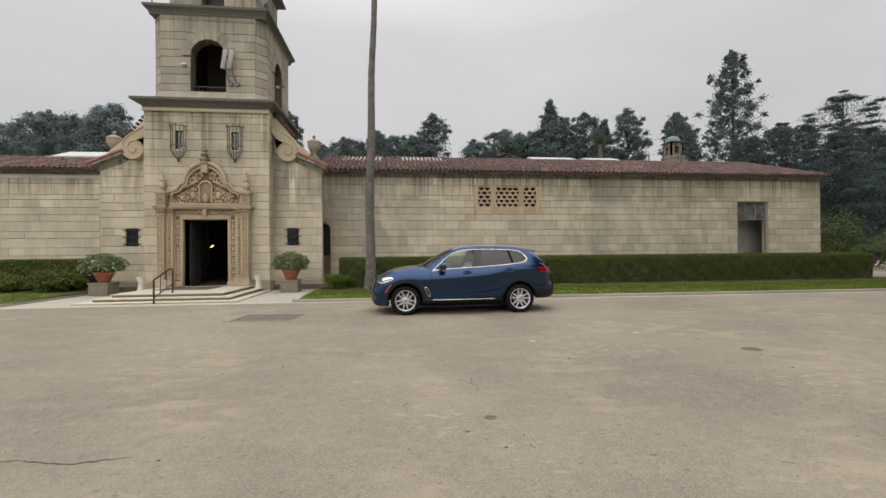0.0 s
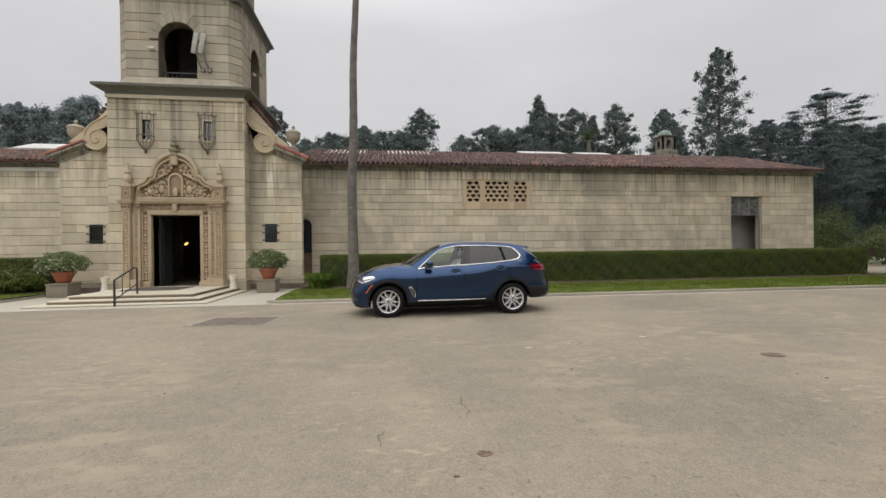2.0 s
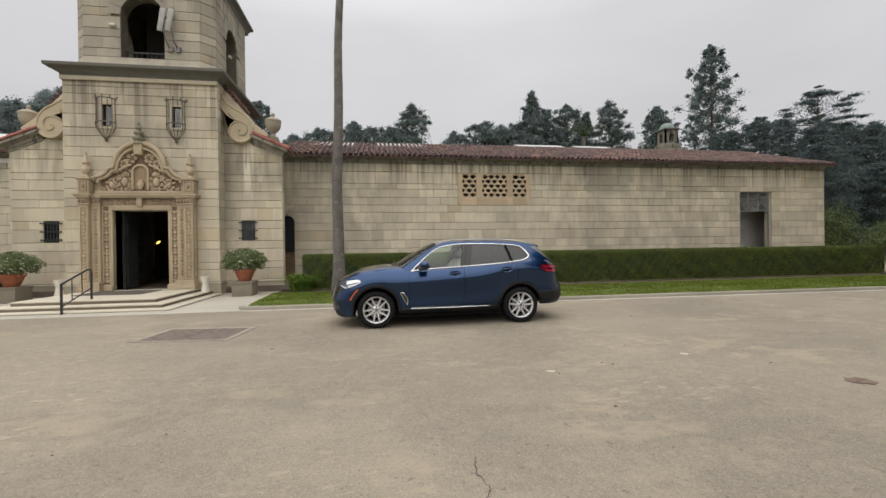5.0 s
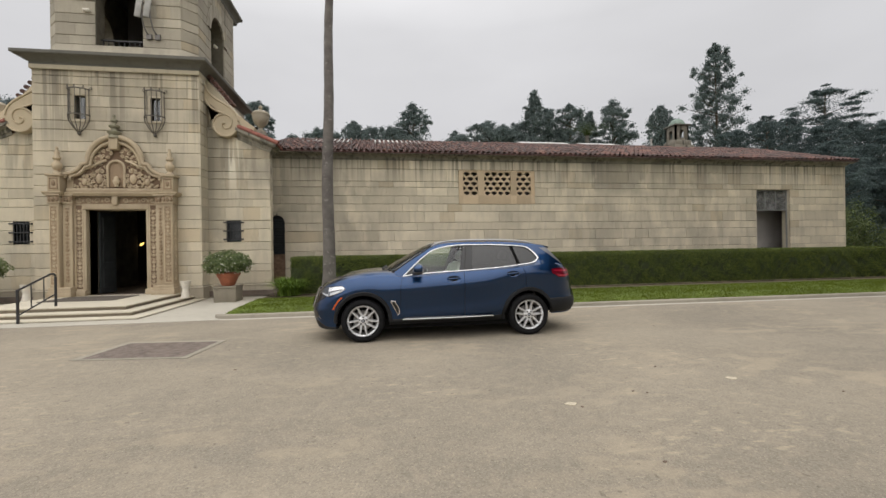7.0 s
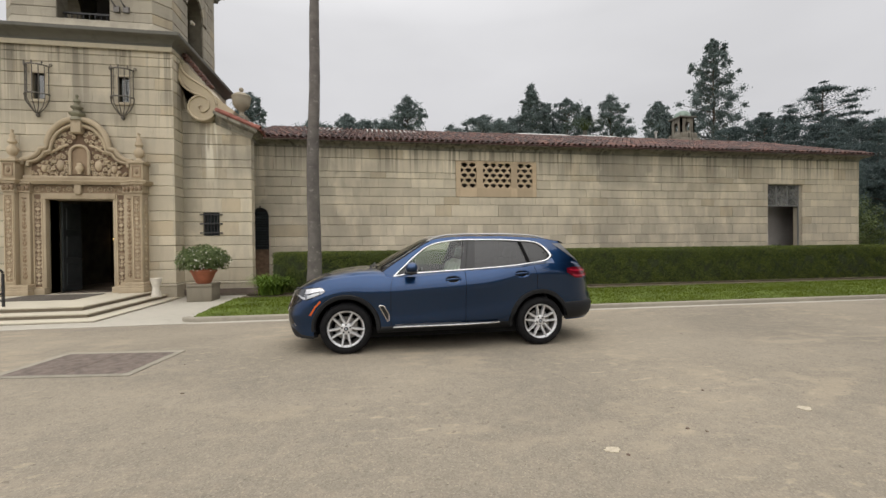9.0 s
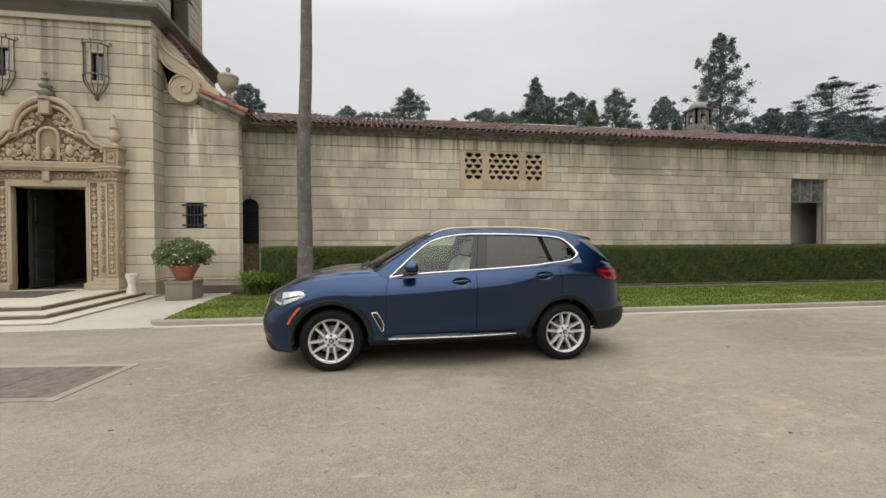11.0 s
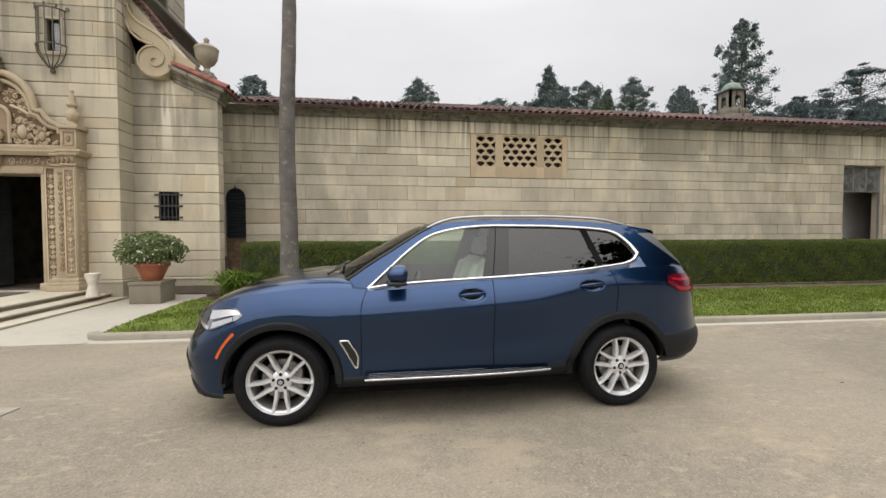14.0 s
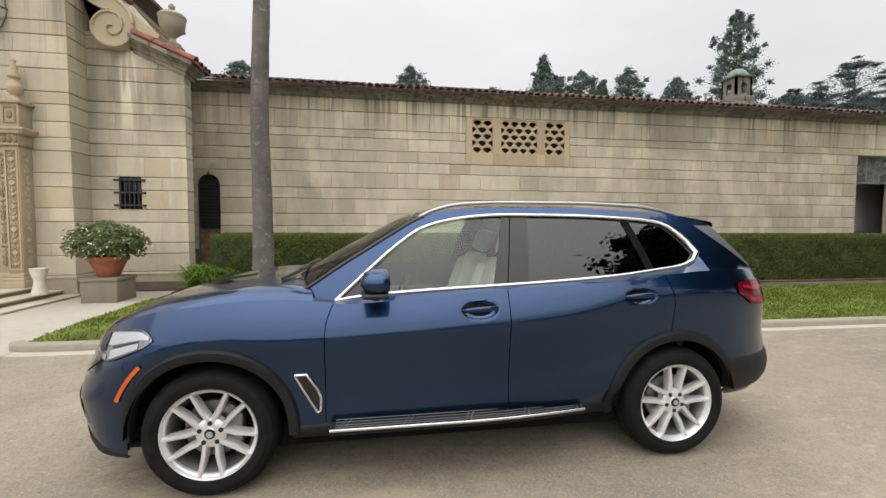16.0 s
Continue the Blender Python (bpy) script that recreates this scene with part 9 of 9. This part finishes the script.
        rows.append([(x - 0.10 * (1 - u * u) * (1 - 0.5 * j / 12), p[1] * -u, p[2] + (0.065 - 0.035 * j / 12) * (1 - u * u)) for u in [-1 + 2 * k / 16 for k in range(17)]])
    w_ = part("windscreen", ws.grid(rows), M_CARGLASS, car, smooth=60, fix=True)
    w_.visible_shadow = False
    part("cowl", Mesh().grid([[(x, -0.70 + 1.40 * k / 12, z - 0.03 + 0.06 * (1 - (-1 + 2 * k / 12) ** 2)) for k in range(13)] for x, z in ((1.20, 1.165), (1.28, 1.155), (1.40, 1.185))]), M_BLACK, car, "black windscreen cowl", fix=True)
    for y0 in (-0.62, 0.05):
        part("wiper", Mesh().tube([(1.22, y0, 1.225), (1.30, y0 + 0.25, 1.262), (1.31, y0 + 0.55, 1.262)], 0.012, 6), M_BLACK, car)
    rg = Mesh().grid([[(back(z) + 0.05 * (1 - u * u), yb(z) * u, z) for u in [-1 + 2 * k / 12 for k in range(13)]] for z in [1.58 - 0.38 * j / 8 for j in range(9)]])
    part("rear_glass", rg, M_TINT, car, smooth=60, fix=True)
    tg = Mesh().grid([[(shift(4.92, z) + 0.04 * (1 - u * u), 0.52 * u, z) for u in [-1 + 2 * k / 14 for k in range(15)]] for z in [0.36 + (1.08 - 0.36) * j / 16 for j in range(17)]])
    part("tailgate", tg, M_PAINT, car, smooth=50, fix=True)
    sh_ = []
    for x in (4.60, 4.66, 4.72, 4.78, 4.84, 4.88, 4.92):
        p = skin(x, belt(x))
        sh_.append([(p[0] + 0.04 * (1 - u * u), p[1] * -u, p[2] + 0.004) for u in [-1 + 2 * k / 12 for k in range(13)]])
    part("rear_shelf", Mesh().grid(sh_), M_PAINT, car, smooth=50, fix=True)
    part("rear_bumper", Mesh().cham(4.45, 4.80, -0.62, 0.62, 0.38, 0.62, 0.05), M_CLAD, car, smooth=50)

    # inside
    part("cabin_floor", Mesh().box(1.3, 4.5, -0.78, 0.78, 0.40, 0.46), M_DASH, car)
    for s in (-1, 1):
        dc = Mesh().box(1.55, 3.34, s * 0.86 - 0.02, s * 0.86 + 0.02, 0.45, 0.98)
        part("door_card", dc, M_SEAT, car, "pale inner door lining")
        part("door_card_top", Mesh().box(1.80, 4.0, s * 0.80 - 0.02, s * 0.80 + 0.02, 0.98, 1.15 if s < 0 else 1.21), M_DASH, car)
        seat(car, 2.35, s * 0.40)
        seat(car, 3.28, s * 0.40)
    part("dashboard", Mesh().cham(1.40, 1.85, -0.80, 0.80, 0.85, 1.13, 0.05), M_DASH, car, smooth=50)
    part("console", Mesh().cham(1.8, 2.7, -0.13, 0.13, 0.45, 0.85, 0.03), M_DASH, car, smooth=50)
    sw = Mesh().tube([(1.98 + 0.07 * math.sin(a), -0.40 + 0.19 * math.cos(a), 1.03 + 0.18 * math.sin(a)) for a in [2 * math.pi * k / 28 for k in range(29)]], 0.016, 8)
    part("steering_wheel", sw, M_DASH, car, smooth=60)
    part("steering_hub", Mesh().cham(1.95, 2.0, -0.48, -0.32, 0.98, 1.06, 0.015), M_DASH, car)
    part("rear_bulkhead", Mesh().box(4.0, 4.05, -0.75, 0.75, 0.46, 1.15), M_DASH, car)
    for x, y, s, arm in ((HUB_F, -0.962, -1, 90), (HUB_R, -0.958, -1, 52), (HUB_F, 0.962, 1, 90), (HUB_R, 0.958, 1, 60)):
        wheel(car, x, y, s, radians(arm))


suv()
